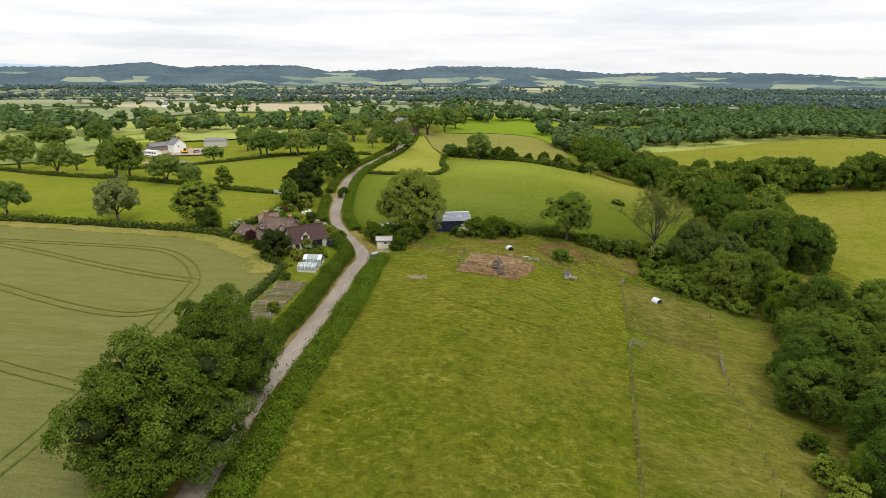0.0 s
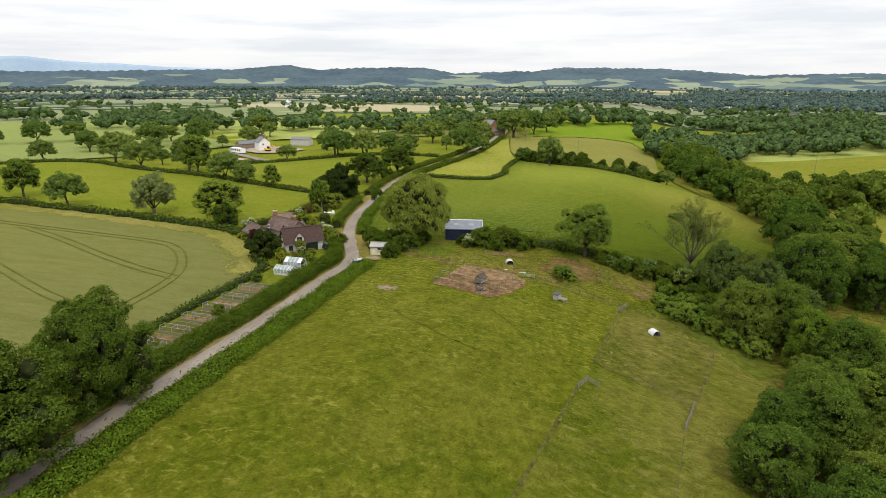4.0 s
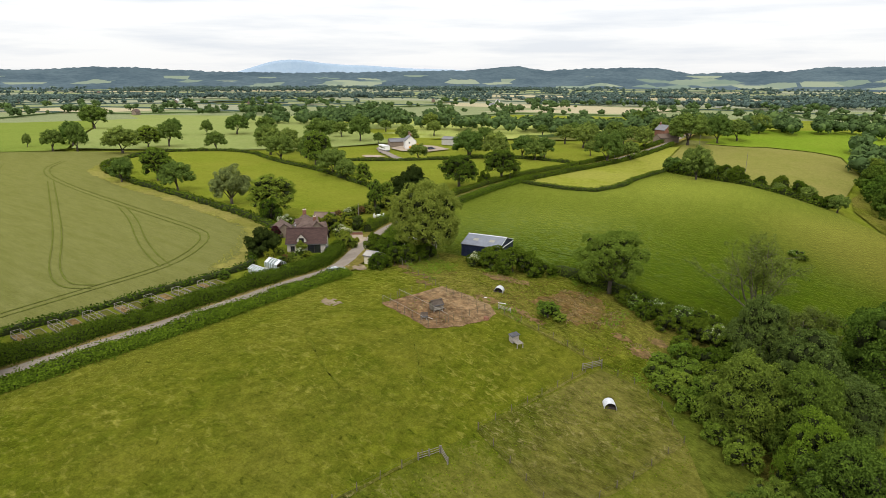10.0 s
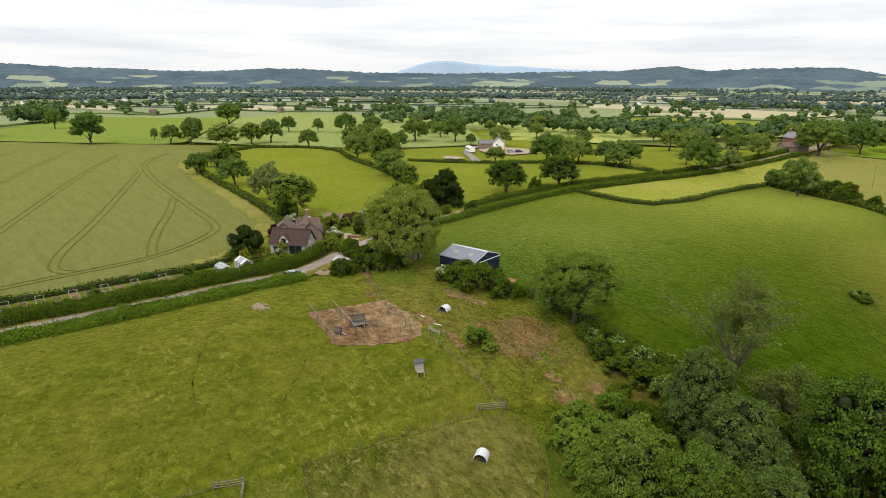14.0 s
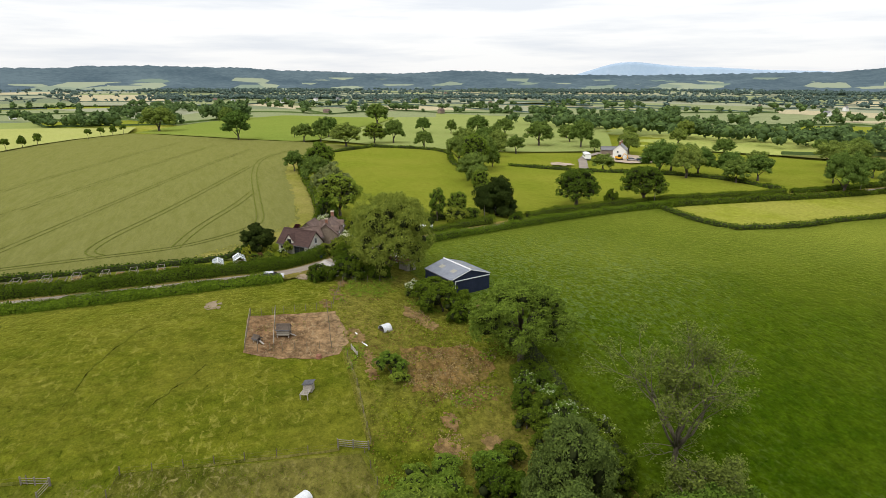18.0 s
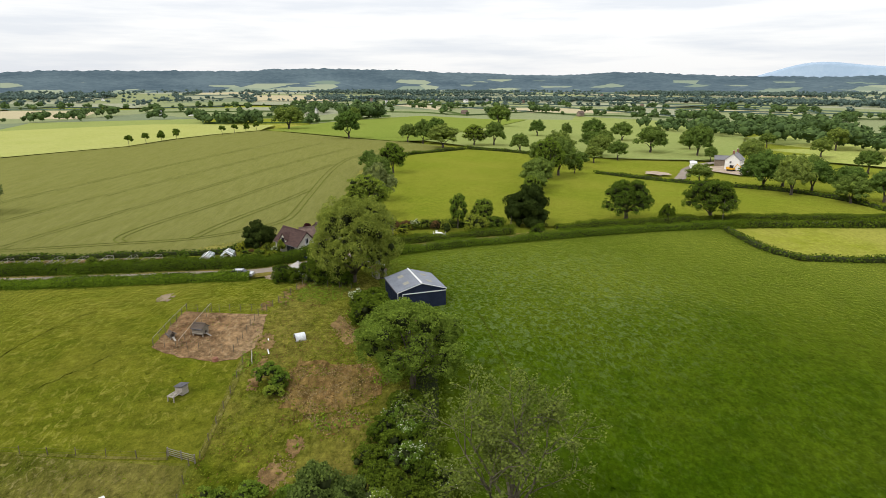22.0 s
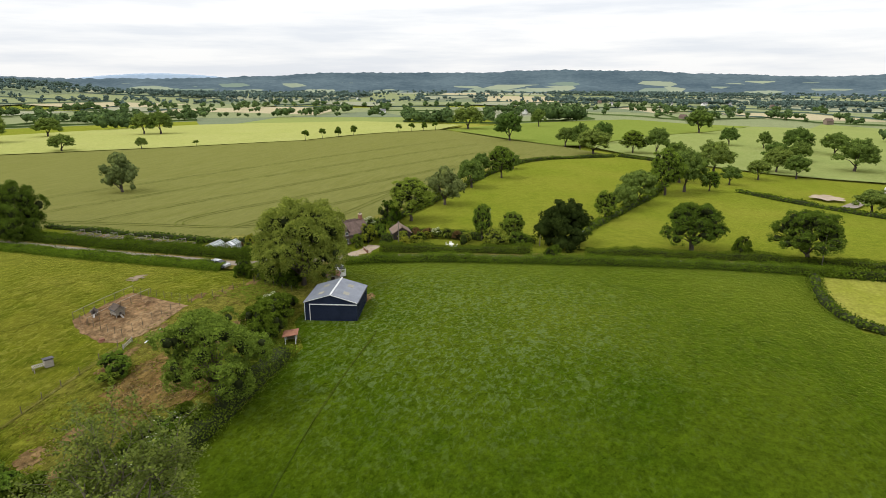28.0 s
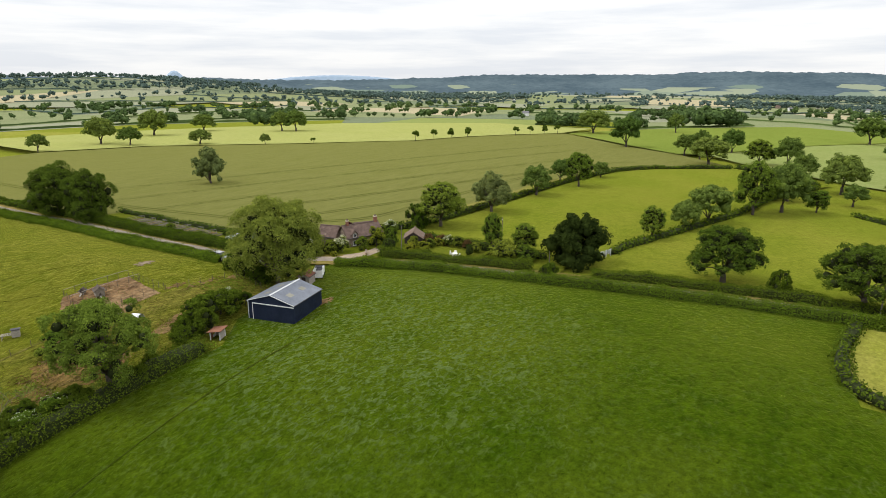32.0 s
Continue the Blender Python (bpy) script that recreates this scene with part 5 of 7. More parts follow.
def scattered_trees(name, label, trees, quads, size, seed, leaf):
    rng = np.random.default_rng(seed)
    kinds = []
    for _ in range(6):
        q, (cv, cf), _cs = crown_arrays(rng, (0, 0, 0.52), (0.36, 0.36, 0.34), 7, 0.24, quads, size, 0.86, 1.0, 4)
        kinds.append((q, cv, np.array(cf)))
    vs, cores, cfs, base = [], [], [], 0
    for x, y, h, w in trees:
        q, cv, cf = kinds[rng.integers(6)]
        t = rng.uniform(0, 6.28)
        rot = np.array([[math.cos(t) * w, -math.sin(t) * w, 0], [math.sin(t) * w, math.cos(t) * w, 0], [0, 0, h]])
        off = np.array((x, y, ground_z(x, y) - 0.3))
        vs.append(q @ rot.T + off)
        cores.append(cv @ rot.T + off)
        cfs.append(cf + base)
        base += len(cv)
    return tagged(quads_mesh(name, np.vstack(vs), leaf, None, (np.vstack(cores), np.vstack(cfs))), label, "trees", kind="stuff")


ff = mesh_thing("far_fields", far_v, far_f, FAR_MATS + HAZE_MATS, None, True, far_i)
tagged(ff, "patchwork of distant green and pale fields, haze-tinted farther out", "fields", kind="structure")
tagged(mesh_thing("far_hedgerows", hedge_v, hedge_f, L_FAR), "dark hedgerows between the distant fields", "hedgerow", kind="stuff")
tagged(mesh_thing("farther_hedgerows", farther_v, farther_f, L_HAZED), "haze-tinted blue-green hedgerows far across the plain", "hedgerow", kind="stuff")
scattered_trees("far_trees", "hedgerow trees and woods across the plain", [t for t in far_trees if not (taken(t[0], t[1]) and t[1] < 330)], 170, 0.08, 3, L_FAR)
scattered_trees("farther_trees", "far haze-tinted trees towards the hills", farther_trees, 36, 0.15, 4, L_HAZED)

RIDGE = [(-180, 0.1), (-60, -0.1), (-30, -0.1), (-24, 0.16), (-18, 0.27), (-10, 0.12), (-2, 0.62), (6, 0.72), (10, 0.38), (16, 0.24), (20, 0.70), (25, 0.66), (29, 0.46), (32, 0.86), (37, 0.44), (52, 0.20), (59, 0.32),
         (67, 0.64), (74, 0.36), (83, 0.62), (89, 0.86), (97, 0.95), (104, 0.70), (116, 0.70), (123, 0.34), (128, 0.16), (136, 0.12), (142, 0.25), (146, 0.3), (160, 0.3), (180, 0.1)]


def ridge_height(a):
    for (a0, e0), (a1, e1) in zip(RIDGE, RIDGE[1:]):
        if a0 <= a <= a1:
            return e0 + (e1 - e0) * sst(a0, a1, a)
    return 0.1


def hill_range(name, label, radius, front, profile, material, a0, a1, step, rough):
    """A long wooded hill: foot, slope, crest and back, with a canopy's unevenness."""
    rows = [(front + (radius - front) * k / 9, k / 9) for k in range(10)] + [(radius + 250, 0.8), (radius + 700, 0.0)]
    verts, faces = [], []
    n = int((a1 - a0) / step)
    for i in range(n + 1):
        a = a0 + step * i
        top = 41 + radius * math.tan(radians(profile(a)))
        t = radians(a)
        for r, up in rows:
            x, y = -40 - r * math.sin(t), 150 + r * math.cos(t)
            z = -19 + (top + 19) * up ** 1.15
            k = 0.3 + 0.7 * up
            z += rough * k * (noise.noise((x * 0.045, y * 0.045, 1)) * 6.5 + noise.noise((x * 0.008, y * 0.008, 3)) * 9 * (1 if up < 0.95 else 0.6))
            verts.append((x, y, z))
    w = len(rows)
    for i in range(n):
        faces += [(i * w + k, i * w + k + 1, (i + 1) * w + k + 1, (i + 1) * w + k)[::-1] for k in range(w - 1)]
    return tagged(mesh_thing(name, verts, faces, material, None, True), label, "hills", kind="structure")


def hill_material(name, wood_a, wood_b, field_a, field_b, low, high):
    """Woods above, with fields only on the lower slopes; the colours passed in include haze."""
    m, n, l, b = nodes_of(name)
    pos = n.new("ShaderNodeNewGeometry").outputs["Position"]
    fine = noise_node(n, l, pos, 0.03, 5, 0.75)
    stands = noise_node(n, l, pos, 0.0035, 4, 0.6)
    woods = ramp_node(n, l, mix_node(n, l, fine, stands, 0.5), [(0.38, wood_a), (0.60, wood_b)])
    v = n.new("ShaderNodeTexVoronoi")
    v.inputs["Scale"].default_value = 0.0072
    l.new(pos, v.inputs["Vector"])
    sep = n.new("ShaderNodeSeparateColor")
    l.new(v.outputs["Color"], sep.inputs[0])
    xyz = n.new("ShaderNodeSeparateXYZ")
    l.new(pos, xyz.inputs[0])
    height = n.new("ShaderNodeMapRange")
    height.inputs["From Min"].default_value, height.inputs["From Max"].default_value = low, high
    height.inputs["To Min"].default_value, height.inputs["To Max"].default_value = 0.48, 0.0
    l.new(xyz.outputs["Z"], height.inputs["Value"])
    less = n.new("ShaderNodeMath")
    less.operation = "LESS_THAN"
    l.new(sep.outputs[0], less.inputs[0])
    l.new(height.outputs[0], less.inputs[1])
    col = mix_node(n, l, woods, ramp_node(n, l, sep.outputs[1], [(0.2, field_a), (0.8, field_b)]), less.outputs[0])
    l.new(col, b.inputs["Base Color"])
    b.inputs["Roughness"].default_value = 0.95
    b.inputs["Specular IOR Level"].default_value = 0.05
    return m


# haze painted into both: bluish woods on the ridge, pale blue farther hill
M_HILL = hill_material("hazed_wooded_hill", (0.042, 0.068, 0.086), (0.085, 0.120, 0.136), (0.14, 0.185, 0.142), (0.23, 0.26, 0.178), -19, 44)
M_HAZEHILL = hill_material("hazed_far_hill", (0.30, 0.39, 0.50), (0.36, 0.45, 0.55), (0.36, 0.45, 0.52), (0.38, 0.46, 0.52), -100, -50)
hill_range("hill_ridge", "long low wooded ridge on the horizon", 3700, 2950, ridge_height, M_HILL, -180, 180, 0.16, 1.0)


def blue_height(a):
    return -0.3 + 1.46 * math.exp(-((a - 53) / 4.2) ** 2) + 1.02 * math.exp(-((a - 46) / 5.0) ** 2) + 0.75 * math.exp(-((a - 38) / 5.0) ** 2) + 1.1 * math.exp(-((a - 145) / 0.9) ** 2) + 0.85 * math.exp(-((a - 131) / 8.0) ** 2)


hill_range("far_hill", "hill beyond the ridge, coloured pale blue as haze", 4560, 4480, blue_height, M_HAZEHILL, 20, 160, 0.25, 0.4)

# ---- buildings ----
def part(name, bm, material, parent=None, label=""):
    """Links a bmesh as one mesh object."""
    me = bpy.data.meshes.new(name)
    bmesh.ops.recalc_face_normals(bm, faces=bm.faces)
    bm.to_mesh(me)
    bm.free()
    me.materials.append(material)
    ob = new(name, me)
    ob.parent = parent
    if label:
        ob["label"] = label
    return ob


def box(bm, x0, x1, y0, y1, z0, z1):
    v = [bm.verts.new(p) for p in ((x0, y0, z0), (x1, y0, z0), (x1, y1, z0), (x0, y1, z0), (x0, y0, z1), (x1, y0, z1), (x1, y1, z1), (x0, y1, z1))]
    for q in ((0, 1, 2, 3), (4, 5, 6, 7), (0, 1, 5, 4), (1, 2, 6, 5), (2, 3, 7, 6), (3, 0, 4, 7)):
        bm.faces.new([v[i] for i in q])


def boxes(*specs):
    bm = bmesh.new()
    for s in specs:
        box(bm, *s)
    return bm


def slab(bm, quad, thick):
    """A flat plate of four corners with a thickness downwards."""
    a, b, c = (Vector(q) for q in quad[:3])
    n = (b - a).cross(c - a).normalized()
    if n.z < 0:
        n = -n
    top = [bm.verts.new(q) for q in quad]
    low = [bm.verts.new(Vector(q) - n * thick) for q in quad]
    bm.faces.new(top)
    bm.faces.new(low[::-1])
    for i in range(4):
        j = (i + 1) % 4
        bm.faces.new([top[i], low[i], low[j], top[j]])


def prism(bm, outline, x0, x1):
    """An outline in y and z, drawn out along x."""
    a = [bm.verts.new((x0, y, z)) for y, z in outline]
    b = [bm.verts.new((x1, y, z)) for y, z in outline]
    bm.faces.new(a[::-1])
    bm.faces.new(b)
    for i in range(len(outline)):
        j = (i + 1) % len(outline)
        bm.faces.new([a[i], a[j], b[j], b[i]])


def base_at(name, x, y, yaw, label, category, z=None, group=""):
    ob = tagged(new(name), label, category, group)
    ob.matrix_basis = pose(x, y, ground_z(x, y) if z is None else z, 0, 0, yaw)
    return ob


M_NAVY = solid("navy_sheeting", (0.010, 0.015, 0.034), (0.018, 0.025, 0.052), 1.0, 0.5)
M_ROOFGREY = solid("grey_sheet_roof", (0.13, 0.145, 0.175), (0.19, 0.205, 0.24), 0.5, 0.38, spots=((0.26, 0.19, 0.06), 0.67))
M_ROOFLIGHT = solid("yellowed_rooflight", (0.22, 0.215, 0.175), (0.30, 0.29, 0.24), 3.0, 0.5)
M_PALE = solid("pale_trim", (0.55, 0.56, 0.57), (0.68, 0.68, 0.68), 2.0, 0.5)
M_RENDER = solid("grey_render", (0.42, 0.385, 0.34), (0.56, 0.52, 0.455), 1.4, 0.85, bump=0.4)
M_STONE = solid("rubble_stone", (0.17, 0.13, 0.10), (0.28, 0.22, 0.17), 2.4, 0.9, bump=0.8)
M_TILE = solid("brown_roof_tiles", (0.046, 0.027, 0.024), (0.084, 0.050, 0.043), 1.3, 0.9, bump=0.6, stretch=(1, 1, 4))
M_OLDTILE = solid("weathered_clay_tiles", (0.085, 0.058, 0.048), (0.165, 0.115, 0.095), 1.2, 0.92, bump=0.7, spots=((0.24, 0.19, 0.14), 0.62))
M_PINKROOF = solid("faded_red_roof", (0.125, 0.088, 0.066), (0.195, 0.142, 0.108), 1.0, 0.85, bump=0.5)
M_BRICK = solid("red_brick", (0.185, 0.085, 0.056), (0.270, 0.130, 0.088), 5.0, 0.85, bump=0.5)
M_WHITE = solid("white_wall_paint", (0.72, 0.71, 0.68), (0.82, 0.81, 0.78), 1.2, 0.75)
M_SLATE = solid("grey_slate", (0.130, 0.130, 0.140), (0.210, 0.205, 0.210), 1.5, 0.6, bump=0.4)
M_TIMBER = solid("silvered_timber", (0.230, 0.205, 0.175), (0.380, 0.345, 0.300), 4.0, 0.85, bump=0.4, stretch=(1, 1, 5))
M_DARKWOOD = solid("dark_stained_boards", (0.035, 0.028, 0.025), (0.070, 0.055, 0.048), 3.0, 0.8, bump=0.4)
M_RUST = solid("rusty_tin", (0.165, 0.068, 0.040), (0.280, 0.135, 0.085), 2.5, 0.75, metal=0.2, bump=0.4, spots=((0.42, 0.36, 0.30), 0.62))
M_GALV = solid("galvanised_tin", (0.52, 0.54, 0.56), (0.70, 0.71, 0.72), 1.8, 0.42, metal=0.35)
M_FELT = solid("grey_roof_felt", (0.060, 0.060, 0.066), (0.110, 0.108, 0.115), 2.0, 0.9)
M_CONCRETE = solid("pale_concrete", (0.40, 0.38, 0.34), (0.55, 0.52, 0.47), 1.8, 0.9, bump=0.5)
M_GLASS = solid("window_glass", (0.012, 0.014, 0.018), (0.022, 0.025, 0.030), 1.0, 0.06, bump=0, spec=0.6)
M_RUBBER = solid("tyre_rubber", (0.012, 0.012, 0.012), (0.022, 0.022, 0.022), 6.0, 0.85)
M_SILVER = solid("silver_car_paint", (0.52, 0.53, 0.55), (0.58, 0.59, 0.61), 0.5, 0.25, metal=0.6, bump=0)
M_BLUECAR = solid("dark_blue_car_paint", (0.020, 0.028, 0.060), (0.026, 0.036, 0.075), 0.5, 0.25, bump=0)
M_YELLOW = solid("digger_yellow", (0.62, 0.32, 0.02), (0.74, 0.40, 0.03), 1.5, 0.5)
M_GREYWOOD = solid("grey_weathered_boards", (0.120, 0.108, 0.085), (0.230, 0.205, 0.165), 4.0, 0.85, bump=0.4)
M_COOPROOF = solid("brown_coop_boards", (0.060, 0.046, 0.036), (0.115, 0.090, 0.070), 3.0, 0.9, bump=0.4)
M_STAKE = solid("weathered_stakes", (0.085, 0.070, 0.045), (0.170, 0.145, 0.100), 4.0, 0.9, bump=0.4)
M_CREAM = solid("cream_wall_paint", (0.52, 0.46, 0.34), (0.64, 0.57, 0.44), 1.5, 0.8)
M_SHEETGREY = solid("pale_grey_sheet", (0.26, 0.24, 0.22), (0.36, 0.34, 0.31), 1.2, 0.8, bump=0.4)
M_WORN = solid("worn_ground", (0.180, 0.132, 0.076), (0.280, 0.220, 0.145), 0.9, 0.95, world_space=True, bump=0.4)
M_DIRT = solid("trodden_dirt", (0.260, 0.200, 0.140), (0.380, 0.310, 0.230), 0.3, 0.95, world_space=True, bump=0.4)


def greenhouse_glass():
    m, n, l, b = nodes_of("greenhouse_glass")
    b.inputs["Base Color"].default_value = (0.42, 0.48, 0.48, 1)
    b.inputs["Roughness"].default_value = 0.12
    b.inputs["Alpha"].default_value = 0.42
    return m


M_GLAZING = greenhouse_glass()


def window(parent, x, y, z, w, h, face, sill=True, frame_mat=None):
    """A window set in a wall: frame, recessed pane, sill. face: 'x+', 'x-', 'y+' or 'y-'."""
    t, d = 0.08, 0.06
    win = new("window")
    win.parent = parent
    win.matrix_basis = pose(x, y, z, 0, 0, {"y-": 0, "x+": 90, "y+": 180, "x-": 270}[face])
    f = frame_mat or M_PALE
    part("frame", boxes((-w / 2, w / 2, -d, 0.03, h / 2 - t, h / 2), (-w / 2, w / 2, -d, 0.03, -h / 2, -h / 2 + t), (-w / 2, -w / 2 + t, -d, 0.03, -h / 2 + t, h / 2 - t),
                        (w / 2 - t, w / 2, -d, 0.03, -h / 2 + t, h / 2 - t), (-0.03, 0.03, -d, 0.03, -h / 2 + t, h / 2 - t)), f, win)
    for s in (-1, 1):
        x0, x1 = sorted((s * 0.03, s * (w / 2 - t)))
        part("pane", boxes((x0, x1, -0.03, 0.0, -h / 2 + t, h / 2 - t)), M_GLASS, win)
    if sill:
        part("sill", boxes((-w / 2 - 0.08, w / 2 + 0.08, -0.16, 0.02, -h / 2 - 0.08, -h / 2)), f, win)
    return win


def gabled(parent, length, width, eave, ridge, wall, roof, over=0.3, thick=0.14, front_wall=None, ridge_mat=None, sunk=0.6):
    """Four walls and a two-sided roof; the ridge runs along x."""
    h, w = length / 2, width / 2
    t = 0.3
    for x0, x1 in ((h - t, h), (-h, -h + t)):
        bm = bmesh.new()
        prism(bm, [(-w, -sunk), (w, -sunk), (w, eave), (0, ridge - 0.02), (-w, eave)], x0, x1)
        part("gable_wall", bm, front_wall or wall, parent)
    for s in (-1, 1):
        y0, y1 = sorted((s * w, s * (w - t)))
        part("side_wall", boxes((-h + t, h - t, y0, y1, -sunk, eave)), wall, parent)
        slope = (ridge - eave) / w
        bm = bmesh.new()
        ye, ze = s * (w + over), eave - slope * over + thick
        slab(bm, [(-h - over, 0, ridge + thick), (h + over, 0, ridge + thick), (h + over, ye, ze), (-h - over, ye, ze)], thick)
        part("roof_slope", bm, roof, parent)
        bm = bmesh.new()
        slab(bm, [(-h - over, ye, ze - 0.02), (h + over, ye, ze - 0.02), (h + over, ye + s * 0.10, ze - 0.02), (-h - over, ye + s * 0.10, ze - 0.02)], 0.10)
        part("gutter", bm, M_FELT, parent)
    bm = bmesh.new()
    prism(bm, [(-0.18, ridge + thick - 0.02), (0.18, ridge + thick - 0.02), (0.08, ridge + thick + 0.10), (-0.08, ridge + thick + 0.10)], -h - over, h + over)
    part("ridge_cap", bm, ridge_mat or roof, parent)


def barn():
    b = base_at("barn", -14.6, 157.54, 13.1, "navy blue sheeted barn with a shallow grey roof", "barn", 2.0)
    L, W, E, R = 8.87, 8.71, 3.46, 4.75
    gabled(b, L, W, E, R, M_NAVY, M_ROOFGREY, 0.12, 0.06, ridge_mat=M_PALE, sunk=1.0)
    h, w = L / 2, W / 2
    for s in (-1, 1):
        for x in (-1.9, 1.9):
            lie = lambda k, up: (R + 0.06 - (R - E) * k + up)
            bm = bmesh.new()
            slab(bm, [(x - 0.62, s * w * 0.38, lie(0.38, 0.02)), (x + 0.62, s * w * 0.38, lie(0.38, 0.02)), (x + 0.62, s * w * 0.60, lie(0.60, 0.02)), (x - 0.62, s * w * 0.60, lie(0.60, 0.02))], 0.05)
            part("rooflight", bm, M_ROOFLIGHT, b, "yellowed translucent rooflight sheet")
    # upright ribs of the sheeting
    ribs = bmesh.new()
    for k in range(1, 29):
        y = -w + W * k / 29
        box(ribs, h, h + 0.025, y - 0.03, y + 0.03, -0.8, E - 0.05)
        x = -h + L * k / 29
        for s in (-1, 1):
            y0, y1 = sorted((s * w, s * (w + 0.025)))
            box(ribs, x - 0.03, x + 0.03, y0, y1, -0.8, E - 0.25)
    part("sheeting_ribs", ribs, M_NAVY, b)
    for s in (-1, 1):
        bm = bmesh.new()
        q = [(h + 0.13, 0, R + 0.09), (h + 0.19, 0, R + 0.09), (h + 0.19, s * (w + 0.14), E + 0.02), (h + 0.13, s * (w + 0.14), E + 0.02)]
        slab(bm, q, 0.11)
        part("bargeboard", bm, M_PALE, b, "pale metal bargeboard")
    part("door", boxes((h + 0.03, h + 0.09, -w + 0.95, w - 0.02, 0.05, E - 0.42)), M_NAVY, b, "wide navy sliding door")
    part("door_track", boxes((h + 0.03, h + 0.16, -w + 0.85, w + 0.02, E - 0.42, E - 0.28)), M_PALE, b, "pale sliding door track")
    part("door_post", boxes((h + 0.03, h + 0.14, -w + 0.84, -w + 0.95, -0.4, E - 0.42)), M_PALE, b, "pale door post")
    part("downpipe", boxes((h + 0.03, h + 0.11, -w - 0.02, -w + 0.08, -0.4, E)), M_PALE, b, "pale rainwater pipe")
    part("footing", boxes((h - 0.4, h + 0.7, w - 0.2, w + 0.5, -1.0, 0.12), (-h, h - 0.8, w + 0.02, w + 0.3, -1.0, 0.05)), M_CONCRETE, b, "pale concrete footing")


barn()


def chimney(parent, x, y, z0, z1, w=0.55):
    c = part("chimney", boxes((x - w / 2, x + w / 2, y - w / 2, y + w / 2, z0, z1)), M_BRICK, parent, "red brick chimney")
    part("chimney_cap", boxes((x - w / 2 - 0.06, x + w / 2 + 0.06, y - w / 2 - 0.06, y + w / 2 + 0.06, z1, z1 + 0.16)), M_CREAM, c, "cream chimney cap")
    for s in (-0.13, 0.13):
        bm = bmesh.new()
        bmesh.ops.create_cone(bm, cap_ends=True, segments=10, radius1=0.12, radius2=0.09, depth=0.4, matrix=Matrix.Translation((x + s, y, z1 + 0.3)))
        part("chimney_pot", bm, M_PINKROOF, c)


def dormer(parent, x, side, w, eave, wide, base_z, top_z, wall, roof, reach):
    """A small gable that stands up through the eave, with its own roof and window."""
    y0, y1 = side * w, side * (w - reach)
    bm = bmesh.new()
    d = wide / 2
    pts = [(x - d, eave - 0.9), (x + d, eave - 0.9), (x + d, base_z), (x, top_z), (x - d, base_z)]
    a = [bm.verts.new((px, y0 + side * 0.03, pz)) for px, pz in pts]
    b = [bm.verts.new((px, y1, pz)) for px, pz in pts]
    bm.faces.new(a)
    bm.faces.new(b[::-1])
    for i in range(5):
        bm.faces.new([a[i], a[(i + 1) % 5], b[(i + 1) % 5], b[i]])
    dm = part("dormer", bm, wall, parent)
    for s in (-1, 1):
        bm = bmesh.new()
        slab(bm, [(x, y0 + side * 0.25, top_z + 0.12), (x, y1 - side * 0.2, top_z + 0.12), (x + s * (d + 0.22), y1 - side * 0.2, base_z - 0.05), (x + s * (d + 0.22), y0 + side * 0.25, base_z - 0.05)], 0.1)
        part("dormer_roof", bm, roof, dm)
    return dm


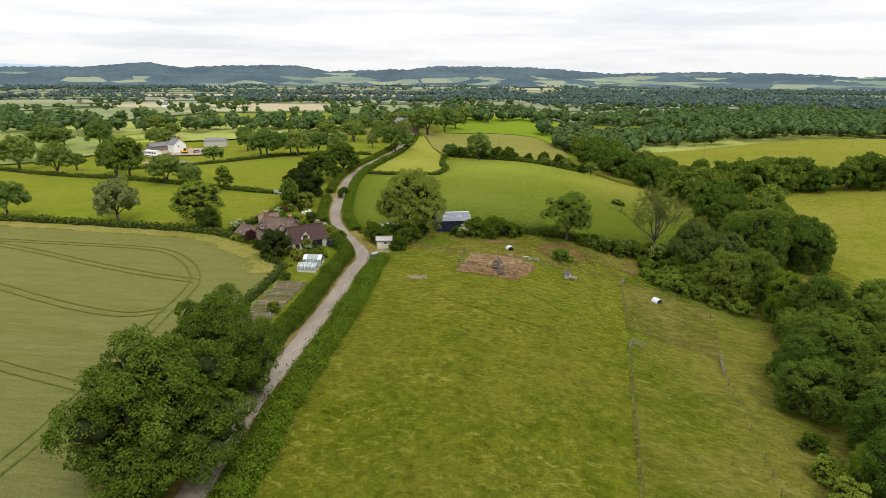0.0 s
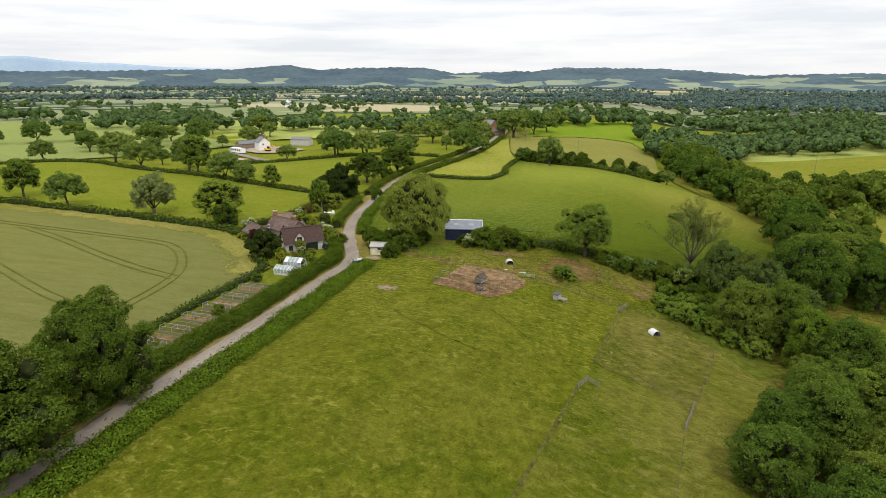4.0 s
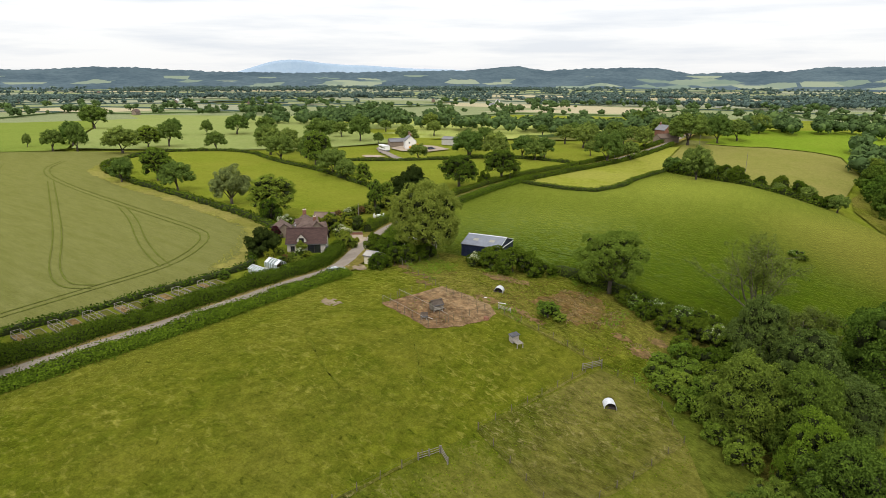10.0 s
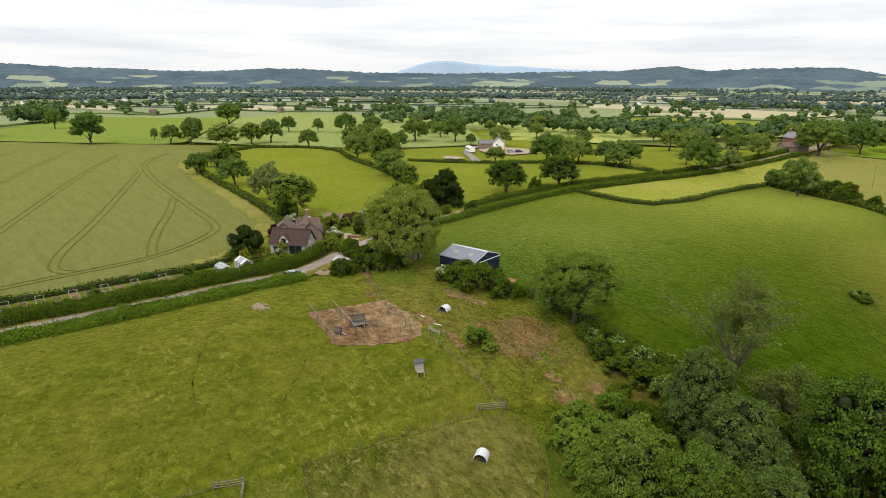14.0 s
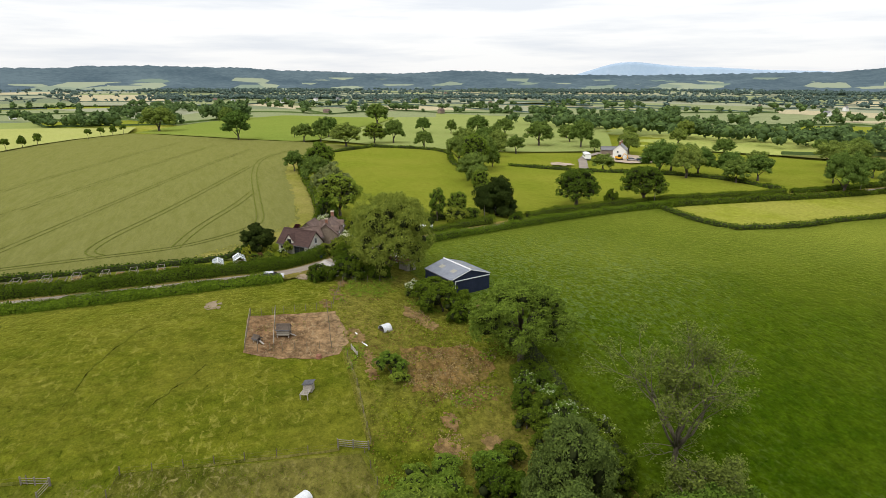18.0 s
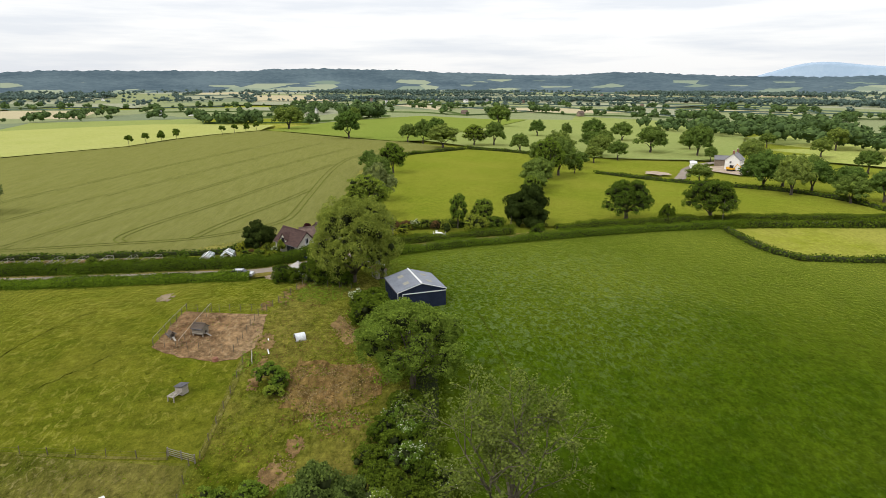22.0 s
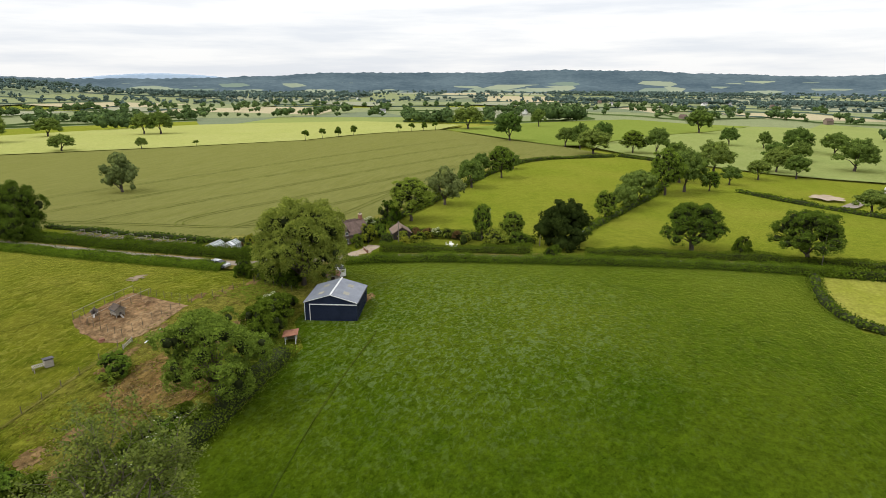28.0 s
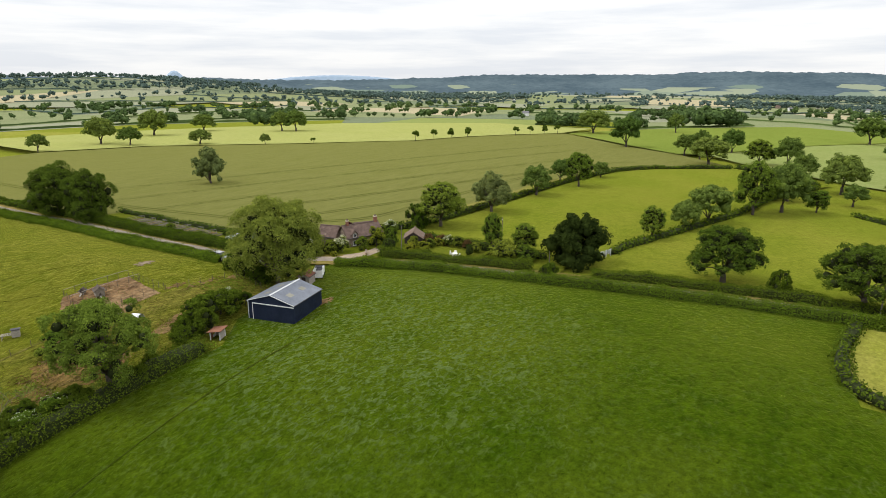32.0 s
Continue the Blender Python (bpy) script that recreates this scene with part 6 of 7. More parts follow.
def cottage():
    z = 2.9
    a = base_at("cottage", -46.26, 132.5, 42.4, "rendered cottage wing with a dark brown tiled roof", "house", z)
    L, W, E, R = 8.4, 5.0, 2.75, 5.35
    gabled(a, L, W, E, R, M_RENDER, M_TILE, 0.35)
    w = W / 2
    dormer(a, -1.0, -1, w, E, 2.1, 3.4, 4.75, M_RENDER, M_TILE, 2.2)
    window(a, -1.0, -w - 0.06, 3.25, 1.1, 1.05, "y-", frame_mat=M_DARKWOOD)
    window(a, -3.0, -w - 0.02, 1.4, 0.9, 1.1, "y-", frame_mat=M_DARKWOOD)
    door = part("garden_door", boxes((0.4, 3.0, -w - 0.05, -w + 0.01, 0.0, 2.15)), M_GLASS, a, "dark glazed garden doors")
    part("door_frame", boxes((0.3, 0.4, -w - 0.09, -w, 0, 2.25), (3.0, 3.1, -w - 0.09, -w, 0, 2.25), (1.65, 1.75, -w - 0.09, -w, 0, 2.15), (0.4, 3.0, -w - 0.09, -w, 2.15, 2.25)), M_DARKWOOD, door)
    window(a, L / 2 + 0.02, 0.0, 3.4, 0.8, 1.3, "x+")
    window(a, L / 2 + 0.02, -0.9, 1.3, 0.9, 1.0, "x+")
    b = base_at("old_cottage", -55.3, 140.7, 159.0, "old stone cottage with weathered clay roof and two chimneys", "house", z)
    L2, W2, E2, R2 = 9.4, 5.4, 2.7, 5.0
    gabled(b, L2, W2, E2, R2, M_STONE, M_OLDTILE, 0.3)
    for x in (-3.0, 3.2):
        dormer(b, x, -1, W2 / 2, E2, 1.5, 3.3, 4.3, M_STONE, M_OLDTILE, 1.8)
        window(b, x, -W2 / 2 - 0.06, 3.1, 0.8, 0.8, "y-")
        window(b, x, -W2 / 2 - 0.02, 1.3, 1.0, 1.1, "y-")
        dormer(b, x, 1, W2 / 2, E2, 1.5, 3.3, 4.3, M_STONE, M_OLDTILE, 1.8)
        window(b, x, W2 / 2 + 0.06, 3.1, 0.8, 0.8, "y+")
        window(b, x, W2 / 2 + 0.02, 1.3, 1.0, 1.1, "y+")
    chimney(b, 4.2, 0, R2 - 0.4, R2 + 1.2, 0.7)
    chimney(b, -3.4, 0, R2 - 0.4, R2 + 1.0)
    c = base_at("cottage_outhouse", -61.5, 137.2, 150.0, "low stone outhouse with a weathered clay roof", "outhouse", z)
    gabled(c, 5.5, 4.4, 2.1, 3.7, M_STONE, M_OLDTILE, 0.25)
    d = base_at("cottage_link", -51.0, 135.2, 105.0, "low link building with a weathered clay roof", "outhouse", z)
    gabled(d, 4.6, 4.6, 2.5, 4.6, M_STONE, M_OLDTILE, 0.2)
    e = base_at("red_roofed_shed", -62.5, 151.4, 30.0, "dark boarded shed with a faded red roof", "shed", 3.2)
    gabled(e, 5.0, 4.2, 1.7, 3.1, M_DARKWOOD, M_PINKROOF, 0.3)
    g = base_at("garage", -28.2, 135.4, 12.0, "small cream-walled garage with a pale grey roof", "garage", 3.1)
    gabled(g, 3.6, 2.6, 1.7, 2.3, M_CREAM, M_SHEETGREY, 0.2)
    part("garage_door", boxes((1.8, 1.85, -0.95, 0.95, 0.02, 1.7)), M_PALE, g, "pale up-and-over door")
    window(g, 0.2, -1.32, 1.2, 0.9, 0.7, "y-")


cottage()


def small_shed(x, y, yaw, l, w, e, r, wall, roof, label, name="shed"):
    s = base_at(name, x, y, yaw, label, "shed")
    gabled(s, l, w, e, r, wall, roof, 0.15, 0.06)
    return s


s = base_at("field_hut", -1.4, 156.2, 25, "little field hut with a rusty tin roof", "hut", 1.35)
for x, y in ((-0.85, -0.75), (0.85, -0.75), (-0.85, 0.75), (0.85, 0.75)):
    part("post", boxes((x - 0.07, x + 0.07, y - 0.07, y + 0.07, -0.4, 1.9)), M_PALE, s)
part("back_wall", boxes((-0.85, 0.85, 0.72, 0.78, -0.2, 1.85)), M_TIMBER, s)
part("side_wall", boxes((-0.88, -0.82, -0.68, 0.68, -0.2, 1.85)), M_TIMBER, s)
part("door", boxes((0.05, 0.78, -0.80, -0.74, 0.0, 1.7)), M_RUST, s, "red-brown plank door")
part("front_panel", boxes((-0.78, -0.05, -0.80, -0.74, 0.0, 1.1)), M_PALE, s, "pale patched panel")
bm = bmesh.new()
slab(bm, [(-1.25, -1.15, 2.0), (1.25, -1.15, 2.0), (1.25, 1.15, 2.3), (-1.25, 1.15, 2.3)], 0.06)
part("roof", bm, M_RUST, s, "rusty corrugated tin roof")

s = small_shed(-26.2, 151.2, 20, 2.8, 2.2, 1.7, 2.15, M_TIMBER, M_RUST, "old timber shed with a rusty roof behind the barn")
part("door", boxes((1.4, 1.45, -0.4, 0.4, 0.0, 1.6)), M_DARKWOOD, s)
s = base_at("scrap_trailer", -30.2, 150.6, 35, "white boxy old trailer with junk on top", "trailer")
part("body", boxes((-1.8, 1.8, -0.9, 0.9, 0.35, 1.75)), M_WHITE, s)
part("side_panel", boxes((-1.6, -0.2, -0.95, -0.9, 0.5, 1.6), (0.1, 1.6, -0.95, -0.9, 0.5, 1.6)), M_RUST, s)
part("sheet", boxes((-1.7, -0.4, -0.8, 0.6, 1.75, 1.85), (0.2, 1.6, -0.3, 0.8, 1.75, 1.95)), M_FELT, s, "dark scrap sheet")
for x, y in ((-1.0, -0.85), (-1.0, 0.85), (1.0, -0.85), (1.0, 0.85)):
    bm = bmesh.new()
    bmesh.ops.create_cone(bm, cap_ends=True, segments=14, radius1=0.36, radius2=0.36, depth=0.2, matrix=Matrix.Translation((x, y, 0.34)) @ Matrix.Rotation(radians(90), 4, "X"))
    part("wheel", bm, M_RUBBER, s)


def glasshouse(x, y, yaw, l, w, e, r, label, full):
    g = base_at("greenhouse", x, y, yaw, label, "greenhouse")
    h, d = l / 2, w / 2
    part("base_wall", boxes((-h, h, -d, -d + 0.1, -0.2, 0.4), (-h, h, d - 0.1, d, -0.2, 0.4), (-h, -h + 0.1, -d + 0.1, d - 0.1, -0.2, 0.4), (h - 0.1, h, -d + 0.1, d - 0.1, -0.2, 0.4)), M_CONCRETE, g)
    n = int(l / 0.75)
    for s in (-1, 1):
        for k in range(n):
            x0, x1 = -h + l * k / n + 0.03, -h + l * (k + 1) / n - 0.03
            bm = bmesh.new()
            slab(bm, [(x0, 0.02 * s, r), (x1, 0.02 * s, r), (x1, s * d, e), (x0, s * d, e)], 0.02)
            part("roof_pane", bm, M_GLAZING if (k + (s > 0)) % 4 or not full else M_GALV, g)
            y0, y1 = sorted((s * d, s * (d - 0.02)))
            part("side_pane", boxes((x0, x1, y0, y1, 0.42, e)), M_GLAZING, g)
    for k in range(n + 1):
        xx = -h + l * k / n
        bm = bmesh.new()
        for s in (-1, 1):
            slab(bm, [(xx - 0.03, 0, r + 0.03), (xx + 0.03, 0, r + 0.03), (xx + 0.03, s * d, e + 0.03), (xx - 0.03, s * d, e + 0.03)], 0.06)
            y0, y1 = sorted((s * d, s * (d - 0.05)))
            box(bm, xx - 0.03, xx + 0.03, y0, y1, 0.4, e)
        part("rib", bm, M_PALE, g)
    part("ridge_bar", boxes((-h, h, -0.04, 0.04, r, r + 0.07)), M_PALE, g)
    part("bench", boxes((-h + 0.3, h - 0.3, -d + 0.2, d - 0.2, 0.55, 0.65)), M_TIMBER, g)
    return g


glasshouse(-40.0, 119.0, 2, 3.8, 2.4, 1.5, 2.2, "white-framed greenhouse with whitened glass roof", True)
glasshouse(-39.8, 114.8, 0, 3.8, 2.2, 1.2, 1.7, "low grey greenhouse in the kitchen garden", False)


def raised_bed(k, y):
    b = base_at("raised_bed", -40.2, y, 0, "timber raised vegetable bed with pale net frame", "raised bed", group="vegetable beds")
    l, w = 5.0, 1.5
    part("soil", boxes((-l / 2 + 0.08, l / 2 - 0.08, -w / 2 + 0.08, w / 2 - 0.08, -0.3, 0.22)), M_UNDER if k % 3 else M_SOIL, b)
    for s in (-1, 1):
        y0, y1 = sorted((s * w / 2, s * (w / 2 - 0.08)))
        part("side_board", boxes((-l / 2, l / 2, y0, y1, -0.3, 0.32)), M_GREYWOOD, b)
        x0, x1 = sorted((s * l / 2, s * (l / 2 - 0.08)))
        part("end_board", boxes((x0, x1, -w / 2 + 0.08, w / 2 - 0.08, -0.3, 0.32)), M_GREYWOOD, b)
    if k % 2 == 0:
        for x in (-2.3, 0.0, 2.3):
            part("net_hoop", boxes((x - 0.03, x + 0.03, -0.66, -0.60, 0.2, 1.0), (x - 0.03, x + 0.03, 0.60, 0.66, 0.2, 1.0), (x - 0.03, x + 0.03, -0.66, 0.66, 1.0, 1.04)), M_TIMBER, b)
        part("net_rail", boxes((-2.3, 2.3, -0.66, -0.62, 1.0, 1.04), (-2.3, 2.3, 0.62, 0.66, 1.0, 1.04)), M_TIMBER, b)


for k in range(14):
    raised_bed(k, 74 + 2.5 * k)


def car(x, y, yaw, paint, label):
    c = base_at("car", x, y, yaw, label, "car", ground_z(x, y) + 0.1)
    bm = bmesh.new()
    prism(bm, [(-0.86, 0.32), (0.86, 0.32), (0.88, 0.6), (0.84, 0.92), (-0.84, 0.92), (-0.88, 0.6)], -2.1, 2.1)
    for v in bm.verts:
        if abs(v.co.x) > 2 and v.co.z > 0.7:
            v.co.x *= 0.96
            v.co.z -= 0.10 if v.co.x > 0 else 0.0
    body = part("body", bm, paint, c)
    bm = bmesh.new()
    low = [(-2.0, -0.80), (1.0, -0.80), (1.0, 0.80), (-2.0, 0.80)]
    top = [(-1.75, -0.62), (0.15, -0.62), (0.15, 0.62), (-1.75, 0.62)]
    a = [bm.verts.new((px, py, 0.90)) for px, py in low]
    b = [bm.verts.new((px, py, 1.42)) for px, py in top]
    bm.faces.new(b)
    for i in range(4):
        bm.faces.new([a[i], a[(i + 1) % 4], b[(i + 1) % 4], b[i]])
    part("glasshouse", bm, M_GLASS, c, "dark car windows")
    part("roof", boxes((-1.72, 0.12, -0.60, 0.60, 1.42, 1.47)), paint, c)
    for s in (-1, 1):
        part("pillar", boxes((-0.75, -0.65, s * 0.71 - 0.06, s * 0.71 + 0.06, 0.9, 1.42)), paint, c)
        part("headlight", boxes((2.0, 2.06, s * 0.6 - 0.18, s * 0.6 + 0.18, 0.6, 0.75)), M_GALV, c)
        part("tail_light", boxes((-2.08, -2.04, s * 0.66 - 0.12, s * 0.66 + 0.12, 0.65, 0.85)), M_RUST, c)
        for wx in (-1.3, 1.3):
            m = Matrix.Translation((wx, s * 0.78, 0.31)) @ Matrix.Rotation(radians(90), 4, "X")
            bm = bmesh.new()
            bmesh.ops.create_cone(bm, cap_ends=True, segments=16, radius1=0.31, radius2=0.31, depth=0.2, matrix=m)
            wheel = part("wheel", bm, M_RUBBER, c)
            bm = bmesh.new()
            bmesh.ops.create_cone(bm, cap_ends=True, segments=12, radius1=0.19, radius2=0.19, depth=0.23, matrix=m)
            part("rim", bm, M_GALV, wheel)


car(-27.9, 124.6, 84, M_SILVER, "silver hatchback car parked beside the lane")
car(-39.6, 134.3, 60, M_BLUECAR, "dark blue car parked by the cottage")

# ---- bare ground, tracks and crop marks ----
def blob(cx, cy, rx, ry, seed, n=44):
    return [(cx + rx * math.cos(a) * k, cy + ry * math.sin(a) * k) for a, k in
            ((2 * math.pi * i / n, 1 + 0.42 * noise.noise((seed, 2.2 * math.cos(2 * math.pi * i / n), 2.2 * math.sin(2 * math.pi * i / n)))) for i in range(n))]


def ragged(pts, far, seed):
    """An outline with an uneven, trodden edge."""
    return [(x + far * noise.noise((x * 0.5, y * 0.5, seed)), y + far * noise.noise((x * 0.5, y * 0.5, seed + 9))) for x, y in resample(pts + pts[:1], 0.8)[:-1]]


def scattered_earth(cx, cy, rx, ry, seed, material):
    """Bare earth that breaks up into crumbs and tongues towards its edge."""
    rng = np.random.default_rng(seed)
    verts, faces = [], []
    for i in range(46):
        a, far = rng.uniform(0, 2 * math.pi), math.sqrt(rng.random()) * 1.15
        px, py = cx + rx * far * math.cos(a), cy + ry * far * math.sin(a)
        r = rng.uniform(0.22, 0.5) * min(rx, ry) * (1.25 - 0.85 * far)
        ring = blob(px, py, r * rng.uniform(0.8, 1.8), r, seed + 1.7 * i, 14)
        o, up = len(verts), 0.03 + 0.0015 * i
        verts += [(x, y, ground_z(x, y) + up) for x, y in [(px, py)] + ring]
        faces += [(o, o + 1 + q, o + 1 + (q + 1) % 14) for q in range(14)]
    return mesh_thing("bare_patch", verts, faces, material)


PEN = ragged([(-10.2, 118.8), (1.8, 117.4), (4.6, 122), (6.4, 127.5), (6.0, 130.5), (3.2, 132.6), (0.0, 133.0), (-7.6, 132.6)], 0.5, 2.0)
tagged(draped("bare_patch", PEN, M_PENSOIL, 0.05, 3.0), "trodden straw-brown earth of the hen pen", "bare ground", kind="structure")
tagged(draped("bracken_patch", ragged([(6.0, 139.6), (9.0, 138.6), (14.5, 139.4), (17.6, 138.0), (19.0, 143.0), (19.4, 147.6), (16.5, 151.2), (12.0, 151.8), (9.4, 149.0), (8.6, 145.0)], 1.6, 3.0), M_STRAWY, 0.04, 3.0), "flattened straw-brown dead bracken in the scrub", "bare ground", kind="structure")
tagged(draped("bracken_patch", ragged([(19.6, 144.6), (20.4, 149.2), (23.0, 149.0), (22.2, 146.0), (21.8, 143.6)], 1.0, 5.0), M_STRAWY, 0.04, 3.0), "rusty dead bracken beside the hedge", "bare ground", kind="structure")
tagged(draped("bracken_patch", ragged([(-7.2, 144.6), (-4.0, 143.6), (1.0, 145.0), (3.4, 146.2), (1.8, 147.8), (-3.0, 146.2)], 0.8, 7.0), M_SOIL, 0.04, 3.0), "bare reddish earth strip below the barn", "bare ground", kind="structure")
for k, (cx, cy, rx, ry) in enumerate([(-11.5, 131.8, 2.0, 0.9), (2.4, 134.4, 1.6, 1.0), (28.8, 139.0, 1.8, 1.4), (24.6, 141.0, 1.6, 1.0), (29.6, 144.6, 1.6, 1.2), (8.4, 134.6, 2.6, 0.9), (12, 134.0, 1.8, 0.8), (1.2, 133.8, 2.2, 1.2), (-28.2, 130.5, 2.2, 1.5),
                                     (-15.5, 134.6, 5.0, 1.0), (-21.6, 136.6, 2.2, 0.9), (-17, 113.5, 2.0, 1.3), (-20.5, 160.5, 2.2, 1.0)]):
    patch = M_SOIL if k not in (8, 11) else M_WORN
    tagged(scattered_earth(cx, cy, rx, ry, 31 + k, patch), "bare reddish earth and dead bracken patch", "bare ground", kind="structure")
tagged(ribbon("cottage_drive", [(-37.5, 140), (-42, 145.5), (-47, 148.2), (-53, 148.6)], 3.2, M_DIRT, 0.08, ragged=0.3), "pale gravel drive to the cottage", "drive", kind="structure")
tagged(ribbon("farm_track", [(-148, 273), (-162, 282), (-177, 291), (-190, 302), (-200, 318)], 4.2, M_LANE, 0.08, ragged=0.3), "grey track up to the white farmhouse", "track", kind="structure")
tagged(draped("farm_yard", [(-186, 306), (-172, 300), (-158, 306), (-156, 324), (-174, 332), (-190, 326)], M_DIRT, 0.05, 5.0), "stony farmyard by the white house", "yard", kind="structure")
tagged(draped("spoil_heap", blob(-166, 272, 6, 5, 9.0), M_DIRT, 0.25, 3.0), "heap of bare earth beside the farm track", "earth", kind="structure")
tagged(ribbon("trodden_path", rounded([(-8, 167.5), (-3.7, 168.2), (8, 168.7), (17.8, 169.4), (25, 170.0), (33, 171.0)], 2), 0.26, M_TROD, 0.05, ragged=0.12, cells=2), "narrow trodden line across the green field", "path", kind="structure")
for pts in ([(-11.5, 103.6), (-7.5, 101.0), (-3.1, 99.0), (0.8, 97.1), (5.3, 96.1), (9.2, 95.0)], [(3.2, 112.2), (6.0, 110.1), (8.3, 107.5), (11.4, 104.9)]):
    tagged(ribbon("animal_path", rounded(pts, 2), 0.26, M_TRODGRASS, 0.04, ragged=0.3, cells=2), "faint trodden animal path through the paddock grass", "path", kind="structure")
MARGIN = [(-48.6, 112), (-50.5, 119), (-58, 126.5), (-68, 134.5), (-76, 138.5), (-108, 141.5), (-140, 144), (-165, 145), (-203, 151.5), (-222, 163)]
tagged(ribbon("crop_margin", MARGIN, 5.0, M_MARGIN, 0.06, ragged=0.9), "dry yellow grass margin round the wheat", "margin", kind="structure")
wheat = bpy.data.objects["wheat_field"]


def tramline(pts, gap=1.9, width=0.34):
    """Two wheel tracks through the crop."""
    line = resample(rounded(pts, 3) if len(pts) > 2 else pts, 2.0)
    for off in (-gap / 2, gap / 2):
        ribbon("tramline", [(x + nx * off, y + ny * off) for (x, y), (nx, ny) in zip(line, sides(line))], width, M_TRACKS, 0.09, wheat, 0.08, 2)


tramline([(-50, -60), (-50, 48), (-50.5, 56), (-53, 71), (-56, 88), (-57.6, 100), (-60, 108), (-66, 116.5), (-74, 124), (-82, 126.8), (-104, 127.5), (-179, 131), (-222, 139), (-246, 156)])
tramline([(-59, 105.8), (-71, 108.5), (-86, 113.5), (-106, 121.5), (-125, 127)])
tramline([(-57, 91), (-60, 88.4), (-64.5, 88), (-76, 91), (-98.6, 100.2), (-133, 112), (-190, 131)])
tramline([(-53, 64.6), (-61, 66.8), (-67.7, 68.6), (-120, 86), (-200, 113), (-258, 136)], width=0.24)
tramline([(-51, 40), (-58, 42), (-120, 62), (-285, 118)], width=0.18)
tramline([(-51, 16), (-120, 38), (-310, 100)], width=0.14)

# ---- stock huts, pens and fences ----
def pig_ark(x, y, yaw, label):
    a = base_at("pig_ark", x, y, yaw, label, "animal hut", group="pig arks")
    a.scale = (0.74, 0.74, 0.74)
    r, l, n = 1.15, 2.1, 48
    bm = bmesh.new()
    rings = []
    for xx in (-l / 2, l / 2):
        for rad in (0.0, -0.05):
            rings.append([bm.verts.new((xx, (r + rad + 0.02 * (k % 2)) * math.cos(math.pi * k / n), (r + rad + 0.02 * (k % 2)) * math.sin(math.pi * k / n) * 1.05)) for k in range(n + 1)])
    o0, i0, o1, i1 = rings
    for k in range(n):
        for p, q in ((o0, o1), (i0, i1), (o0, i0), (o1, i1)):
            bm.faces.new([p[k], p[k + 1], q[k + 1], q[k]])
    part("curved_roof", bm, M_GALV, a, "pale corrugated tin arch")
    # dark wall added at mid-length to give the shaded inside behind both open ends
    bm = bmesh.new()
    prism(bm, [(1.06 * math.cos(math.pi * k / 14), 1.1 * math.sin(math.pi * k / 14)) for k in range(15)], -0.03, 0.03)
    part("back_wall", bm, M_DARKWOOD, a)
    part("floor", boxes((-l / 2 + 0.15, l / 2 - 0.1, -0.95, 0.95, -0.1, 0.04)), M_DARKWOOD, a)
    for s in (-1, 1):
        part("skid", boxes((-l / 2 - 0.1, l / 2 + 0.1, s * 1.12 - 0.06, s * 1.12 + 0.06, -0.15, 0.10)), M_TIMBER, a)


pig_ark(1.0, 139.0, -70, "galvanised half-round pig ark on rough grass")
pig_ark(31.2, 121.4, -55, "galvanised half-round pig ark in the fenced strip")


def coop(x, y, yaw, l, w, h, label):
    c = base_at("hen_house", x, y, yaw, label, "hen house")
    gabled(c, l, w, h, h + w * 0.36, M_GREYWOOD, M_COOPROOF, 0.12, 0.05, sunk=-0.35)
    for sx in (-1, 1):
        for sy in (-1, 1):
            part("leg", boxes((sx * (l / 2 - 0.1) - 0.05, sx * (l / 2 - 0.1) + 0.05, sy * (w / 2 - 0.1) - 0.05, sy * (w / 2 - 0.1) + 0.05, -0.2, 0.4)), M_TIMBER, c)
    part("floor", boxes((-l / 2 + 0.02, l / 2 - 0.02, -w / 2 + 0.02, w / 2 - 0.02, 0.34, 0.40)), M_TIMBER, c)
    part("pop_door", boxes((l / 2, l / 2 + 0.03, -0.18, 0.18, 0.42, 0.85)), M_DARKWOOD, c)
    bm = bmesh.new()
    slab(bm, [(l / 2, -0.15, 0.42), (l / 2 + 0.9, -0.15, 0.02), (l / 2 + 0.9, 0.15, 0.02), (l / 2, 0.15, 0.42)], 0.03)
    part("ramp", bm, M_TIMBER, c)
    for k in range(3):
        z = 0.5 + k * (h - 0.5) / 3
        part("board", boxes((-l / 2, l / 2, -w / 2 - 0.02, -w / 2, z, z + 0.12)), M_TIMBER, c)
    return c


coop(-1.6, 123.6, 70, 1.9, 1.5, 1.35, "weathered timber hen house with a dark felt roof")
coop(-0.8, 119.5, 40, 1.0, 0.8, 0.8, "small timber coop in the hen pen")

h = base_at("rabbit_hutch", 13.6, 124.8, -28, "grey timber hutch with a slatted run", "hutch")
part("box", boxes((-1.0, 0.1, -0.6, 0.6, 0.15, 1.25)), M_TIMBER, h)
bm = bmesh.new()
slab(bm, [(-1.15, -0.75, 1.28), (0.25, -0.75, 1.28), (0.25, 0.75, 1.5), (-1.15, 0.75, 1.5)], 0.05)
part("lid", bm, M_FELT, h, "dark felt lid")
part("run_frame", boxes((0.1, 1.6, -0.55, -0.48, 0.55, 0.65), (0.1, 1.6, 0.48, 0.55, 0.55, 0.65), (1.5, 1.6, -0.48, 0.48, 0.55, 0.65)), M_TIMBER, h)
for k in range(6):
    part("slat", boxes((0.18 + 0.23 * k, 0.28 + 0.23 * k, -0.48, 0.48, 0.60, 0.66)), M_TIMBER, h)
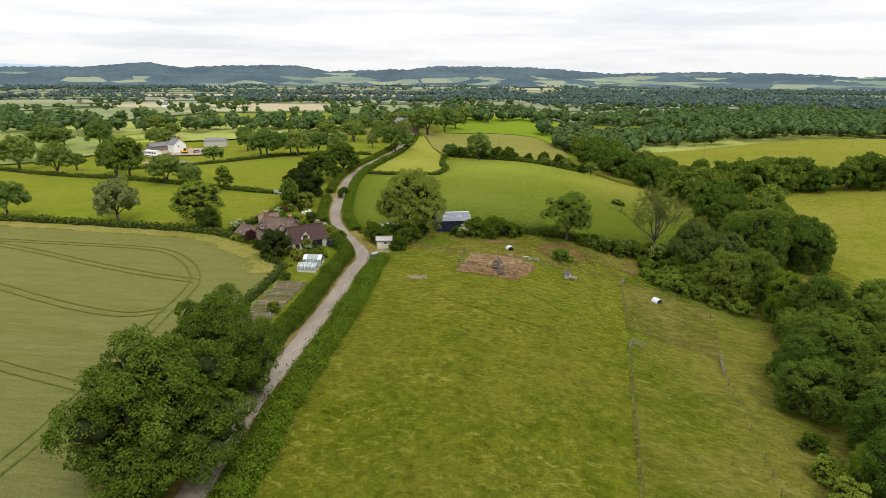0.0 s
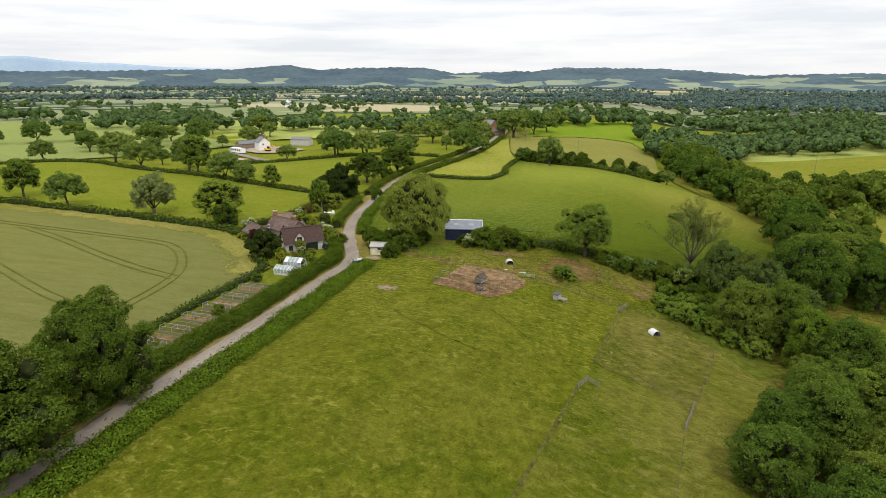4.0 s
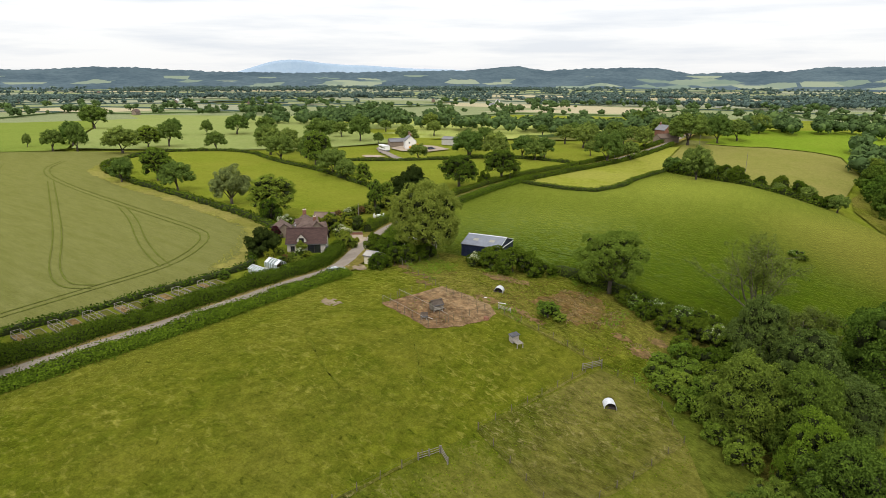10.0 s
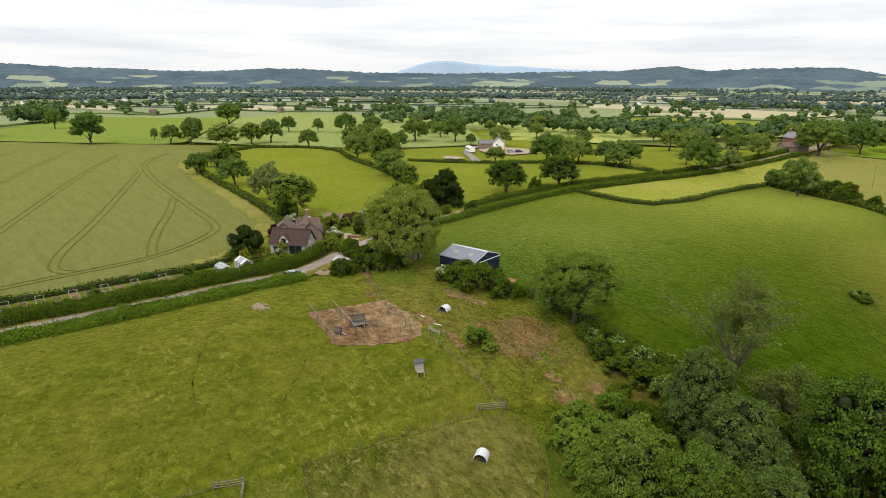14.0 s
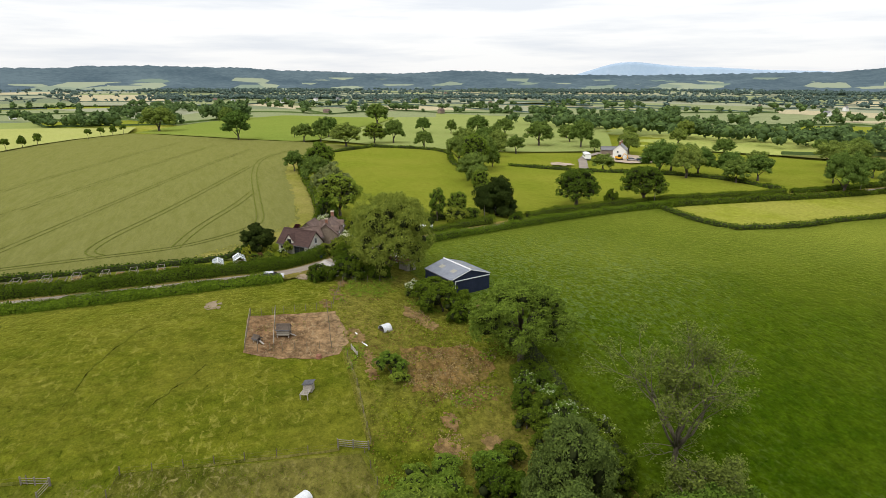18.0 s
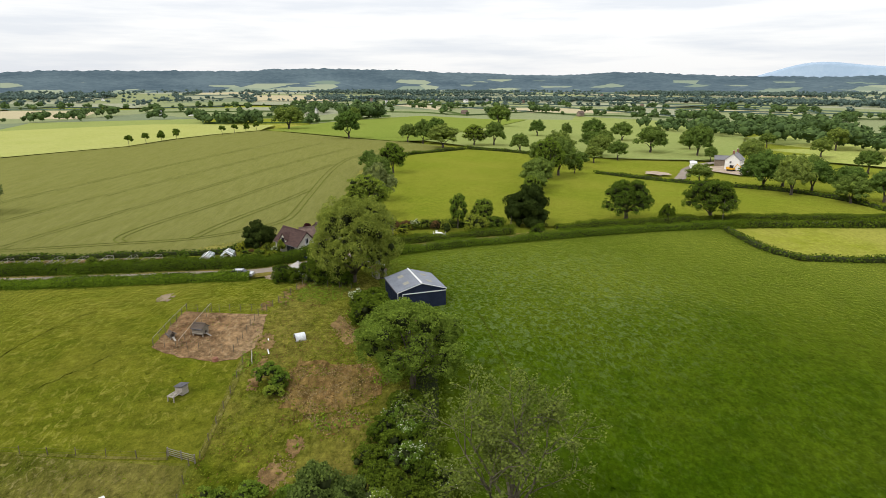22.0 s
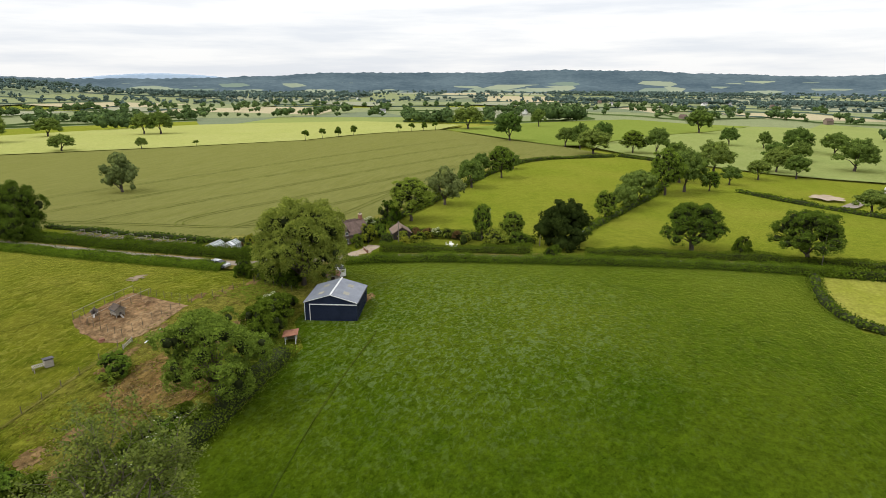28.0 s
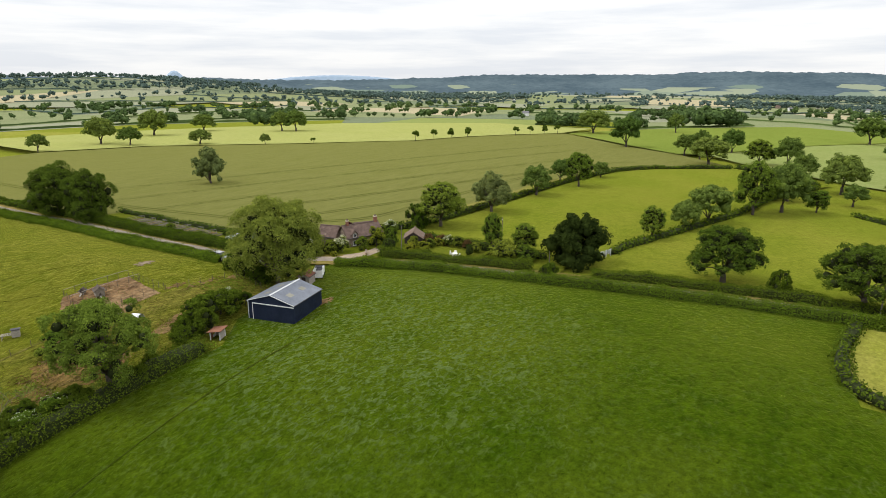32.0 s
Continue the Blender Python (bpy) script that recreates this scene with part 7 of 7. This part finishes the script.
for x, y in ((-0.9, -0.5), (-0.9, 0.5), (1.5, -0.5), (1.5, 0.5)):
    part("leg", boxes((x - 0.05, x + 0.05, y - 0.05, y + 0.05, -0.2, 0.6)), M_TIMBER, h)


def post_fence(pts, gap, height, label, wires=(0.45, 0.9), post_mat=None, thick=0.04, rail=None, name="fence"):
    """Posts along a line, with wires or a top rail between them."""
    line = resample(pts, gap)
    f = tagged(new(name), label, "fence")
    x0, y0 = line[0]
    f.matrix_basis = pose(x0, y0, ground_z(x0, y0))
    rel = [(x - x0, y - y0, ground_z(x, y) - ground_z(x0, y0)) for x, y in line]
    me = None
    for k, (x, y, z) in enumerate(rel):
        if me is None:
            p = part("post", boxes((-thick, thick, -thick, thick, -0.4, height)), post_mat or M_STAKE, f)
            me = p.data
        else:
            p = new("post", me)
            p.parent = f
        p.location = (x, y, z)
        p.rotation_euler = (random.uniform(-0.05, 0.05), random.uniform(-0.05, 0.05), random.uniform(0, 1.5))
    for w in wires:
        v, fc = tube([(x, y, z + w) for x, y, z in rel], [0.006] * len(rel), 3)
        mesh_thing("wire", v, fc, M_STAKE, f)
    if rail:
        v, fc = tube([(x, y, z + height - 0.05) for x, y, z in rel], [rail] * len(rel), 4)
        mesh_thing("top_rail", v, fc, M_TIMBER, f)
    return f


post_fence([(15, 56), (18, 76), (20.6, 94)], 3.2, 1.15, "thin post and wire fence down the paddock")
post_fence([(22.0, 103), (23.6, 116), (25.0, 126.6)], 3.2, 1.15, "thin post and wire fence down the paddock")
post_fence([(22.0, 103), (28, 101.0), (36.4, 98.0)], 3.4, 1.1, "thin post and wire fence across the strip")
post_fence([(26.3, 129.4), (31.5, 129.6), (36.6, 127.0), (41.5, 121.5), (39.4, 110), (36.4, 98)], 3.4, 1.1, "thin post and wire fence beside the wood")
post_fence([(34.8, 91), (33, 75), (31, 58)], 3.4, 1.1, "thin post and wire fence beside the wood")
post_fence([(25.4, 130.4), (14, 131.4), (7, 131.6)], 3.0, 1.1, "thin post and wire fence by the scrub")
post_fence([(-9, 132.4), (-15, 134.4), (-21.5, 136.8)], 2.4, 1.2, "weathered stake fence by the track")
post_fence([(-21.8, 137.2), (-20.8, 141.5), (-19.5, 146)], 2.2, 1.2, "weathered stake fence under the tall tree")
# hen pen: netting on posts, with pale top rails on the open side
post_fence([(-10, 119.2), (1.6, 117.6)], 1.95, 1.5, "pale-railed netting fence of the hen pen", (0.3, 0.6, 0.9, 1.2), thick=0.03, rail=0.03, name="pen_fence")
post_fence([(-9.8, 123.2), (2.6, 121.6)], 2.05, 1.5, "pale-railed netting divider in the hen pen", (0.3, 0.6, 0.9, 1.2), thick=0.03, rail=0.03, name="pen_fence")
post_fence([(1.6, 117.6), (4.2, 129.8)], 1.8, 1.3, "netting fence of the hen pen", (0.3, 0.6, 0.9, 1.2), thick=0.03, name="pen_fence")
post_fence([(-10, 119.2), (-9.2, 131.6)], 1.8, 1.3, "netting fence of the hen pen", (0.3, 0.6, 0.9, 1.2), thick=0.03, name="pen_fence")
post_fence([(-9.2, 131.6), (4.2, 129.8)], 1.9, 1.3, "netting fence of the hen pen", (0.3, 0.6, 0.9, 1.2), thick=0.03, name="pen_fence")


# grass left standing along the fence lines
for line in ([(12.2, 22), (15, 56), (20.4, 94)], [(22.0, 103), (23.6, 116), (25.0, 126.6)], [(22.0, 103), (28, 101.0), (36.4, 98.0)], [(31.5, 129.6), (36.6, 127.0), (41.5, 121.5), (39.4, 110), (36.4, 98)], [(25.4, 130.4), (14, 131.4), (7, 131.6)]):
    tagged(ribbon("fence_verge", line, 0.5, M_ROUGH, 0.05, ragged=0.14, cells=2), "thin line of unmown grass under the wire fence", "verge", kind="structure")


def hurdle(x0, y0, x1, y1, label, bars=4, high=1.05, name="rail_fence", mat=None):
    """Posts with horizontal bars between two points."""
    r = tagged(new(name), label, "fence")
    z0, z1 = ground_z(x0, y0), ground_z(x1, y1)
    r.matrix_basis = pose(x0, y0, z0)
    d = Vector((x1 - x0, y1 - y0, z1 - z0))
    n = max(1, round(d.length / 1.8))
    for k in range(n + 1):
        p = d * (k / n)
        part("post", boxes((p.x - 0.07, p.x + 0.07, p.y - 0.07, p.y + 0.07, p.z - 0.4, p.z + high + 0.15)), mat or M_TIMBER, r)
    for k in range(bars):
        zz = 0.25 + (high - 0.25) * k / max(1, bars - 1)
        v, f = tube([(0, 0, zz), tuple(d / 2 + Vector((0, 0, zz - 0.02))), tuple(d + Vector((0, 0, zz)))], [0.05, 0.05, 0.05], 4)
        mesh_thing("bar", v, f, mat or M_TIMBER, r)
    return r


hurdle(20.5, 93.4, 21.4, 96.2, "grey timber hurdle at a fence gap", 3, 0.85, mat=M_GREYWOOD)
hurdle(21.5, 96.3, 23.2, 95.4, "grey timber hurdle at a fence gap", 3, 0.85, mat=M_GREYWOOD)
hurdle(24.5, 126.6, 26.0, 130.0, "grey timber hurdle at the fence corner", mat=M_GREYWOOD)
hurdle(36.4, 98.0, 34.8, 91.0, "grey timber rails beside the wood", 3, mat=M_GREYWOOD)
hurdle(5.2, 132.6, 7.4, 133.0, "low timber hurdle beside the hen pen", 3, 0.7)
hurdle(-70.6, 192.6, -77.6, 194.6, "galvanised field gate between the pastures", 5, 1.15, "field_gate", M_GALV)
hurdle(-66.5, 188.6, -70.6, 192.6, "white timber rails leading to the gate", 2, 1.1, "rail_fence", M_PALE)
for k, (x, y, yaw) in enumerate(((0.6, 134.2, 10), (4.4, 134.8, 15))):
    b = base_at("loose_board", x, y, yaw, "white painted board lying on the grass", "board")
    part("plank", boxes((-0.9, 0.9, -0.09, 0.09, 0.0, 0.08)), M_PALE, b)
b = base_at("feeder", 6.0, 127.6, 0, "dark iron feeder on bare earth", "feeder")
bm = bmesh.new()
bmesh.ops.create_cone(bm, cap_ends=True, segments=16, radius1=0.5, radius2=0.38, depth=0.5, matrix=Matrix.Translation((0, 0, 0.2)))
part("pan", bm, M_RUST, b)

# garden furniture
w = base_at("garden_wall", -47.6, 148.6, 39, "low red brick garden wall beside the drive", "wall")
part("brickwork", boxes((-1.5, 1.5, -0.14, 0.14, -0.3, 0.70)), M_BRICK, w)
part("coping", boxes((-1.56, 1.56, -0.2, 0.2, 0.70, 0.78)), M_STONE, w, "stone coping")
t = base_at("garden_table", -57.0, 166.0, 15, "white painted garden table on the lawn", "table")
bm = bmesh.new()
bmesh.ops.create_cone(bm, cap_ends=True, segments=18, radius1=0.65, radius2=0.65, depth=0.05, matrix=Matrix.Translation((0, 0, 0.73)))
part("tabletop", bm, M_WHITE, t)
for k in range(4):
    a = radians(45 + 90 * k)
    v, f = tube([(0.5 * math.cos(a), 0.5 * math.sin(a), -0.1), (0.4 * math.cos(a), 0.4 * math.sin(a), 0.72)], [0.04, 0.04], 6)
    mesh_thing("leg", v, f, M_WHITE, t)


def garden_chair(x, y, yaw):
    c = base_at("garden_chair", x, y, yaw, "white painted garden chair on the lawn", "chair", group="garden chairs")
    part("seat", boxes((-0.28, 0.28, -0.28, 0.28, 0.42, 0.47)), M_WHITE, c)
    part("backrest", boxes((-0.28, -0.23, -0.28, 0.28, 0.47, 1.0)), M_WHITE, c)
    for sx in (-1, 1):
        for sy in (-1, 1):
            part("leg", boxes((sx * 0.24 - 0.03, sx * 0.24 + 0.03, sy * 0.24 - 0.03, sy * 0.24 + 0.03, -0.1, 0.42)), M_WHITE, c)
    return c


chair = garden_chair(-55.9, 166.4, 195)
for x, y, yaw in ((-58.0, 165.5, 15), (-56.6, 167.2, 270), (-57.5, 164.8, 95)):
    copy_thing(chair, pose(x, y, ground_z(x, y), 0, 0, yaw))


def pole(x, y, h, arm=0.0):
    p = base_at("telegraph_pole", x, y, 30, "grey wooden telegraph pole", "pole", group="telegraph poles")
    v, f = tube([(0, 0, -0.6), (0, 0, h)], [0.12, 0.08], 8)
    mesh_thing("shaft", v, f, M_GREYWOOD, p)
    if arm:
        part("crossarm", boxes((-arm, arm, -0.05, 0.05, h - 0.6, h - 0.48)), M_TIMBER, p)
        for s in (-0.9, -0.3, 0.3, 0.9):
            part("insulator", boxes((s * arm - 0.05, s * arm + 0.05, -0.05, 0.05, h - 0.48, h - 0.3)), M_PALE, p)
    else:
        part("cap", boxes((-0.12, 0.12, -0.12, 0.12, h, h + 0.06)), M_FELT, p)


for x, y, h, arm in ((-64.2, 244, 8.0, 0), (-63.8, 185.5, 3.4, 0), (-52.9, 154.5, 6.2, 0), (-66, 173, 8, 0.5), (-6, 352, 9, 0), (-45, 412, 9, 0), (112, 368, 9, 0), (188, 362, 9, 0), (-60, 330, 8, 0)):
    pole(x, y, h, arm)


# ---- the farms on the plain ----
def white_farm():
    f = base_at("white_farmhouse", -178, 314.5, 138, "white farmhouse with a grey slate roof", "house")
    gabled(f, 9.5, 6.4, 4.4, 7.2, M_WHITE, M_SLATE, 0.25)
    chimney(f, 4.2, 0, 6.6, 8.6, 0.8)
    chimney(f, -4.2, 0, 6.6, 8.6, 0.8)
    for x in (-2.8, 0.2, 3.0):
        window(f, x, -3.22, 3.3, 0.9, 1.1, "y-")
        window(f, x, -3.22, 1.2, 0.9, 1.2, "y-")
    window(f, -4.77, 0.8, 3.4, 0.9, 1.1, "x-")
    g = base_at("farm_outbuilding", -191, 319, 62, "long low grey-roofed farm outbuilding", "outbuilding")
    gabled(g, 12, 5.0, 2.6, 4.2, M_STONE, M_SLATE, 0.25)
    c = base_at("static_caravan", -181, 296.3, 155, "long white static caravan beside the track", "caravan")
    part("body", boxes((-4.8, 4.8, -1.5, 1.5, 0.45, 2.7)), M_WHITE, c)
    bm = bmesh.new()
    prism(bm, [(-1.6, 2.7), (1.6, 2.7), (1.5, 2.8), (0, 3.05), (-1.5, 2.8)], -4.9, 4.9)
    part("roof", bm, M_PALE, c)
    for k in range(5):
        for s in (-1, 1):
            y0, y1 = sorted((s * 1.5, s * 1.53))
            part("window", boxes((-4.2 + 1.9 * k, -3.0 + 1.9 * k, y0, y1, 1.4, 2.2)), M_GLASS, c)
    part("skirting", boxes((-4.7, 4.7, -1.4, 1.4, -0.2, 0.45)), M_FELT, c)
    d = base_at("digger", -171, 309, 20, "yellow excavator parked in the farmyard", "digger")
    for s in (-1, 1):
        y0, y1 = sorted((s * 0.7, s * 1.15))
        part("track", boxes((-1.5, 1.5, y0, y1, 0.0, 0.7)), M_RUBBER, d)
    part("chassis", boxes((-1.4, 1.2, -1.1, 1.1, 0.75, 1.5)), M_YELLOW, d)
    part("cab", boxes((-0.2, 1.1, -1.0, 0.0, 1.5, 2.7)), M_GLASS, d)
    part("counterweight", boxes((-1.9, -1.4, -1.1, 1.1, 0.8, 1.7)), M_YELLOW, d)
    v, t_ = tube([(1.0, 0.4, 1.3), (2.6, 0.4, 3.3), (4.4, 0.4, 2.4), (4.7, 0.4, 0.7)], [0.22, 0.2, 0.17, 0.14], 6)
    mesh_thing("boom", v, t_, M_YELLOW, d)
    part("bucket", boxes((4.4, 5.1, 0.0, 0.8, 0.1, 0.8)), M_FELT, d)
    for x, y, yaw, paint in ((-163, 316, 70, M_BLUECAR), (-166, 313, 75, M_SILVER)):
        car(x, y, yaw, paint, "car parked in the farmyard")
    s_ = base_at("grey_farm_shed", -172, 347, 10, "long pale grey farm shed", "shed")
    gabled(s_, 12, 6, 3.0, 4.2, M_CONCRETE, M_SLATE, 0.2)
    r = base_at("brick_farmhouse", -70, 429, 60, "low stone farm building with a faded roof", "house")
    gabled(r, 14, 6.5, 2.8, 4.8, M_STONE, M_PINKROOF, 0.25)
    r2 = base_at("brick_house", -78, 447, 150, "tall red brick farmhouse with a grey roof", "house")
    gabled(r2, 9, 7, 5.2, 8.2, M_BRICK, M_SLATE, 0.25)
    chimney(r2, 3.6, 0, 7.6, 9.6, 0.8)
    for x in (-2.8, 0.0, 2.8):
        window(r2, x, -3.52, 4.0, 0.9, 1.2, "y-")
        window(r2, x, -3.52, 1.5, 0.9, 1.2, "y-")


white_farm()
rng_v = np.random.default_rng(21)
village = base_at("hamlet_house", -520, 900, 0, "small distant house with a pale wall", "house", group="distant houses")
gabled(village, 9, 6, 3.6, 6.2, M_WHITE, M_SLATE, 0.3)
brick_one = base_at("hamlet_house", -900, 700, 0, "small distant stone house with a brown roof", "house", group="distant houses")
gabled(brick_one, 9, 6, 3.6, 6.2, M_STONE, M_OLDTILE, 0.3)
for k in range(46):
    a, r = radians(rng_v.uniform(-20, 120)), rng_v.uniform(750, 2300)
    if k % 2:
        a, r = radians(rng_v.normal(-3 if k % 4 == 1 else 75, 9)), rng_v.uniform(1000, 1700)
    x, y = -40 - r * math.sin(a), 150 + r * math.cos(a)
    copy_thing(village if k % 3 else brick_one, pose(x, y, ground_z(x, y), 0, 0, rng_v.uniform(0, 180)))

# ---- grass: tufts and tall stems, as loose stuff on the fields ----
def tufts(name, label, poly, per_m2, size, material, seed, clump=0.12, cut=-0.1, lean=0.9, face=(0.25, -0.25), rise=0.0):
    rng = np.random.default_rng(seed)
    xs, ys = [p[0] for p in poly], [p[1] for p in poly]
    area = (max(xs) - min(xs)) * (max(ys) - min(ys))
    n = int(area * per_m2)
    pts = []
    for x, y in zip(rng.uniform(min(xs), max(xs), n), rng.uniform(min(ys), max(ys), n)):
        if noise.noise((x * clump, y * clump * 0.6, seed * 1.7)) + 0.5 * noise.noise((x * clump * 4, y * clump * 4, seed)) > cut and inside(x, y, poly):
            pts.append((x, y, ground_z(x, y) + size * 0.25 + rise * rng.random()))
    pts = np.array(pts)
    nrm = rng.normal(0, 1, (len(pts), 3)) * (0.35, 0.35, 0.2) + (*face, lean)
    nrm /= np.linalg.norm(nrm, axis=1, keepdims=True)
    return tagged(quads_mesh(name, leaf_quads(pts, nrm, size, rng, 0.15, 0.1), material), label, "grass", kind="stuff")


FIELD = {f[0]: f[3] for f in FIELDS}


tufts("strip_stems", "tall pale seeding grass", [(12, 20), (15, 56), (21, 96), (26, 130), (36, 130), (44, 120), (44, 20)], 3.0, 0.12, L_LODGED, 4, 0.09, 0.05)
tufts("strip_tufts", "tall green grass tufts", [(12, 20), (15, 56), (21, 96), (26, 130), (36, 130), (44, 120), (44, 20)], 3.0, 0.14, L_GRASS, 5, 0.10, -0.1)
tufts("worn_edge", "grass round the worn patch", blob(-17, 113.5, 2.6, 2.0, 4.0), 9.0, 0.16, L_GRASS, 33, 0.5, 0.05)
SCRUB = FIELD["scrub_ground"]
tufts("scrub_weeds", "tall green weeds and nettles", SCRUB, 9.0, 0.17, L_FRESH, 6, 0.10, 0.34, 0.7, rise=0.5)
tufts("scrub_weeds", "tall yellow-green grass in the scrub", SCRUB, 3.0, 0.15, L_LODGED, 16, 0.16, 0.16, 0.6, rise=0.45)
tufts("scrub_bracken", "dead brown bracken and stalks", SCRUB, 2.0, 0.14, L_BRACKEN, 7, 0.10, 0.30)
for k, (cx, cy, rx, ry) in enumerate([(14.0, 145.0, 6.0, 7.0), (17.0, 141.0, 3.6, 3.4), (21.4, 146.6, 2.6, 3.4), (-1.5, 145.6, 5.0, 1.6), (28.6, 139.4, 3.0, 2.4)]):
    tufts("dead_stalks", "dry straw-coloured stalks over bare earth", blob(cx, cy, rx, ry, 5.3 * k), 12.0, 0.17, L_DRY, 30 + k, 0.35, -0.12, 0.5)
    tufts("dead_bracken", "rusty dead bracken over bare earth", blob(cx, cy, rx * 1.1, ry * 1.1, 3.3 * k), 7.0, 0.16, L_BRACKEN, 50 + k, 0.35, 0.05, 0.5)
    tufts("patch_grass", "grass growing in over bare earth", blob(cx, cy, rx * 1.05, ry * 1.05, 2.1 * k), 8.0, 0.17, L_GRASS, 40 + k, 0.35, 0.04)
tufts("pen_straw", "scattered straw on the pen's bare earth", PEN, 5.0, 0.13, L_DRY, 60, 0.3, 0.0)
tufts("pen_weeds", "weeds along the pen's edge", PEN, 3.0, 0.16, L_GRASS, 61, 0.35, 0.22)
tufts("scrub_grass", "tall yellow-green grass", SCRUB, 2.4, 0.13, L_GRASS, 8, 0.12, -0.1)
tufts("margin_stems", "pale dry grass at the crop edge", [(-46, 110), (-47, 118), (-58, 131), (-74, 141), (-105, 143.5), (-105, 138.5), (-76, 135), (-62, 124), (-51, 110)], 3.0, 0.26, L_STRAW, 9, 0.12, -0.1)
